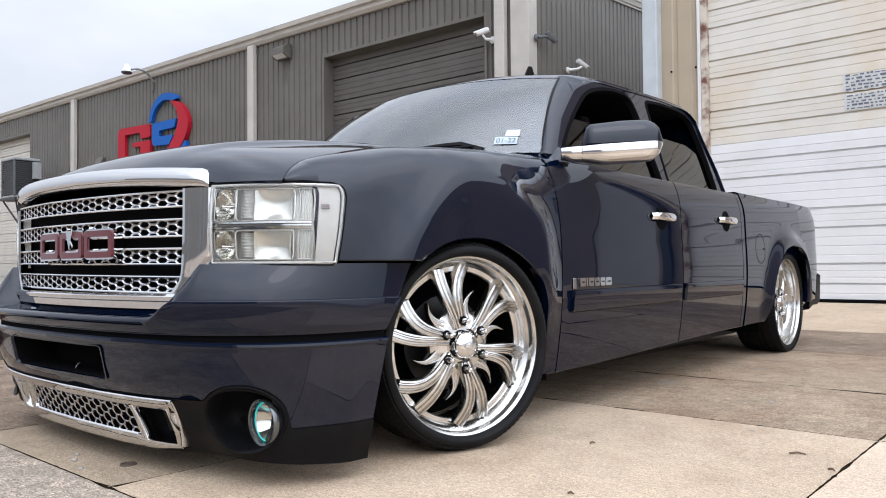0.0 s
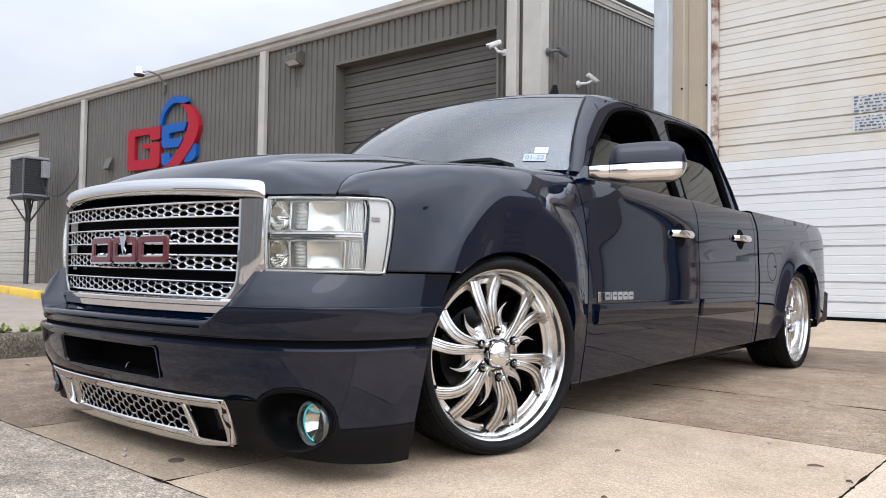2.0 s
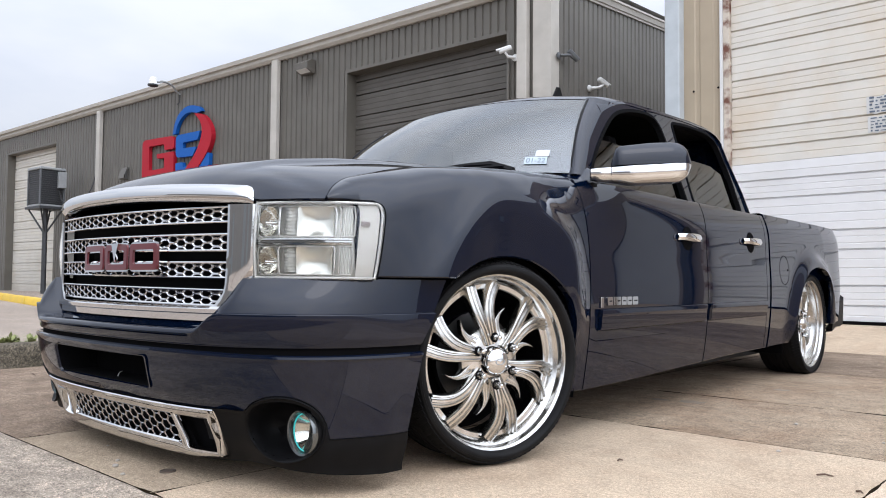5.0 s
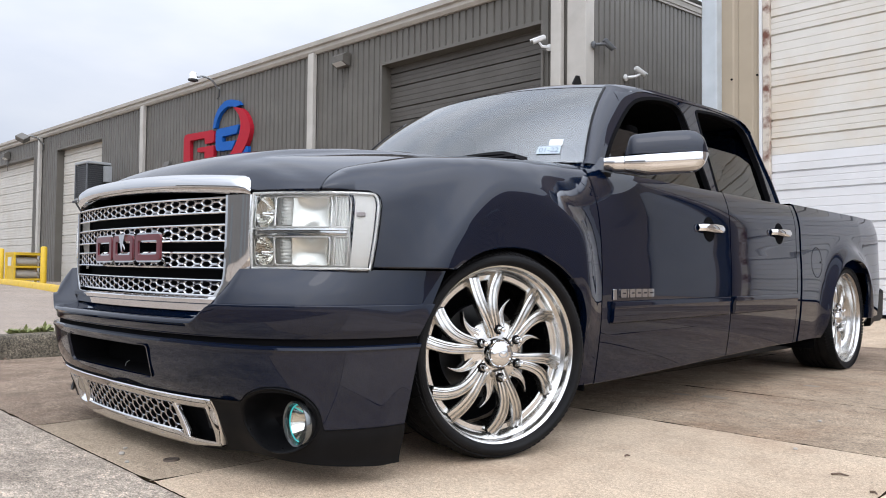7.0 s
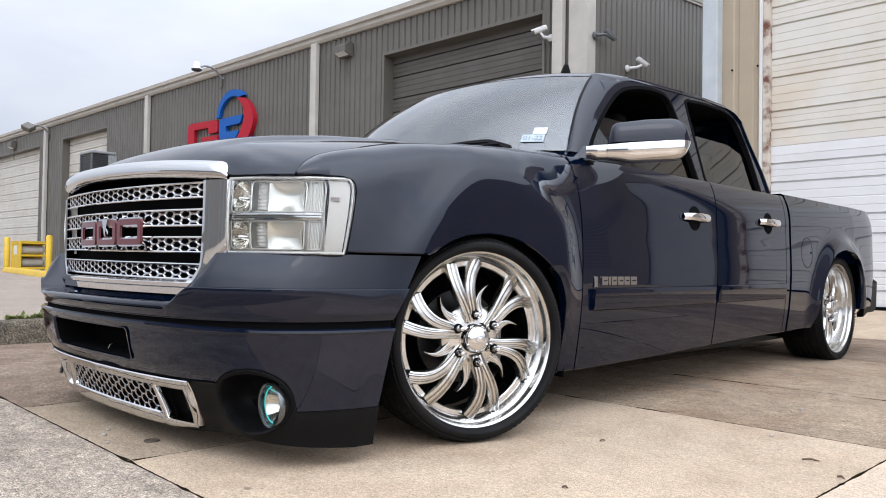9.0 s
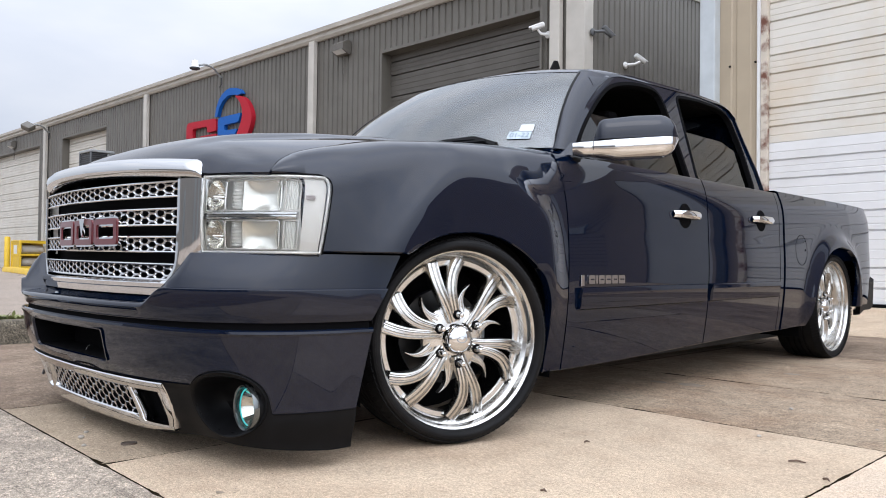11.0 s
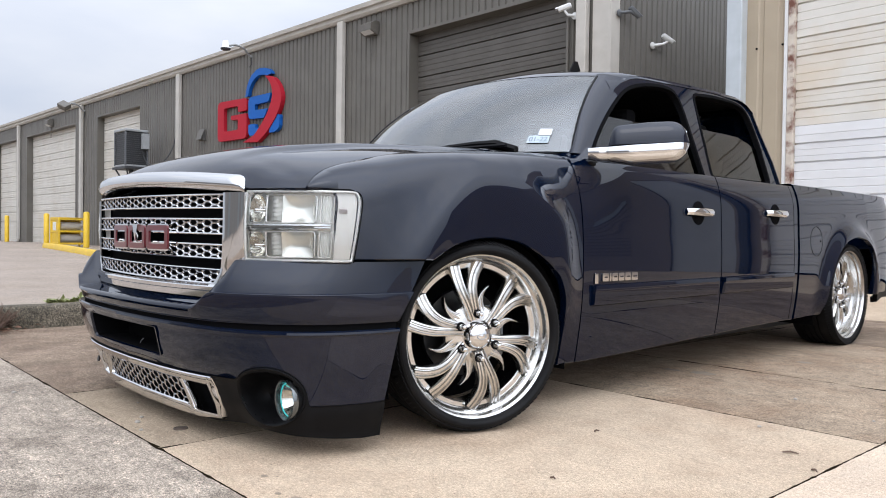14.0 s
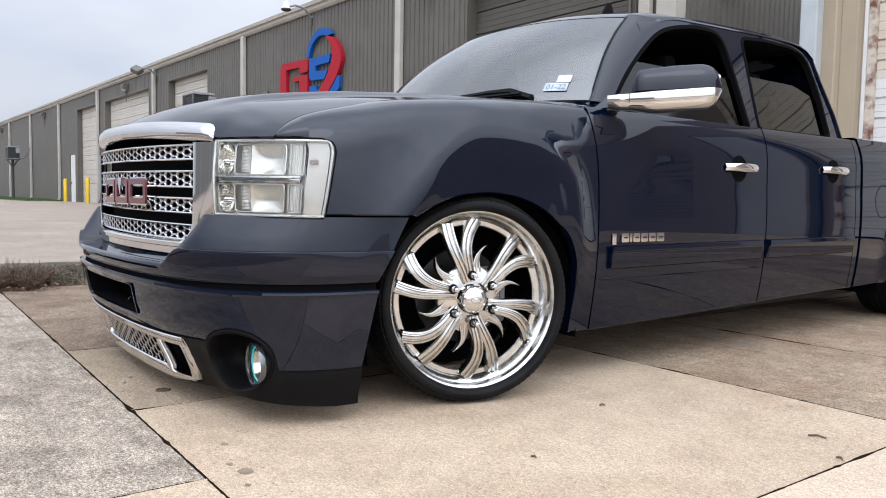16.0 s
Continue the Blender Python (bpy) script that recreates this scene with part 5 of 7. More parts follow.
# chrome side posts and lower sill
def post_rows(sx):
    rows = []
    for z in np.linspace(0.515, 0.850, 16):
        k = (z - 0.515) / 0.335
        xi = 0.588 - 0.018 * (1 - k) ** 3 - 0.05 * (1 - ease(k, 0, 0.25))
        xo = 0.684 - 0.012 * (1 - k) - 0.055 * (1 - ease(k, 0, 0.40))
        yi, yo = grille_y(xi) - 0.006, -0.762 - 0.05 * (1 - ease(k, 0, 0.4))
        w, d = xo - xi, yo - yi
        at = ((0.0, 0.20), (0.0, 0.02), (0.09, -0.06), (0.30, 0.04), (0.52, 0.20), (0.72, 0.42), (0.88, 0.66), (1.0, 0.96), (1.0, 1.3))
        rows.append([(sx * (xi + w * p), yi + d * q, z) for p, q in at])
    return rows


for sx in (1, -1):
    part("side_post", grid(post_rows(sx)), CHROME, grille, "broad chrome grille post", smooth=40)
rows = []
for x in np.linspace(-0.625, 0.625, 45):
    y = grille_y(x)
    rows.append([(x, y + 0.02, 0.545), (x, y - 0.012, 0.542), (x, y - 0.020, 0.534), (x, y - 0.020, 0.522), (x, y - 0.012, 0.518), (x, y - 0.012, 0.497), (x, y + 0.03, 0.489)])
part("lower_sill", grid(rows), CHROME, grille, "chrome grille sill", smooth=40)

# emblem: three red blocks, each with a chrome edge
emblem = new("emblem")
emblem.parent = grille
emblem["label"] = "red emblem blocks with chrome edges"
for k, (x0, x1) in enumerate(((-0.250, -0.078), (-0.070, 0.100), (0.108, 0.285))):
    def blocks(g, r):
        return rounded([(x0 + g, 0.648 + g), (x0 + g, 0.746 - g), (x1 - g, 0.746 - g), (x1 - g, 0.648 + g)], r, 5)
    cut = (0.031, 0.030)
    slot = rounded([(x0 + cut[0], 0.648 + cut[1]), (x0 + cut[0], 0.746 - cut[1]), (x1 - cut[0], 0.746 - cut[1]), (x1 - cut[0], 0.648 + cut[1])], 0.006, 3)
    gap = rounded([(x0 + 0.026, 0.673), (x0 + 0.026, 0.721), (x1 - 0.026, 0.721), (x1 - 0.026, 0.673)], 0.008, 3)
    block = part("emblem_edge", plate(blocks(0, 0.020), [slot], lambda u, v: (u, grille_y(u) - 0.014, v), 0.018), CHROME, emblem, "chrome edge", smooth=40)
    part("emblem_block", plate(blocks(0.0055, 0.015), [gap], lambda u, v: (u, grille_y(u) - 0.019, v), 0.006), EMBLEM_RED, block, "dark red enamel")
    if k == 1:
        part("wedge", plate([(-0.008, 0.744), (0.042, 0.744), (0.017, 0.682)], [], lambda u, v: (u, grille_y(u) - 0.024, v), 0.010), CHROME, block, "bright chrome wedge")

# ---- headlamps ----
LENS = [(0.686, -0.778), (0.776, -0.740), (0.868, -0.682), (0.930, -0.620), (0.962, -0.572), (0.975, -0.537)]
LZ0, LZ1 = 0.626, 0.856
LAMP_PLAN = plan_frame(LENS, 40)


def lamp_point(f, z, d=0.0):
    """A point of the headlamp: f from the grille to the side, height z, d behind the lens."""
    c, nr, s = LAMP_PLAN
    k = (z - LZ0) / (LZ1 - LZ0)
    corner = max(0.0, min(1.0, (k - 0.80) / 0.20))
    f = f * (1 - 0.075 * (1 - math.sqrt(1 - corner * corner)))
    i = f * (len(c) - 1)
    a = min(int(i), len(c) - 2)
    t = i - a
    p = c[a] * (1 - t) + c[a + 1] * t
    q = nr[a] * (1 - t) + nr[a + 1] * t
    bulge = 0.010 * math.sin(math.pi * min(1, max(0, k)))
    back = -d + bulge - 0.010 * k * (0.35 + 0.65 * f)
    return (p[0] + q[0] * back, p[1] + q[1] * back + 0.042 * (k - 0.5) * f ** 3, z)


def lamp_patch(f0, f1, z0, z1, d, nf=12, nz=8, extra=None):
    return [[lamp_point(f, z, d + (extra((f - f0) / (f1 - f0), (z - z0) / (z1 - z0)) if extra else 0)) for z in np.linspace(z0, z1, nz)] for f in np.linspace(f0, f1, nf)]


def lamp_frame(f0, f1, z0, z1, d, r, corner=0.012):
    """A bright bar round a chamber of the headlamp."""
    loop = rounded([(f0 * 0.37, z0), (f1 * 0.37, z0), (f1 * 0.37, z1), (f0 * 0.37, z1)], corner, 4)
    fine = []
    for i in range(len(loop)):
        a, b = Vector(loop[i]), Vector(loop[(i + 1) % len(loop)])
        n = max(1, int((b - a).length / 0.012))
        fine += [lamp_point(*((lambda w: (w.x / 0.37, w.y))(a.lerp(b, t / n))), d) for t in range(n)]
    return tube(fine, r, 6, closed=True)


LZS = list(np.linspace(LZ0, LZ0 + 0.8 * (LZ1 - LZ0), 9)) + [LZ1 - 0.2 * (LZ1 - LZ0) * (1 - math.sin(a)) for a in np.linspace(0.15, math.pi / 2, 9)]
for sx in (1, -1):
    lamp = new("headlamp")
    lamp.parent = truck
    lamp["label"] = "clear headlamp with two stacked chrome reflector chambers"
    lamp.scale.x = sx
    lens = part("lens", thicken(grid([[lamp_point(f, z, -0.004) for z in LZS] for f in np.linspace(0, 1, 26)]), 0.003), GLASS_CLEAR, lamp, "clear polycarbonate lens", smooth=50)
    lens.visible_shadow = False
    housing = part("housing", grid([[lamp_point(f, z, 0.052) for z in LZS] for f in np.linspace(0, 1, 14)]), LAMP_HOUSING, lamp, smooth=40)
    for z in (LZ0, LZ1):
        part("housing_wall", grid([[lamp_point(f, z, d) for d in (0.0, 0.052)] for f in np.linspace(0, 1, 16)]), LAMP_HOUSING, housing, smooth=40)
    for f in (0.0, 1.0):
        part("housing_wall", grid([[lamp_point(f, z, d) for d in (0.0, 0.052)] for z in LZS]), LAMP_HOUSING, housing)
    # bright rim inside the lens edge; a near-black bar paints the shaded gap outside it
    zr = [z for z in LZS if LZ0 + 0.012 < z < LZ1 - 0.003]
    loop = [lamp_point(f, LZ0 + 0.005, 0.0) for f in np.linspace(0.012, 0.982, 22)] + [lamp_point(0.982, z, 0.0) for z in zr] + \
           [lamp_point(f, LZ1 - 0.005, 0.0) for f in np.linspace(0.975, 0.012, 22)] + [lamp_point(0.012, z, 0.0) for z in np.linspace(LZ1 - 0.012, LZ0 + 0.012, 8)]
    part("rim", tube(loop, 0.0042, 6, closed=True), LAMP_BRIGHT, lamp, "bright lens rim", smooth=50)
    part("edge_gap_shade", tube([lamp_point(f, LZ1 + 0.003, -0.002) for f in np.linspace(0.0, 0.97, 24)] + [lamp_point(1.006, z, -0.001) for z in LZS[::-1][3:]], 0.0026, 6), SHADOW, lamp, "near-black bar for the shaded gap round the lens")
    zm = (LZ0 + LZ1) / 2 - 0.004
    part("divider", grid([[lamp_point(f, zm + h, d) for h, d in ((-0.012, 0.05), (-0.010, 0.008), (-0.005, 0.004), (-0.002, 0.010), (0.002, 0.010), (0.005, 0.004), (0.010, 0.008), (0.012, 0.05))] for f in np.linspace(0.0, 0.77, 18)]), CHROME, lamp, "chrome divider", smooth=25)
    for z0, z1 in ((LZ0 + 0.012, zm - 0.012), (zm + 0.012, LZ1 - 0.012)):
        zc, hh = (z0 + z1) / 2, (z1 - z0) / 2
        # faceted inner bowl with its lamp
        rows = []
        for r in (1.0, 0.86, 0.70, 0.52, 0.34, 0.16):
            rows.append([lamp_point(0.105 + 0.085 * r * math.cos(a), zc + hh * 0.98 * r * math.sin(a), 0.014 + 0.040 * (1 - r * r)) for a in np.linspace(0, 2 * math.pi, 20, endpoint=False)])
        bowl = part("bowl", grid(rows, closed_v=True), REFLECTOR, lamp, "faceted chrome bowl")
        part("bulb", lathe([(-0.02, 0.0), (-0.02, 0.006), (0.012, 0.007), (0.018, 0.0)], 10, "x"), CHROME, bowl, smooth=40, m=pose(*lamp_point(0.105, zc - 0.004, 0.034), 0, 0, 65))
        # chamber: ribbed bulging strip beside a deep smooth mirror
        rows = []
        for f in np.linspace(0.205, 0.335, 13):
            k = (f - 0.205) / 0.13
            rows.append([lamp_point(f, z, 0.040 - 0.020 * math.sin(math.pi * k) + 0.0012 * math.cos((z - z0) * 1500)) for z in np.linspace(z0 + 0.008, z1 - 0.006, 60)])
        part("ribbed_reflector", grid(rows), LAMP_RIB, lamp, "finely ribbed chrome strip", smooth=60)
        part("reflector", grid(lamp_patch(0.33, 0.625, z0 + 0.004, z1 - 0.004, 0.026, 16, 14, lambda a, b: 0.024 * (1 - (2 * a - 1) ** 2) ** 0.7 * (1 - 0.75 * (2 * b - 1) ** 2))), LAMP_MIRROR, lamp, "smooth chrome main reflector", smooth=60)
        part("chamber_frame", lamp_frame(0.198, 0.645, z0 + 0.002, z1 - 0.002, 0.014, 0.0022), LAMP_BRIGHT, lamp, smooth=50)
        part("chamber_frame", lamp_frame(0.015, 0.188, z0 + 0.002, z1 - 0.002, 0.016, 0.0016), LAMP_BRIGHT, lamp, smooth=50)
        # outer marker: clear ribbed block in a bright frame
        part("marker", grid([[lamp_point(f, z, 0.016 + 0.002 * math.cos(f * 520)) for z in np.linspace(z0 + 0.004, z1 - 0.004, 4)] for f in np.linspace(0.69, 0.77, 32)]), LAMP_GREY, lamp, "clear ribbed marker lens", smooth=60)
        part("marker_frame", lamp_frame(0.680, 0.785, z0 + 0.002, z1 - 0.002, 0.012, 0.0026, 0.006), LAMP_WHITE, lamp, smooth=50)
    part("side_marker", grid([[lamp_point(f, z, 0.006) for z in LZS[0:-1]] for f in np.linspace(0.815, 0.968, 6)]), LAMP_WHITE, lamp, "frosted side marker", smooth=40)
    part("clip", box(-0.013, 0.013, -0.003, 0.003, -0.007, 0.007, 0.002), LAMP_CLIP, lamp, m=pose(*lamp_point(0.86, 0.79, 0.001), 0, 0, 55))

# ---- bumper ----
BUMP = [(0, -0.948), (0.30, -0.938), (0.55, -0.907), (0.72, -0.853), (0.86, -0.758), (0.95, -0.640), (0.994, -0.50), (1.006, -0.385)]


def upper_section(x, y, nx, ny, s, f):
    side = ease(x, 0.555, 0.655)
    top = 0.497 + (0.628 - 0.497) * min(1.0, max(0.0, (x - 0.575) / 0.118))
    inward = 0.095 * (1 - side) + 0.062 * side * (1 - ease(f, 0.62, 0.93)) + 0.008 * ease(f, 0.62, 0.93)
    fold = 0.478 + (0.525 - 0.478) * side
    w = ease(f, 0.80, 1.0)
    pts = []
    prof = [(-0.03, 0.432), (-0.012, 0.430), (-0.011, 0.433), (-0.008, 0.437), (-0.0045, 0.455)]
    r = 0.014 - 0.0115 * side
    prof += [(0.0055 - r * (1 - math.cos(a)), fold - r + 0.001 + r * math.sin(a)) for a in (0.0, 0.4, 0.8, 1.2, 1.5)]
    prof.append((-0.008, fold + 0.003 * side))
    for t in np.linspace(0.25, 1, 7):
        prof.append((-0.008 - (inward - 0.008) * t ** (0.9 + 0.6 * side), fold + 0.003 * side + (top - fold - 0.003 * side) * (t ** (1.0 + 1.2 * (1 - side)))))
    prof.append((-inward - 0.03, top + 0.002))
    return [(x + nx * o, y + ny * o + w * (z - 0.43) * 0.56, z) for o, z in prof]


bumper = part("front_bumper", grid(full_front(BUMP, 70, upper_section)), PAINT, truck, "navy painted upper front bumper", smooth=32)
# near-black strip paints the shade in the groove under the upper bumper
part("bumper_gap_shade", grid(full_front(BUMP, 50, lambda x, y, nx, ny, s, f: [(x - nx * 0.022, y - ny * 0.022, z) for z in (0.40, 0.44)])), SHADOW, truck)


FOG_S, FOG_A, FOG_B, FOG_Z = 0.856, 0.128, 0.091, 0.197


def split_z(x, run=None):
    """Height of the line between paint and black plastic; it arches over the fog lamp recess."""
    z = 0.246 - 0.072 * ease(x, 0.87, 0.90)
    if run is not None and abs(run - FOG_S) < FOG_A * 1.10:
        z = max(z, FOG_Z + FOG_B * 1.09 * math.sqrt(1 - ((run - FOG_S) / (FOG_A * 1.10)) ** 2))
    return z


CHIN = [(0.05, -0.120), (0.11, -0.108), (0.15, -0.095), (0.20, -0.075), (0.25, -0.045), (0.28, -0.028), (0.33, -0.012), (0.38, -0.004), (0.42, 0.0)]


def low_off(z, x=0.0):
    """How far the lower front tucks in under the bumper: much in the middle, little at the corners."""
    e = ease(abs(x), 0.66, 0.93)
    return smooth_table(z, CHIN) * (1 - e) - 0.06 * e * (0.41 - z)


def lower_section(x, y, nx, ny, s, f):
    w = ease(f, 0.80, 1.0)
    zl = split_z(x, s)
    dz = -0.006 * ease(x, 0.5, 0.9)
    prof = [(-0.022, 0.414 + dz), (-0.004, 0.416 + dz), (0.003, 0.412 + dz), (0.004, 0.405 + dz)]
    ztop, zh, zk = 0.390, 0.384, 0.286
    zs = [0.392] + [zh] + list(np.linspace(0.37, 0.30, 6)) + [zk, 0.276]
    for k, z in enumerate(zs):
        z = max(z, zl + 0.0004 * (12 - k)) if x > 0.6 else z
        prof.append((low_off(z, x), z))
    for z in np.linspace(max(0.276, zl + 0.0008) if x > 0.6 else 0.276, zl, 5)[1:]:
        prof.append((low_off(z, x), z))
    prof.append((low_off(zl, x) - 0.012, zl - 0.001))
    return [(x + nx * o, y + ny * o + w * (max(z, 0.172) - 0.41) * 0.22, z) for o, z in prof]


NB = 90
rows = full_front(BUMP, NB, lower_section)
HX = 0.335


def in_hole(i, j):
    x = (rows[i][0][0] + rows[i + 1][0][0]) / 2
    return abs(x) < HX and 5 <= j <= 11


part("lower_bumper", loose_gone(grid(rows, skip=in_hole)), PAINT, truck, "navy painted lower front bumper with a centre opening", smooth=32)
c, nr, s = plan_frame(BUMP, 60)


def bump_y(x, z):
    return float(np.interp(abs(x), c[:, 0], c[:, 1])) - low_off(z, x)


# lined opening; its near-black duct and back carry the shade inside
op = rounded([(-HX - 0.006, 0.283), (-HX - 0.006, 0.387), (HX + 0.006, 0.387), (HX + 0.006, 0.283)], 0.02, 5)
rows_o = []
for d, k in ((-0.005, 1.012), (-0.004, 0.99), (0.004, 0.975), (0.14, 0.93)):
    rows_o.append([(u * k, bump_y(u * k, v) + d, 0.335 + (v - 0.335) * (k if k > 0.98 else k - 0.05)) for u, v in op])
part("opening_lip", grid(rows_o[:3], closed_v=True), PAINT, truck, "painted lip of the bumper opening", smooth=40)
part("opening_duct", grid(rows_o[2:], closed_v=True), SHADOW, truck, "duct behind the bumper opening, near-black for its shade", smooth=40)
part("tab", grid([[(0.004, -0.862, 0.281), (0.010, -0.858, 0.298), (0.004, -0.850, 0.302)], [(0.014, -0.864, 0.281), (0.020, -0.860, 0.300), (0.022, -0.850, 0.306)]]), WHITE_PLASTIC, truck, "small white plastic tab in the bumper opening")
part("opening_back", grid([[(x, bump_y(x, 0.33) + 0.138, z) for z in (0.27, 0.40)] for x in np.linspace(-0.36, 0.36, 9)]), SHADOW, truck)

BOTTOM = [(0.0, 0.066), (0.5, 0.068), (0.65, 0.078), (0.77, 0.082), (0.88, 0.075), (0.97, 0.060), (1.0, 0.054)]


def valance_section(x, y, nx, ny, s_, f):
    w = ease(f, 0.80, 1.0)
    zl = split_z(x, s_)
    bottom = smooth_table(x, BOTTOM)
    prof = [(low_off(zl, x) - 0.02, zl + 0.002), (low_off(zl, x) + 0.003, zl - 0.002)]
    for z in np.linspace(zl - 0.004, bottom, 18):
        prof.append((low_off(z, x) + 0.002 - 0.02 * ease(0.16 - z, 0, 0.1), z))
    prof.append((low_off(bottom, x) - 0.06, bottom - 0.004))
    return [(x + nx * o, y + ny * o + w * (max(z, 0.172) - 0.41) * 0.22, z) for o, z in prof]


NV = 120
rows_v = full_front(BUMP, NV, valance_section)
cv, nv_, sv = plan_frame(BUMP, NV)


def in_fog(i, j):
    k = abs(i + 0.5 - (NV - 1))
    ss = float(np.interp(k, range(NV), sv))
    z = (rows_v[i][j][2] + rows_v[i][j + 1][2]) / 2
    x = float(np.interp(k, range(NV), cv[:, 0]))
    if x < 0.585 and 0.085 < z < 0.245:
        return True
    return ((ss - FOG_S) / FOG_A) ** 2 + ((z - FOG_Z) / FOG_B) ** 2 < 0.93


part("valance", loose_gone(grid(rows_v, skip=in_fog)), BLACK, truck, "satin black front valance", smooth=35)


def on_bump(ss, z, d, out=0.0):
    """A point of the bumper's skin at the run ss, d behind it."""
    x, y = float(np.interp(ss, sv, cv[:, 0])), float(np.interp(ss, sv, cv[:, 1]))
    nx, ny = float(np.interp(ss, sv, nv_[:, 0])), float(np.interp(ss, sv, nv_[:, 1]))
    o = low_off(z, x) + 0.002 - d
    return (x + nx * o, y + ny * o, z)


for sx in (1, -1):
    fog = new("fog_lamp")
    fog.parent = truck
    fog["label"] = "round fog lamp with an aqua ring in a black recess"
    fog.scale.x = sx
    rows = []
    for k, d in ((1.06, -0.001), (1.03, -0.007), (1.0, -0.006), (0.95, 0.004), (0.86, 0.035), (0.72, 0.075), (0.5, 0.10), (0.0, 0.105)):
        rows.append([on_bump(FOG_S + FOG_A * k * math.cos(a), FOG_Z + FOG_B * k * math.sin(a), d) for a in np.linspace(0, 2 * math.pi, 40, endpoint=False)])
    part("recess", grid(rows, closed_v=True), BLACK, fog, "black fog lamp recess", smooth=50)
    m = pose(0.842, -0.704, 0.187, 0, 0, -3)
    bm = lathe([(0.10, 0.058), (0.0, 0.0625)], 40, "y")
    part("barrel", bm, BLACK, fog, smooth=40, m=m)
    bm = lathe([(0.0, 0.063), (-0.012, 0.066), (-0.018, 0.064), (-0.016, 0.058), (0.0, 0.055)], 40, "y")
    part("bezel", bm, SMOKED, fog, "chrome fog lamp bezel", smooth=40, m=m)
    bm = lathe([(0.0, 0.055), (0.03, 0.040), (0.05, 0.018), (0.052, 0.0)], 32, "y")
    part("reflector", bm, REFLECTOR, fog, smooth=40, m=m)
    bm = lathe([(0.001, 0.052), (-0.003, 0.0535), (0.001, 0.0555)], 40, "y")
    part("light_ring", bm, AQUA, fog, "aqua light ring", smooth=40, m=m)
    bm = lathe([(-0.012, 0.060), (-0.018, 0.045), (-0.021, 0.02), (-0.0215, 0.0005)], 32, "y")
    ln = part("lens", thicken(bm, 0.002), GLASS_CLEAR, fog, smooth=60, m=m)
    ln.visible_shadow = False

# lower grille in its chrome surround
def low_place(off):
    def put(u, v):
        p = on_bump(abs(u), v, -off)
        return (math.copysign(p[0], u) if abs(u) > 1e-6 else 0.0, p[1], p[2])
    return put


def dense(loop, step=0.03):
    out = []
    for i in range(len(loop)):
        a, b = Vector(loop[i]), Vector(loop[(i + 1) % len(loop)])
        n = max(1, int((b - a).length / step))
        out += [tuple(a.lerp(b, t / n)) for t in range(n)]
    return out


def trim_strip(path, wide):
    """A rounded chrome strip: path gives (u, z) pairs of its two edges along it."""
    rows = []
    for (u0, z0), (u1, z1) in path:
        at = [(0.0, -0.028), (0.0, 0.003), (0.10, 0.008), (0.5, 0.010), (0.90, 0.008), (1.0, 0.003), (1.0, -0.028)]
        rows.append([low_place(o)(u0 + (u1 - u0) * k, z0 + (z1 - z0) * k) for k, o in at])
    return grid(rows)


low_grille = part("lower_grille", trim_strip([((u, 0.205), (u, 0.240)) for u in np.linspace(-0.607, 0.607, 61)], 0.035), CHROME, truck, "chrome framed lower grille with honeycomb mesh", smooth=40)


def low_edge(u):
    return 0.074 + 0.014 * ease(abs(u), 0.42, 0.60)


def low_top(u):
    return 0.117 - 0.014 * ease(abs(u), 0.37, 0.45)


part("lower_bar", trim_strip([((u, low_edge(u)), (u, low_top(u))) for u in np.linspace(-0.600, 0.600, 61)], 0.035), CHROME, low_grille, smooth=40)
for sx in (1, -1):
    part("end_bar", trim_strip([((sx * (0.572 - 0.010 * ease(z, 0.12, 0.21)), z), (sx * (0.609 - 0.006 * ease(0.13 - z, 0, 0.04)), z)) for z in np.linspace(0.094, 0.236, 14)], 0.035), CHROME, low_grille, smooth=40)
    part("divider", trim_strip([((sx * (0.387 + 0.18 * (0.205 - z)), z), (sx * (0.408 + 0.24 * (0.205 - z)), z)) for z in np.linspace(0.104, 0.208, 12)], 0.03), CHROME, low_grille, smooth=40)
part("mesh", honeycomb(-0.415, 0.415, 0.112, 0.207, 21, 3, lambda x, z, d: low_place(-0.006 - d)(x, z), 0.006), GRILLE_CHROME, low_grille, "bright honeycomb mesh", smooth=50)
# near-black sheet stands for the shade behind the mesh
part("backing", grid([[low_place(-0.05)(u, z) for z in np.linspace(0.08, 0.24, 6)] for u in np.linspace(-0.57, 0.57, 41)]), SHADOW, low_grille)
for sx in (1, -1):
    part("pocket_block", grid([[low_place(-0.03)(sx * u, z) for z in (0.130, 0.165, 0.205)] for u in np.linspace(0.500, 0.566, 4)]), BLACK, low_grille)

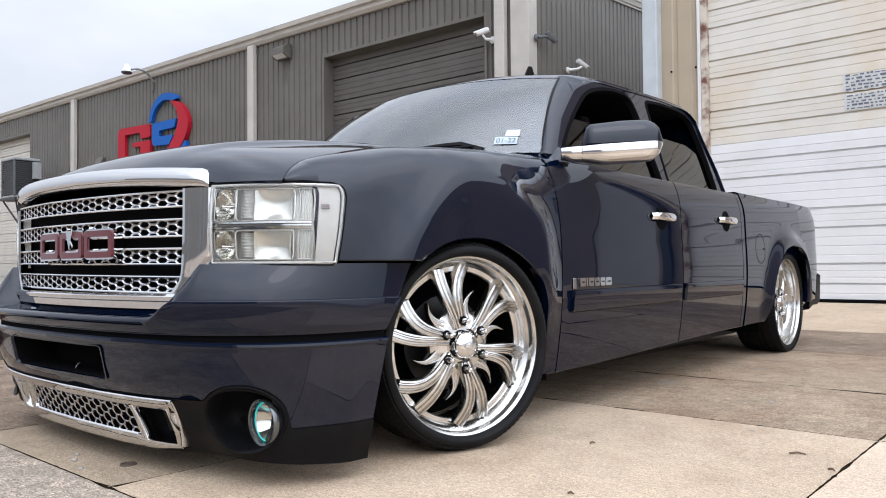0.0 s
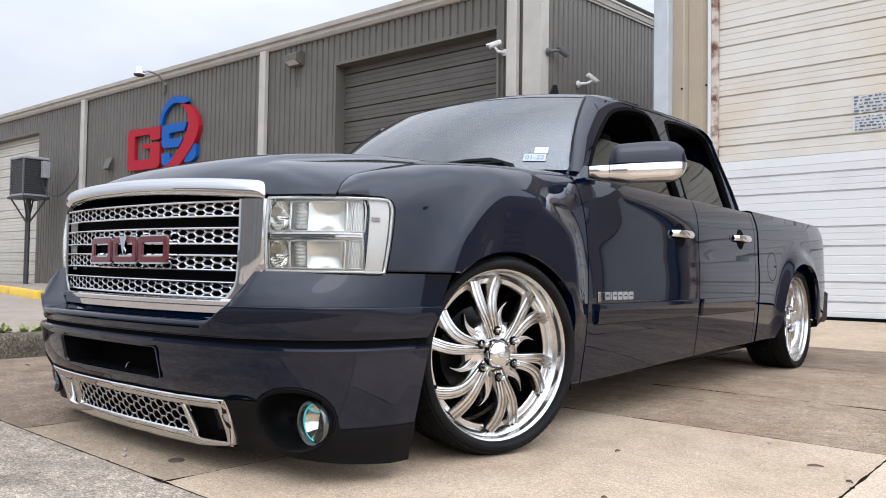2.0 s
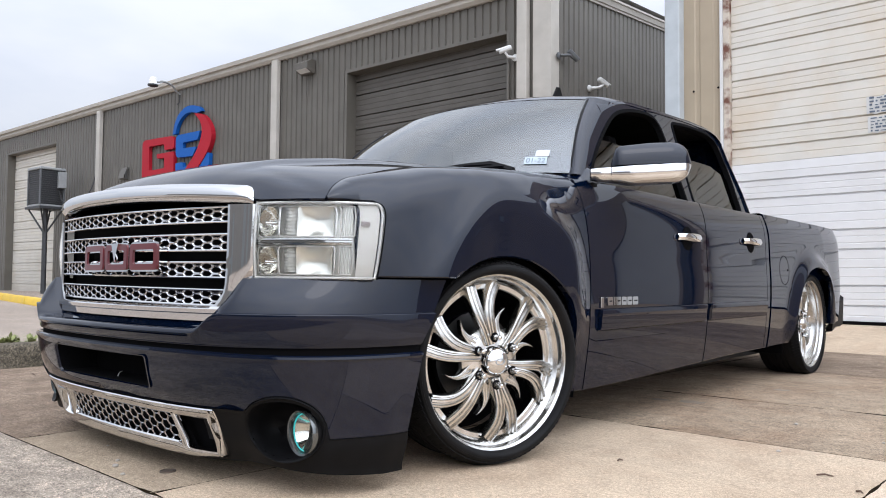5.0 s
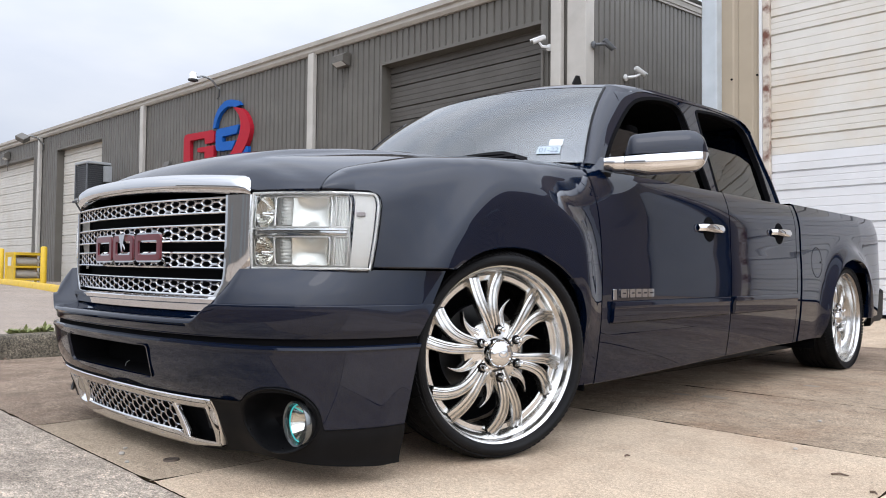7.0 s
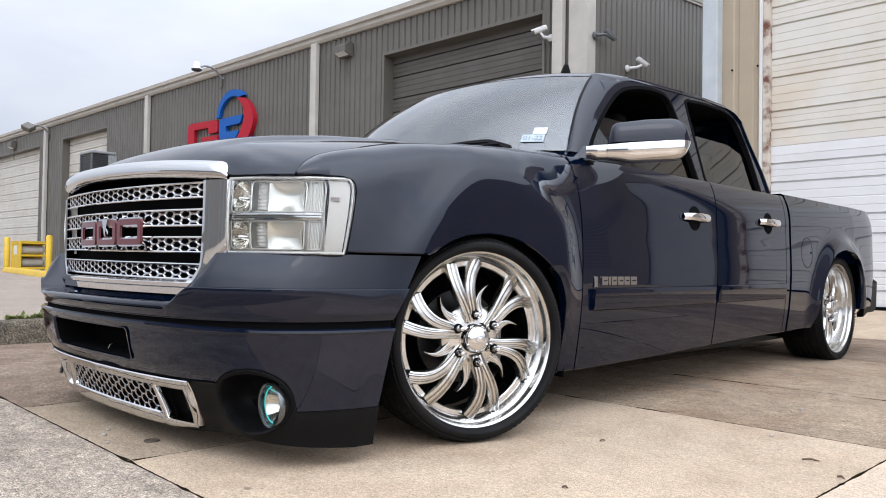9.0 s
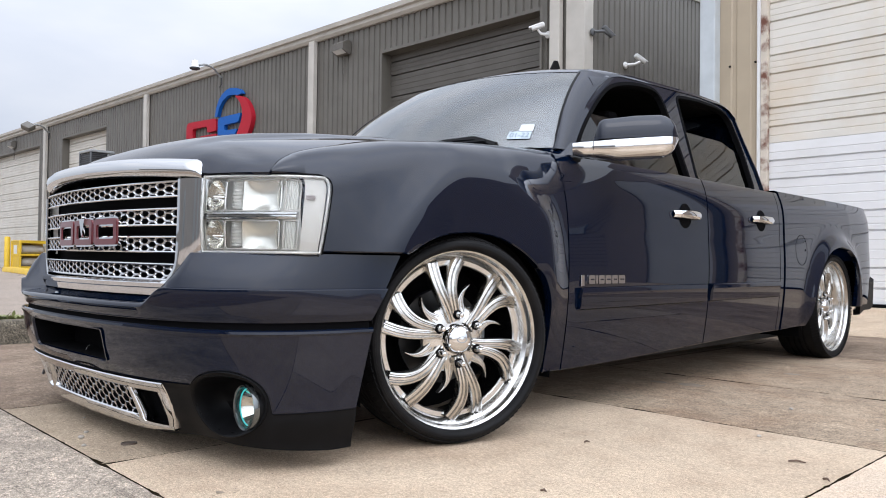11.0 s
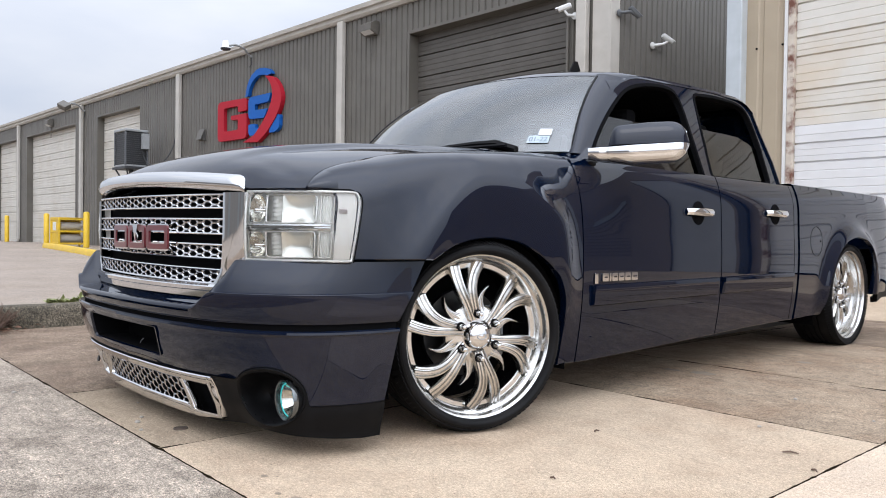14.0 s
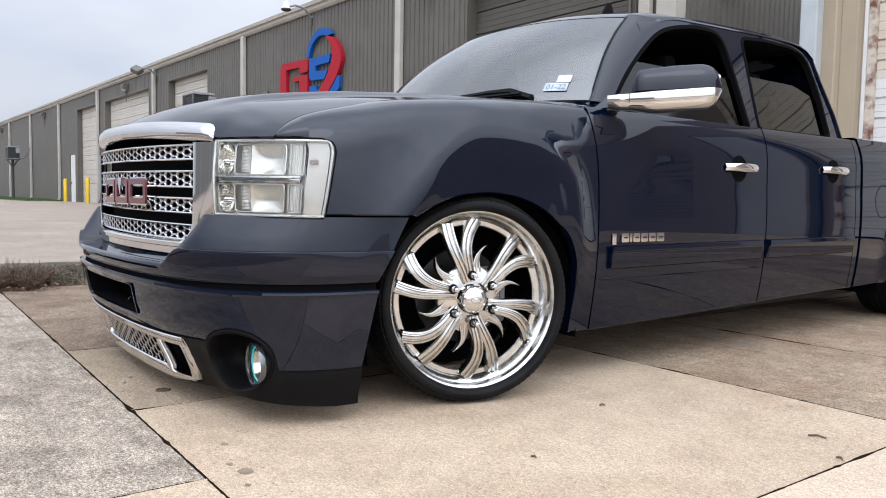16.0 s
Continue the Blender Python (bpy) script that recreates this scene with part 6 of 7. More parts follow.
# ---- doors: mouldings, handles, badges ----
for sx in (1, -1):
    side_parts = (door_f, door_r) if sx > 0 else (door_fr, door_rr)
    for dr, y0, y1 in ((side_parts[0], 0.665, 1.745), (side_parts[1], 1.805, 2.665)):
        rows = []
        for y in [y0, y0 + 0.004] + list(np.linspace(y0 + 0.03, y1 - 0.03, 16)) + [y1 - 0.004, y1]:
            e = 0.2 if y in (y0, y1) else 1.0
            rise = 0.010 * (y - 0.665) / 2
            rows.append([(sx * (body_x(y, z) + o * e), y, z + rise) for o, z in ((0.0, 0.424), (0.012, 0.430), (0.016, 0.445), (0.016, 0.485), (0.019, 0.489), (0.0195, 0.510), (0.018, 0.5135), (0.0, 0.516))])
        part("moulding", grid(rows), PAINT, dr, "body-coloured door moulding", smooth=30)
    for dr, y0, y1, z in ((side_parts[0], 1.435, 1.685, 0.853), (side_parts[1], 2.315, 2.575, 0.872)):
        rows = []
        for y in np.linspace(y0, y1, 18):
            k = (y - y0) / (y1 - y0)
            lift = 0.034 * math.sin(math.pi * min(1, max(0, k))) ** 0.35
            h = 0.021 * (0.8 + 0.2 * math.sin(math.pi * k))
            bx = body_x(y, z)
            rows.append([(sx * (bx + lift + o), y, z + q * h) for o, q in ((-0.008, -1.0), (0.004, -0.9), (0.010, -0.3), (0.010, 0.3), (0.004, 0.9), (-0.008, 1.0))])
        part("handle", grid(rows, closed_v=True), CHROME, dr, "chrome door handle", smooth=40)
        # no recess is cut; a near-black disc on the skin paints its shade
        cy = (y0 + y1) / 2 - 0.01
        bm = bmesh.new()
        rws = []
        for r in (1.0, 0.86, 0.6, 0.0):
            rws.append([(sx * (body_x(cy + 0.062 * r * math.cos(a), z - 0.004 + 0.060 * r * math.sin(a)) + 0.0015), cy + 0.062 * r * math.cos(a), z - 0.004 + 0.060 * r * math.sin(a)) for a in np.linspace(0, 2 * math.pi, 24, endpoint=False)])
        part("handle_cup_shade", grid(rws, closed_v=True), SHADOW, dr, "near-black disc painting the shade of the handle recess", smooth=40)
    # badge: plain chrome bars
    for y, wd in ((0.730, 0.044), (0.780, 0.014), (0.800, 0.042), (0.848, 0.044), (0.898, 0.044), (0.948, 0.050)):
        o = body_x(y, 0.548) + 0.002
        loop = rounded([(y, 0.530), (y, 0.565), (y + wd, 0.565), (y + wd, 0.530)], 0.005, 2)
        hole = [] if wd < 0.03 else [rounded([(y + 0.012, 0.545), (y + 0.012, 0.5505), (y + wd - 0.006, 0.5505), (y + wd - 0.006, 0.545)], 0.002, 2)]
        part("badge_bar", plate(loop, hole, lambda u, v: (sx * (o + 0.004), u, v), 0.005, (sx, 0, 0)), CHROME, side_parts[0], "chrome badge bar")
    part("badge_plate", box(*sorted((sx * (body_x(0.69, 0.54) + 0.001), sx * (body_x(0.69, 0.54) + 0.006))), 0.676, 0.700, 0.520, 0.565, 0.002), CHROME, side_parts[0], "small chrome badge plate")

# fuel filler flap
loop = [(3.03 + 0.095 * math.cos(a), 0.715 + 0.095 * math.sin(a)) for a in np.linspace(0, 2 * math.pi, 40, endpoint=False)]
inn = [(3.03 + 0.091 * math.cos(a), 0.715 + 0.091 * math.sin(a)) for a in np.linspace(0, 2 * math.pi, 40, endpoint=False)]
flap = part("fuel_flap", plate(loop, [inn], lambda u, v: (body_x(u, v) + 0.0012, u, v)), TRIM_BLACK, bed_l, "seam of the fuel flap")
part("flap_lock", lathe([(0.0, 0.007), (0.0025, 0.006), (0.0028, 0.0)], 12), TRIM_BLACK, flap, "small dark lock", m=pose(body_x(3.095, 0.716) + 0.001, 3.095, 0.716))

# ---- mirrors ----
for sx in (1, -1):
    mir = new("door_mirror")
    mir.parent = truck
    mir["label"] = "door mirror with painted cap and chrome lower half"
    mir.scale.x = sx
    A0, A1 = Vector((1.012, 0.763, 1.113)), Vector((1.270, 0.975, 1.124))
    ahead = Vector((0.55, -0.84, 0)).normalized()

    def mirror_rows(a0, a1, up, low, out=0.0, t0=0.0):
        rows = []
        for t in np.linspace(t0, 1, 20):
            k = max(0.02, 1 - max(0, (t - 0.72) / 0.28) ** 2.6) ** 0.5 * max(0.05, min(1, 0.88 + 0.25 * t)) if t0 == 0 else 1
            k0 = max(0.03, 1 - max(0, (0.11 - t) / 0.11) ** 2.4) ** 0.5 if t0 == 0 else 1
            p = A0.lerp(A1, t)
            row = []
            for a in np.linspace(a0, a1, 15):
                ca, sa = math.cos(a), math.sin(a)
                e = (abs(ca) ** 2.6 + abs(sa) ** 2.6) ** (-1 / 2.6)
                h = up if sa >= 0 else low
                row.append(tuple(p + ahead * (0.062 + out) * k * k0 * e * ca + Vector((0, 0, 1)) * (h + out) * (k * k0 if sa >= 0 else k) * e * sa))
            rows.append(row)
        return rows
    part("cap", thicken(grid(mirror_rows(0, math.pi, 0.096, 0.06)), 0.004), PAINT, mir, "navy painted mirror cap", smooth=50)
    rows = []
    B0 = Vector((0.945, 0.708, 1.100))
    for t in np.linspace(0, 1, 26):
        p = B0.lerp(A1, t)
        k = max(0.02, 1 - max(0, (t - 0.80) / 0.20) ** 2.6) ** 0.5
        dep = (0.045 + 0.020 * ease(t, 0.15, 0.45)) * k * (0.75 + 0.25 * ease(t, 0.0, 0.10))
        low = (0.056 + 0.020 * ease(t, 0.1, 0.45)) * k * (0.80 + 0.20 * ease(t, 0.0, 0.10))
        row = []
        for a in np.linspace(-math.pi, 0, 15):
            ca, sa = math.cos(a), math.sin(a)
            e = (abs(ca) ** 2.8 + abs(sa) ** 2.8) ** (-1 / 2.8)
            row.append(tuple(p + ahead * (dep * e * ca - 0.17 * low * e * sa * max(0.0, ca)) + Vector((0, 0, 1)) * low * e * sa))
        rows.append(row + [tuple(p - ahead * dep * 0.2), ])
    part("lower_shell", grid(rows, closed_v=True), CHROME, mir, "chrome lower mirror shell and arm", smooth=50)
    part("seam", tube([rows[i][j] for i, j in ((5, 14), (5, 12), (5, 10), (6, 9), (9, 9), (10, 8), (11, 7))], 0.0018, 5), TRIM_BLACK, mir, "dark seam in the chrome shell")
    bm = box(0.885, 0.950, 0.705, 0.83, 1.005, 1.058, 0.025)
    part("foot", bm, TRIM_BLACK, mir, "black mirror foot", smooth=40)
    face = [tuple(A0.lerp(A1, t) - ahead * 0.05 + Vector((0, 0, h))) for t, h in ((0.1, -0.045), (0.95, -0.045), (0.98, 0.06), (0.8, 0.09), (0.2, 0.085), (0.08, 0.05))]
    bm = bmesh.new()
    bm.faces.new([bm.verts.new(p) for p in face])
    part("mirror_glass", bm, CHROME, mir, "mirror glass")

# ---- small things on the cab ----
fin = part("antenna_base", lathe([(0, 0.0), (0.0, 0.05), (0.012, 0.045), (0.02, 0.02), (0.021, 0.0)], 20, "z"), BLACK, truck, "black roof antenna", smooth=40, m=pose(0.36, 1.345, 1.592) @ Matrix.Diagonal((0.7, 1.5, 1, 1)))
bm = grid([[(o, y, z) for y, z in ((-0.03, 0.01), (0.004, 0.088), (0.022, 0.091), (0.050, 0.012))] for o in (-0.006, 0.006)])
for o in (-0.006, 0.006):
    bm.faces.new([bm.verts.new((o, y, z)) for y, z in ((-0.03, 0.01), (0.004, 0.088), (0.022, 0.091), (0.050, 0.012))])
part("antenna_fin", bm, BLACK, fin)
for x0, x1 in ((0.62, 0.05), (-0.05, -0.62)):
    w = part("wiper", tube([(x0, 0.60 if x0 > 0.3 else 0.55, 1.115), (x0 - 0.10, 0.575, 1.148), (x0 - 0.22, 0.555, 1.152), (x1, 0.50, 1.140)], [0.018, 0.018, 0.013, 0.008], 6), BLACK, truck, "black wiper arm", smooth=40)
    part("blade", tube([(x0 - 0.02, 0.555, 1.132), (x1 - 0.05, 0.49, 1.140)], 0.008, 6), TRIM_BLACK, w)


def shield_point(u, t):
    k = (u + 1) / 2 * (NW - 1)
    a = min(int(k), NW - 2)
    fr = k - a
    A = Vector(base_edge[a]).lerp(Vector(base_edge[a + 1]), fr)
    B = Vector(front_edge[a]).lerp(Vector(front_edge[a + 1]), fr)
    return A.lerp(B, t) + Vector((0, -0.25, 0.45)).normalized() * (0.035 * math.sin(math.pi * t) + 0.0045)


def sheet_on_shield(u0, u1, t0, t1):
    return grid([[tuple(shield_point(u, t)) for t in np.linspace(t0, t1, 4)] for u in np.linspace(u0, u1, 6)])


stick = part("sticker", sheet_on_shield(0.775, 0.885, 0.075, 0.145), STICKER_BLUE, windshield, "pale blue inspection sticker reading 01-22")
part("sticker", sheet_on_shield(0.822, 0.890, 0.150, 0.215), PAPER, windshield, "small white sticker")
o, ux, uy = shield_point(0.785, 0.085), shield_point(0.877, 0.085), shield_point(0.785, 0.140)
txt = bpy.data.curves.new("date", "FONT")
txt.body, txt.size = "01-22", 1.0
tob = bpy.data.objects.new("date", txt)
scene.collection.objects.link(tob)
bpy.context.view_layer.update()
tme = bpy.data.meshes.new_from_object(tob.evaluated_get(bpy.context.evaluated_depsgraph_get()))
bpy.data.objects.remove(tob)
xs = [v.co.x for v in tme.vertices]
yss = [v.co.y for v in tme.vertices]
nrm = (ux - o).cross(uy - o).normalized()
if nrm.y > 0:
    nrm = -nrm
for v in tme.vertices:
    a, b = (v.co.x - min(xs)) / (max(xs) - min(xs)), (v.co.y - min(yss)) / (max(yss) - min(yss))
    v.co = o + (ux - o) * a + (uy - o) * (b * 0.8) + nrm * 0.003
tme.materials.clear()
tme.materials.append(INK)
tx = new("date_print", tme)
tx.parent = stick

# ---- wheels ----
R_TYRE, R_LIP = 0.352, 0.300


def blade(points, width, height, bm):
    """A grooved spoke: points (angle in degrees, radius, depth), with widths and heights along it."""
    rows = []
    P = [Vector((d, r * math.cos(radians(a)), r * math.sin(radians(a)))) for a, r, d in points]
    n = len(P)
    for i, p in enumerate(P):
        t = (P[min(i + 1, n - 1)] - P[max(i - 1, 0)]).normalized()
        side = t.cross(Vector((1, 0, 0))).normalized()
        w, h = width[i], height[i]
        sec = [(-1, -1.0), (-1, 0.25), (-0.84, 0.85), (-0.60, 0.95), (-0.44, 0.35), (-0.30, 0.40), (-0.16, 0.95), (0.16, 0.95), (0.30, 0.40), (0.44, 0.35), (0.60, 0.95), (0.84, 0.85), (1, 0.25), (1, -1.0)]
        rows.append([tuple(p + side * (w / 2 * q) + Vector((1, 0, 0)) * (h * e if e > 0 else 0.022 * e)) for q, e in sec])
    return grid(rows, bm=bm)


def make_wheel(dish, label, bulge=1.0):
    w = new("wheel")
    w["label"] = label
    tyre_prof = [(-0.245, R_LIP - 0.012), (-0.262, R_LIP + 0.006), (-0.268, R_LIP + 0.026), (-0.258, R_TYRE - 0.012), (-0.240, R_TYRE - 0.003), (-0.20, R_TYRE - 0.001)]
    for g in (-0.185, -0.150, -0.115, -0.080):
        tyre_prof += [(g - 0.006, R_TYRE), (g - 0.005, R_TYRE - 0.007), (g + 0.003, R_TYRE - 0.007), (g + 0.004, R_TYRE)]
    tyre_prof += [(-0.030, R_TYRE - 0.001), (-0.006, R_TYRE - 0.004), (0.012, R_TYRE - 0.011), (0.022, R_TYRE - 0.019), (0.0245, R_TYRE - 0.0195), (0.029, R_TYRE - 0.027), (0.0285, R_TYRE - 0.0275), (0.031, R_TYRE - 0.034), (0.029, R_LIP + 0.011), (0.018, R_LIP + 0.004), (0.002, R_LIP - 0.001), (-0.006, R_LIP - 0.006)]
    tyre_prof = [(a * bulge if a > 0 else a, r) for a, r in tyre_prof]
    tyre = part("tyre", lathe(tyre_prof, 72), RUBBER, w, "black low-profile tyre", smooth=45)
    blk = None
    for k in range(192):
        a = 2 * math.pi * (k // 2) / 96
        m = Matrix.Rotation(a, 4, "X") @ (pose(-0.006, 0, R_TYRE - 0.0080, 0, 19, 16) if k % 2 else pose(-0.222, 0, R_TYRE - 0.0060, 0, -9, -16))
        if blk is None:
            blk = part("tread_block", box(-0.024, 0.024, -0.0082, 0.0082, -0.005, 0.0045), RUBBER, tyre, m=m)
        else:
            nb = new("tread_block", blk.data)
            nb.parent, nb.matrix_basis = tyre, m
    rim = part("rim", lathe([(-0.25, R_LIP - 0.012), (-0.22, R_LIP - 0.03), (-dish - 0.05, R_LIP - 0.036), (-dish - 0.022, R_LIP - 0.046), (-dish - 0.004, R_LIP - 0.051), (-dish + 0.001, R_LIP - 0.047), (-dish + 0.002, R_LIP - 0.032), (-dish + 0.008, R_LIP - 0.027), (-0.030, R_LIP - 0.021), (-0.022, R_LIP - 0.012), (-0.006, R_LIP - 0.010), (0.002, R_LIP - 0.007), (0.006, R_LIP), (0.003, R_LIP + 0.006), (-0.01, R_LIP + 0.006)], 96), ALLOY, w, "polished deep-lip rim", smooth=40)
    for k in range(6):
        th = 60 * k + 39
        r0, r1 = 0.060, R_LIP - 0.0275
        rr = np.linspace(r0, r1, 16)
        arms = []
        for outer, nm in ((True, "spoke"), (False, "spoke")):
            pts = []
            for r in rr:
                q = (r - r0) / (r1 - r0)
                ang = th + (7 + 3.5 * q + 4.5 * math.sin(math.pi * q) if outer else -7 - 6 * q + 9.5 * math.sin(math.pi * q))
                pts.append((ang, r, -dish + 0.010 + 0.014 * math.sin(math.pi * q) + (0.016 if dish < 0.1 else 0.0) * (1 - q)))
            wd = [0.031 + 0.014 * ease(i / 15, 0.0, 0.9) for i in range(16)]
            arms.append(pts)
            part(nm, blade(pts, wd, [0.011] * 16, bmesh.new()), ALLOY, rim, "curved grooved alloy spoke", smooth=40)
        # web that joins the two arms near the hub
        web = []
        for (a0, r, d0), (a1, _, d1) in list(zip(*arms))[:8]:
            web.append([(d0 - 0.004, r * math.cos(radians(a0 + (a1 - a0) * t)), r * math.sin(radians(a0 + (a1 - a0) * t))) for t in (0, 0.25, 0.5, 0.75, 1)])
        part("web", thicken(grid(web), 0.012, (1, 0, 0)), ALLOY, rim, smooth=40)
        # hook between the arms
        pts, wd = [], []
        for q in np.linspace(0, 1, 8):
            r = 0.092 + 0.100 * q
            pts.append((th + 38 + 6 * math.sin(math.pi * q) - 5 * q, r, -dish + 0.012))
            wd.append(max(0.0012, 0.042 * (1 - q) ** 1.1))
        part("hook", blade(pts, wd, [0.006 * (1 - 0.8 * q) for q in np.linspace(0, 1, 8)], bmesh.new()), ALLOY, rim, "pointed alloy hook", smooth=40)
        a = radians(th - 6)
        m = pose(-dish + 0.036, 0.082 * math.cos(a), 0.082 * math.sin(a))
        # near-black ring paints the shade of the nut's recess
        part("nut_seat_shade", lathe([(0.002, 0.0165), (0.006, 0.0165), (0.007, 0.011)], 18), SHADOW, rim, m=m)
        part("lug_nut", lathe([(0.0, 0.0105), (0.030, 0.0100), (0.036, 0.007), (0.038, 0.0)], 12), CHROME, rim, "chrome lug nut", smooth=40, m=m)
    va = radians(235)
    part("valve_stem", lathe([(0.0, 0.004), (0.022, 0.004), (0.024, 0.0)], 8), CHROME, rim, m=pose(-dish - 0.002, 0.256 * math.cos(va), 0.256 * math.sin(va)))
    part("hub", lathe([(-dish - 0.02, 0.115), (-dish + 0.004, 0.118), (-dish + 0.014, 0.108), (-dish + 0.020, 0.08), (-dish + 0.022, 0.05)], 48), ALLOY, rim, "machined hub", smooth=40)
    cap = part("centre_cap", lathe([(-dish + 0.016, 0.052), (-dish + 0.045, 0.050), (-dish + 0.060, 0.040), (-dish + 0.066, 0.024), (-dish + 0.068, 0.0005)], 40), CHROME, rim, "domed chrome centre cap", smooth=50)
    part("cap_oval", lathe([(0.0, 0.020), (0.002, 0.019), (0.002, 0.016), (0.0, 0.015)], 28), GREY_METAL, cap, "plain oval on the cap", m=pose(-dish + 0.0665, 0, 0) @ Matrix.Diagonal((1, 1, 0.55, 1)))
    part("brake_disc", lathe([(-dish - 0.09, 0.04), (-dish - 0.085, 0.165), (-dish - 0.11, 0.165), (-dish - 0.11, 0.04)], 40), STEEL, w, "steel brake disc", smooth=40)
    part("brake_caliper", box(-dish - 0.14, -dish - 0.055, 0.06, 0.17, -0.10, 0.10, 0.015), GREY_METAL, w)
    # near-black disc paints the shade deep inside the rim
    part("barrel_shade", lathe([(-0.24, R_LIP - 0.034), (-0.24, 0.02)], 32), SHADOW, w)
    return w


front_wheel = make_wheel(0.055, "polished alloy wheel with curved spokes, turned slightly")
rear_wheel = make_wheel(0.092, "deep-dish polished alloy wheel with curved spokes", 0.4)
for ob, m in ((front_wheel, pose(1.0, 0.0, R_TYRE - 0.002, 0, 0, -16)), (rear_wheel, pose(0.988, 3.640, R_TYRE - 0.002))):
    ob.parent = truck
    ob.matrix_basis = m
for ob, m in ((front_wheel, pose(-0.985, 0.0, R_TYRE - 0.002, 0, 0, 164)), (rear_wheel, pose(-0.988, 3.640, R_TYRE - 0.002, 0, 0, 180))):
    cp = copy_thing(ob, m)
    cp.parent = truck


# ---- kerb, weeds and yard things ----
def kerb_piece(y0, y1):
    rows = []
    for y in np.linspace(y0, y1, max(4, int((y1 - y0) / 0.05))):
        w = 0.012 * noise.noise(Vector((y * 3, 0, 1))) + 0.008 * noise.noise(Vector((y * 9, 2, 1)))
        top = 0.160 + 0.006 * noise.noise(Vector((y * 4, 5, 1)))
        xk = -3.12 - 0.18 * (y + 0.8) * 0.3
        rows.append([(xk + w * 0.5, y, -0.03), (xk - 0.01 + w, y, 0.05), (xk - 0.02 + w, y, top - 0.03), (xk - 0.045 + w, y, top - 0.006), (xk - 0.08, y, top), (xk - 0.24, y, top - 0.004), (xk - 0.25, y, 0.0)])
    return grid(rows)


kerb = thing("kerb", "mossy weathered concrete kerb beside the driveway", "kerb", kind="structure")
for y0, y1 in ((-9.0, -2.4), (-2.39, 0.62), (0.63, 3.6), (3.61, 6.9)):
    part("kerb_stone", kerb_piece(y0, y1), KERB, kerb, smooth=40)


def weed(x, y, z, n, h, mat, dry=False):
    w = thing("weed", "dry twiggy weed behind the kerb" if dry else "small green weed growing behind the kerb", "plant", group="weeds behind the kerb", m=pose(x, y, z))
    rnd = random.Random(int(1000 * x + 77 * y))
    stems, leaves = bmesh.new(), bmesh.new()
    for i in range(n):
        a, tilt = rnd.uniform(0, 6.28), rnd.uniform(0.2, 1.1)
        L = h * rnd.uniform(0.5, 1.0)
        tip = Vector((math.cos(a) * math.sin(tilt), math.sin(a) * math.sin(tilt), math.cos(tilt))) * L
        mid = tip * 0.5 + Vector((0, 0, 0.12 * L))
        tube([(0, 0, 0), tuple(mid), tuple(tip)], [0.002, 0.0016, 0.0008], 4, stems)
        for k in range(5 if not dry else 3):
            t = rnd.uniform(0.25, 1.0)
            base = mid * (2 * t) if t < 0.5 else mid.lerp(tip, 2 * t - 1)
            d = Vector((rnd.uniform(-1, 1), rnd.uniform(-1, 1), rnd.uniform(-0.2, 0.8))).normalized() * (rnd.uniform(0.03, 0.07) if not dry else rnd.uniform(0.006, 0.015))
            s = d.cross(Vector((0, 0, 1))).normalized() * d.length * 0.32
            vs = [leaves.verts.new(base + q) for q in (Vector((0, 0, 0)), d * 0.5 + s, d, d * 0.5 - s)]
            leaves.faces.new(vs)
    part("stalk", stems, TWIG if dry else LEAF, w)
    part("foliage", leaves, mat, w)


for i, (x, y, h, dry) in enumerate(((-3.12, -0.86, 0.24, True), (-3.02, -0.74, 0.22, True), (-3.16, -0.66, 0.17, True), (-2.98, -0.98, 0.20, True), (-3.0, -0.88, 0.18, True), (-2.92, -0.80, 0.15, True), (-3.2, -1.05, 0.2, True), (-3.44, -0.28, 0.08, False), (-3.38, -0.16, 0.08, False), (-3.41, -0.09, 0.09, False), (-3.40, -0.22, 0.07, False), (-3.45, -0.02, 0.10, False), (-3.43, 0.07, 0.08, False),
                                    (-3.5, 0.2, 0.08, False), (-3.48, -1.3, 0.1, False), (-3.5, -1.55, 0.12, True))):
    weed(x, y, 0.11 if x < -3.3 else 0.0, 120 if dry else 12, h, TWIG if dry else LEAF, dry)

# dead leaves caught against the kerb
rnd = random.Random(8)
bm = bmesh.new()
for i in range(150):
    x, y = -3.02 + rnd.gauss(0, 0.10), -0.86 + rnd.gauss(0, 0.16)
    a, tilt, L = rnd.uniform(0, 6.28), rnd.uniform(-0.6, 0.6), rnd.uniform(0.014, 0.030)
    d, s = Vector((math.cos(a), math.sin(a), 0)) * L, Vector((-math.sin(a), math.cos(a), tilt)) * (L * 0.42)
    c0 = Vector((x, y, 0.016 + rnd.uniform(0, 0.012)))
    up = Vector((0, 0, 0.006))
    ends = [bm.verts.new(c0 + q) for q in (-d, s * 1.0 + up, d, -s + up)]
    core = bm.verts.new(c0)
    for k in range(4):
        bm.faces.new((ends[k], ends[(k + 1) % 4], core))
tagged(part("leaf_litter", bm, DEAD_LEAF), "reddish brown dead leaves heaped against the kerb", "dead leaves", kind="stuff")

# grass strip along the far wall
rnd = random.Random(5)
bm = bmesh.new()
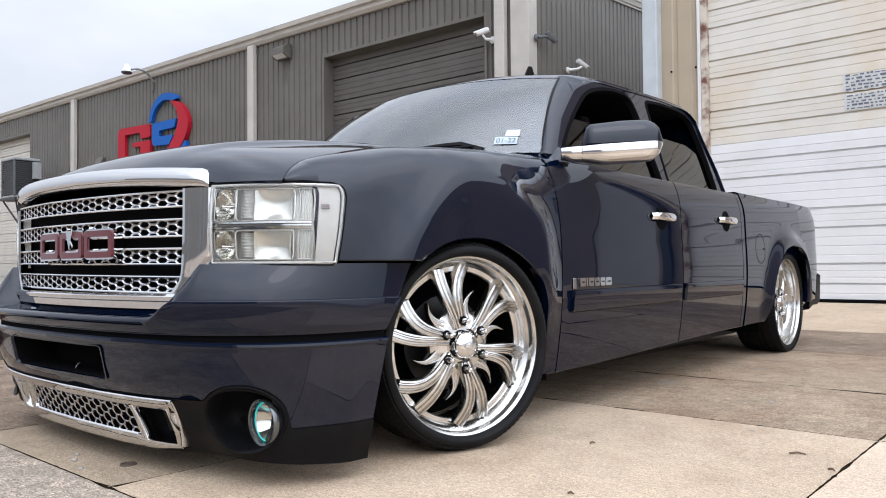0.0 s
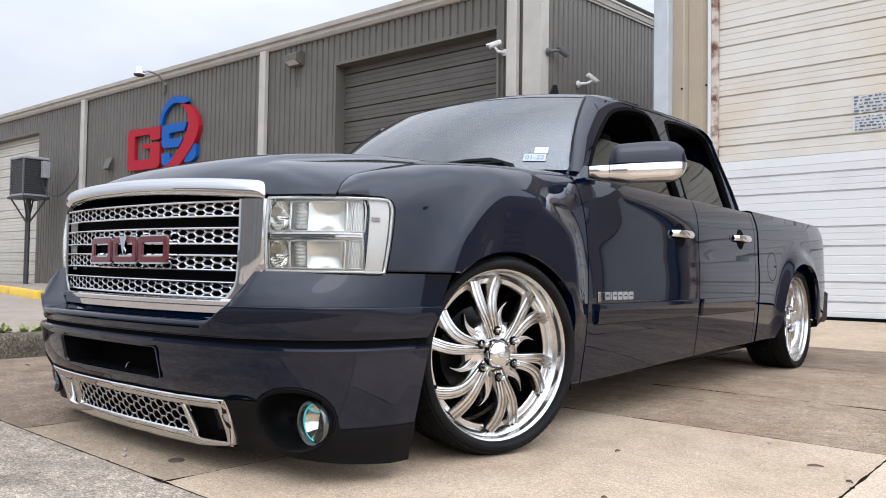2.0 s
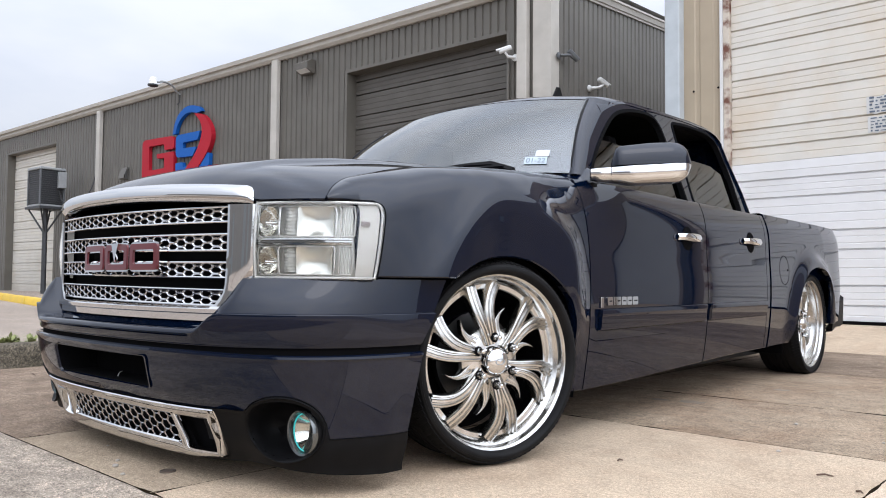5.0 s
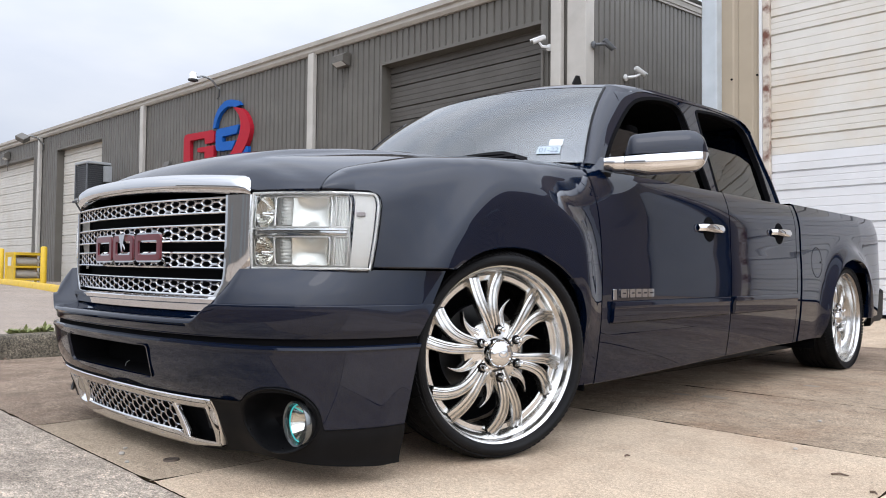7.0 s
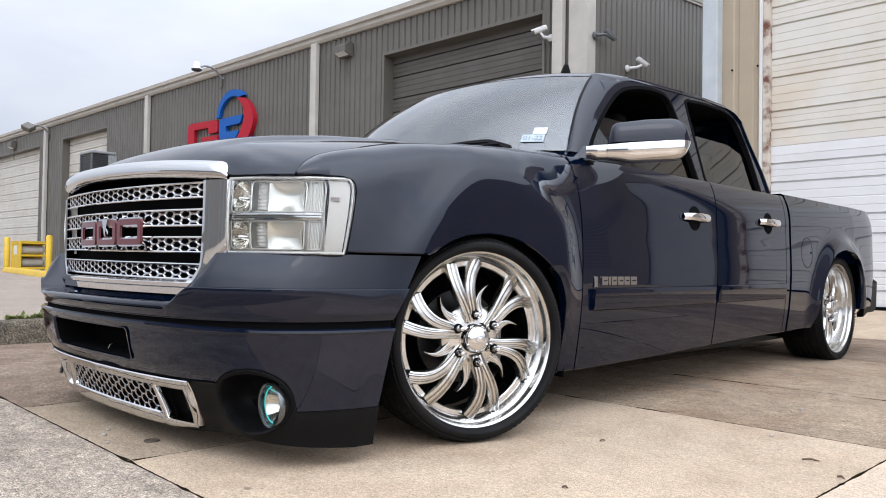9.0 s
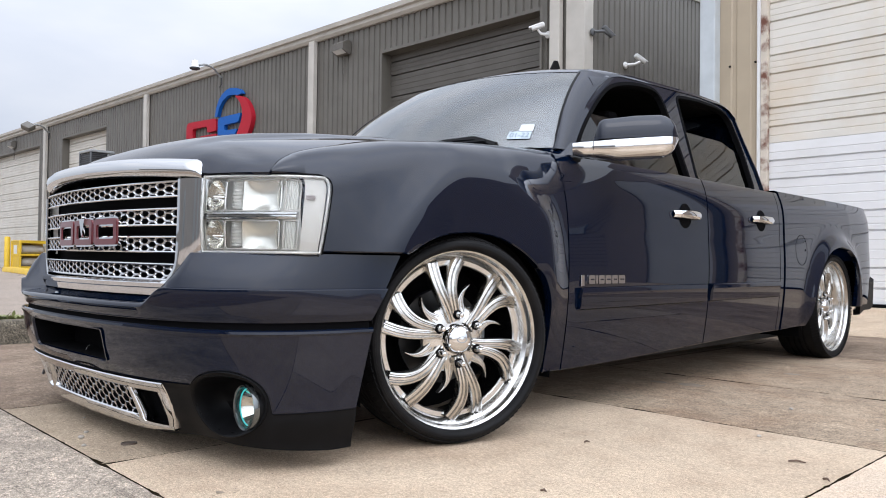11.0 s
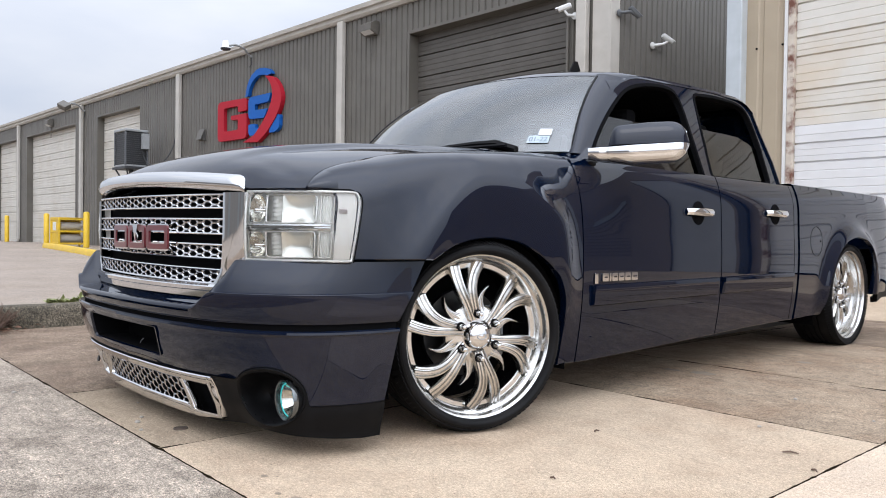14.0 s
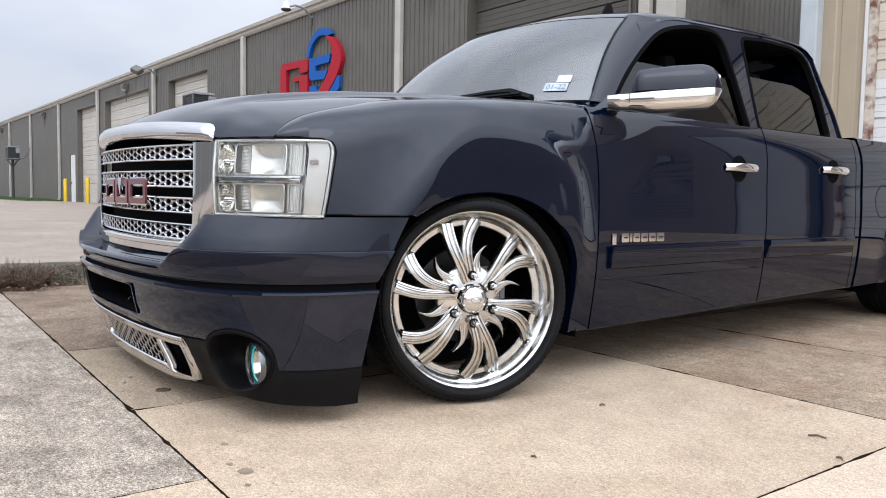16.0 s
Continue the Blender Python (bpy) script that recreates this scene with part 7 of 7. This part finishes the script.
for i in range(2600):
    s, o = rnd.uniform(29.6, 62), rnd.uniform(0.15, 1.9)
    p = WB @ Vector((-s, -o, 0))
    z = ground_height(p.x, p.y)
    a, L = rnd.uniform(0, 3.14), rnd.uniform(0.05, 0.16)
    d = Vector((math.cos(a), math.sin(a), 0)) * 0.03
    lean = Vector((rnd.uniform(-0.04, 0.04), rnd.uniform(-0.04, 0.04), L))
    bm.faces.new([bm.verts.new(Vector((p.x, p.y, z)) + q) for q in (-d, d, lean)])
tagged(part("grass", bm, GRASS), "strip of short green grass along the warehouse wall", "grass", kind="stuff")
bm = grid([[tuple(WB @ Vector((-s, -o, 0)))[:2] + (ground_height(*(WB @ Vector((-s, -o, 0)))[:2]) + 0.012,) for o in (0.05, 0.7, 1.4, 2.0 + 0.2 * math.sin(s))] for s in np.linspace(29.4, 62, 30)])
tagged(part("turf", bm, GRASS), "green turf strip along the warehouse wall", "turf", kind="structure")

# yellow kerb and gas-cylinder cage by the warehouse doors
ykerb = thing("yellow_kerb", "yellow painted concrete kerb along the yard", "kerb")
for k in range(6):
    s0, s1 = 12.3 - 1.84 * k, 12.3 - 1.84 * k - 1.81
    ends = [WB @ Vector((-q, -(2.43 + 0.168 * (12.3 - q)), 0)) for q in (s0, s1)]
    along = (ends[1] - ends[0]).normalized()
    across_k = along.cross(Vector((0, 0, 1)))
    rows = []
    for t in np.linspace(0, 1, 14):
        p = ends[0].lerp(ends[1], t)
        z, wob = ground_height(p.x, p.y), 0.006 * noise.noise(Vector((p.x * 3, p.y * 3, 2)))
        rows.append([tuple(p + across_k * o + Vector((0, 0, z + h + (wob if h > 0.05 else -0.01)))) for o, h in ((-0.10, 0.0), (-0.085, 0.095), (-0.06, 0.125), (0.06, 0.125), (0.085, 0.095), (0.10, 0.0))])
    bm = grid(rows)
    for row in (rows[0], rows[-1]):
        bm.faces.new([bm.verts.new(p) for p in row])
    part("kerb_stone", bm, YELLOW, ykerb, smooth=40)
CG = WB @ pose(-13.7, -1.33, 0.0)
cz = ground_height(*CG.translation[:2])
cage = thing("gas_cage", "yellow steel cage holding gas cylinders", "storage cage", m=CG @ pose(0, 0, cz + 0.06))
W, D, H = 0.36, 0.42, 0.82
for x in (-W, W):
    for y in (-D, D):
        part("post", box(x - 0.03, x + 0.03, y - 0.03, y + 0.03, -0.06, H, 0.006), YELLOW, cage)
for z in (0.03, H * 0.5, H - 0.03):
    for y in (-D, D):
        part("rail", box(-W + 0.031, W - 0.031, y - 0.022, y + 0.022, z - 0.03, z + 0.03, 0.004), YELLOW, cage)
    for x in (-W, W):
        part("rail", box(x - 0.022, x + 0.022, -D + 0.031, D - 0.031, z - 0.03, z + 0.03, 0.004), YELLOW, cage)
part("shelf", box(-W + 0.025, W - 0.025, -D + 0.025, D - 0.025, H * 0.5 - 0.012, H * 0.5 + 0.012, 0.003), YELLOW, cage)
part("top_panel", box(-W - 0.03, W + 0.03, -D - 0.03, D + 0.03, H + 0.001, H + 0.025, 0.004), YELLOW, cage)
part("front_panel", box(-W + 0.031, W - 0.031, -D - 0.006, -D + 0.006, 0.061, H - 0.061), YELLOW, cage)
part("back_panel", box(-W - 0.006, -W + 0.006, -D + 0.031, D - 0.031, 0.061, H - 0.061), YELLOW, cage)
part("label_plate", box(-0.16, 0.12, -D - 0.020, -D - 0.008, 0.42, 0.70, 0.002), PAPER_NOTE, cage, "white warning plate with unreadable print")
for z in (0.20, 0.575):
    for x in (-0.17, 0.15):
        t = thing("gas_cylinder", "pale tan gas cylinder lying in the cage", "gas cylinder", group="gas cylinders in the cage", m=CG @ pose(x, 0, cz + 0.06 + z))
        part("body", lathe([(-0.36, 0.0), (-0.36, 0.10), (-0.33, 0.135), (0.22, 0.135), (0.28, 0.10), (0.30, 0.05), (0.36, 0.05), (0.36, 0.0)], 20, "y"), TRIM, t, smooth=40)

# small wedge light under the sign
t = thing("wall_light", "small grey wedge light on the siding", "light fixture", m=on_wall(7.40, 3.33, 0.02))
part("housing", grid([[(x, 0.0, 0.14), (x, -0.05, 0.15), (x, -0.16, -0.14), (x, 0.0, -0.16)] for x in (-0.14, 0.14)]), LAMP_BROWN, t)

# litter and marks on the paving
for x, y, r, ex in ((0.91, 1.80, 0.050, 1.3), (0.75, 1.76, 0.03, 1.6), (1.22, -0.87, 0.018, 1.3), (1.15, -0.885, 0.009, 1.2), (0.99, -0.84, 0.009, 1.5), (1.31, -0.90, 0.008, 1.3), (1.10, 2.62, 0.03, 1.5)):
    rn = random.Random(int(x * 100))
    loop = [(x + r * ex * math.cos(a) * (1 + 0.18 * rn.uniform(-1, 1)), y + r * math.sin(a) * (1 + 0.18 * rn.uniform(-1, 1))) for a in np.linspace(0, 2 * math.pi, 22, endpoint=False)]
    tagged(part("oil_stain", plate(loop, [], lambda u, v: (u, v, 0.0015)), STAIN), "small brown oil stain on the concrete", "stain", group="stains on the paving", kind="structure")
for x, y, L, a in ((1.885, 0.632, 0.05, 20), (2.02, 0.49, 0.025, -30), (1.30, 0.35, 0.02, 60), (1.55, -0.2, 0.018, 10), (-2.4, 0.1, 0.16, 30), (-2.6, -0.2, 0.12, -10)):
    tagged(part("twig", tube([(-L / 2, 0, 0.004), (0, 0.004, 0.007), (L / 2, 0, 0.004)], [0.003, 0.0035, 0.002], 5), TWIG, m=pose(x, y, 0, 0, 0, a)), "short dry twig lying on the concrete", "twig", group="twigs on the paving")
for x, y, r in ((0.06, -0.86, 0.008), (0.13, -0.90, 0.010), (0.25, -0.93, 0.008), (-0.2, -0.78, 0.005), (-0.72, -1.13, 0.010), (1.65, 0.9, 0.008), (1.52, 1.52, 0.009), (1.9, 1.35, 0.006)):
    st = bmesh.new()
    bmesh.ops.create_icosphere(st, subdivisions=2, radius=r)
    for v in st.verts:
        v.co *= 1 + 0.25 * noise.noise(v.co * 120 + Vector((x, y, 0)) * 9)
        v.co.z = v.co.z * 0.6 + r * 0.45
    tagged(part("pebble", st, STONE, m=pose(x, y, 0), smooth=60), "small pale pebble lying on the concrete", "pebble", group="pebbles on the paving")
plug = thing("floor_plug", "round rusty metal plug set in the concrete", "floor plug", m=pose(0.31, -0.81, 0))
part("rim", lathe([(0.0, 0.026), (0.004, 0.025), (0.005, 0.021), (0.002, 0.019)], 24, "z"), RUSTY, plug, smooth=40)
part("disc", lathe([(0.0025, 0.019), (0.003, 0.006), (0.004, 0.0)], 24, "z"), RUSTY, plug, smooth=40)

# metal building across the yard, unseen, added to shape reflections in chrome and paint
across = thing("yard_building", "long pale grey metal building with pale doors across the yard, unseen, added for reflections", "building", kind="structure", m=pose(0, -34, 0))
for x0, x1, z0, mat in ((-40, -14, 0.0, YARD_SIDING), (-14, -10, 3.6, YARD_SIDING), (-10, 4, 0.0, YARD_SIDING), (4, 8, 3.6, YARD_SIDING), (8, 12, 0.0, YARD_SIDING), (12, 15.5, 3.6, YARD_SIDING), (15.5, 24, 0.0, YARD_SIDING)):
    part("wall_panel", box(x0, x1, -0.2, 0.0, z0, 6.4), mat, across)
for x0, x1 in ((-14, -10), (4, 8), (12, 15.5)):
    part("roll_up_door", thicken(sectional(x0, x1, 0.0, 3.6, 0.628, TAN_LINES, 0.384, 0.055, 0.010), 0, shift=(0, -0.1, 0)), DOOR_GREY, across)
for x in (-39.9, 23.9):
    part("side_wall", box(x - 0.1, x + 0.1, -14, -0.21, 0.0, 6.4), YARD_SIDING, across)
part("back_wall", box(-40, 24, -14.2, -14.01, 0.0, 6.4), YARD_SIDING, across)
part("roof", box(-40.2, 24.2, -14.4, 0.2, 6.41, 6.6), ROOF_METAL, across, "pale metal roof")

# far tree line beyond the yard, seen in the chrome
rnd = random.Random(11)
bm = bmesh.new()
for i in range(90):
    x, y = -160 + i * 3.6 + rnd.uniform(-1, 1), -130 + rnd.uniform(-6, 6)
    hh = rnd.uniform(3.5, 8.5)
    tube([(x, y, -0.1), (x, y, hh * 0.6)], [0.25, 0.12], 5, bm)
    for k in range(70):
        a, b, q = rnd.uniform(0, 6.28), rnd.uniform(-1, 1), rnd.uniform(0.3, 1) ** 0.5
        c0 = Vector((x + 2.0 * q * math.cos(a) * math.sqrt(1 - b * b), y + 2.0 * q * math.sin(a) * math.sqrt(1 - b * b), hh * 0.62 + hh * 0.4 * q * b))
        d = [Vector((rnd.uniform(-1, 1), rnd.uniform(-1, 1), rnd.uniform(-1, 1))) * 0.7 for _ in range(3)]
        bm.faces.new([bm.verts.new(c0 + v) for v in d])
tagged(part("far_woods", bm, FAR_TREE), "distant dark green tree line across the yard", "woods", kind="stuff")


# ---- slabs of the pavement ----
for x0, x1, y0, y1, mat in (
        # rust slabs from y -9: unseen, their dark tone set for the bumper's reflections
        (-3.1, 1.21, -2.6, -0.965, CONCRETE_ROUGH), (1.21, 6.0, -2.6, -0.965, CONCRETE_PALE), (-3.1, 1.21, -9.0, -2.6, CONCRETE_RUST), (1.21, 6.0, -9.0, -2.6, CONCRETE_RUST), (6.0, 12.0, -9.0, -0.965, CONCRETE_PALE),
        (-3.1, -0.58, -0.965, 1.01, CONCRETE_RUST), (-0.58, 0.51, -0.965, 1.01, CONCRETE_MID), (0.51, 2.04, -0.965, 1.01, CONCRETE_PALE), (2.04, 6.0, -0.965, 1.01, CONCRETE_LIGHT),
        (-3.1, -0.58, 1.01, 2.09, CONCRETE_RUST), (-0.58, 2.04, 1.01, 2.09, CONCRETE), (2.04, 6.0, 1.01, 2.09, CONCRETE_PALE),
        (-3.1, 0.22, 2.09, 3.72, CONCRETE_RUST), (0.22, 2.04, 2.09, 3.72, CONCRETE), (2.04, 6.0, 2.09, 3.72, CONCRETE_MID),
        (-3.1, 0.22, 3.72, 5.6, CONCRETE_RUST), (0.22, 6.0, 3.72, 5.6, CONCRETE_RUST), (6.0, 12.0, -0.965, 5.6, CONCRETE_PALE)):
    slab(x0, x1, y0, y1, mat)
slab(-1.6, 12.0, 5.6, 7.2, CONCRETE_PALE, 0.0, 0.187, "pale concrete apron rising to the door")
slab(-3.1, -1.6, 5.6, 7.2, CONCRETE)
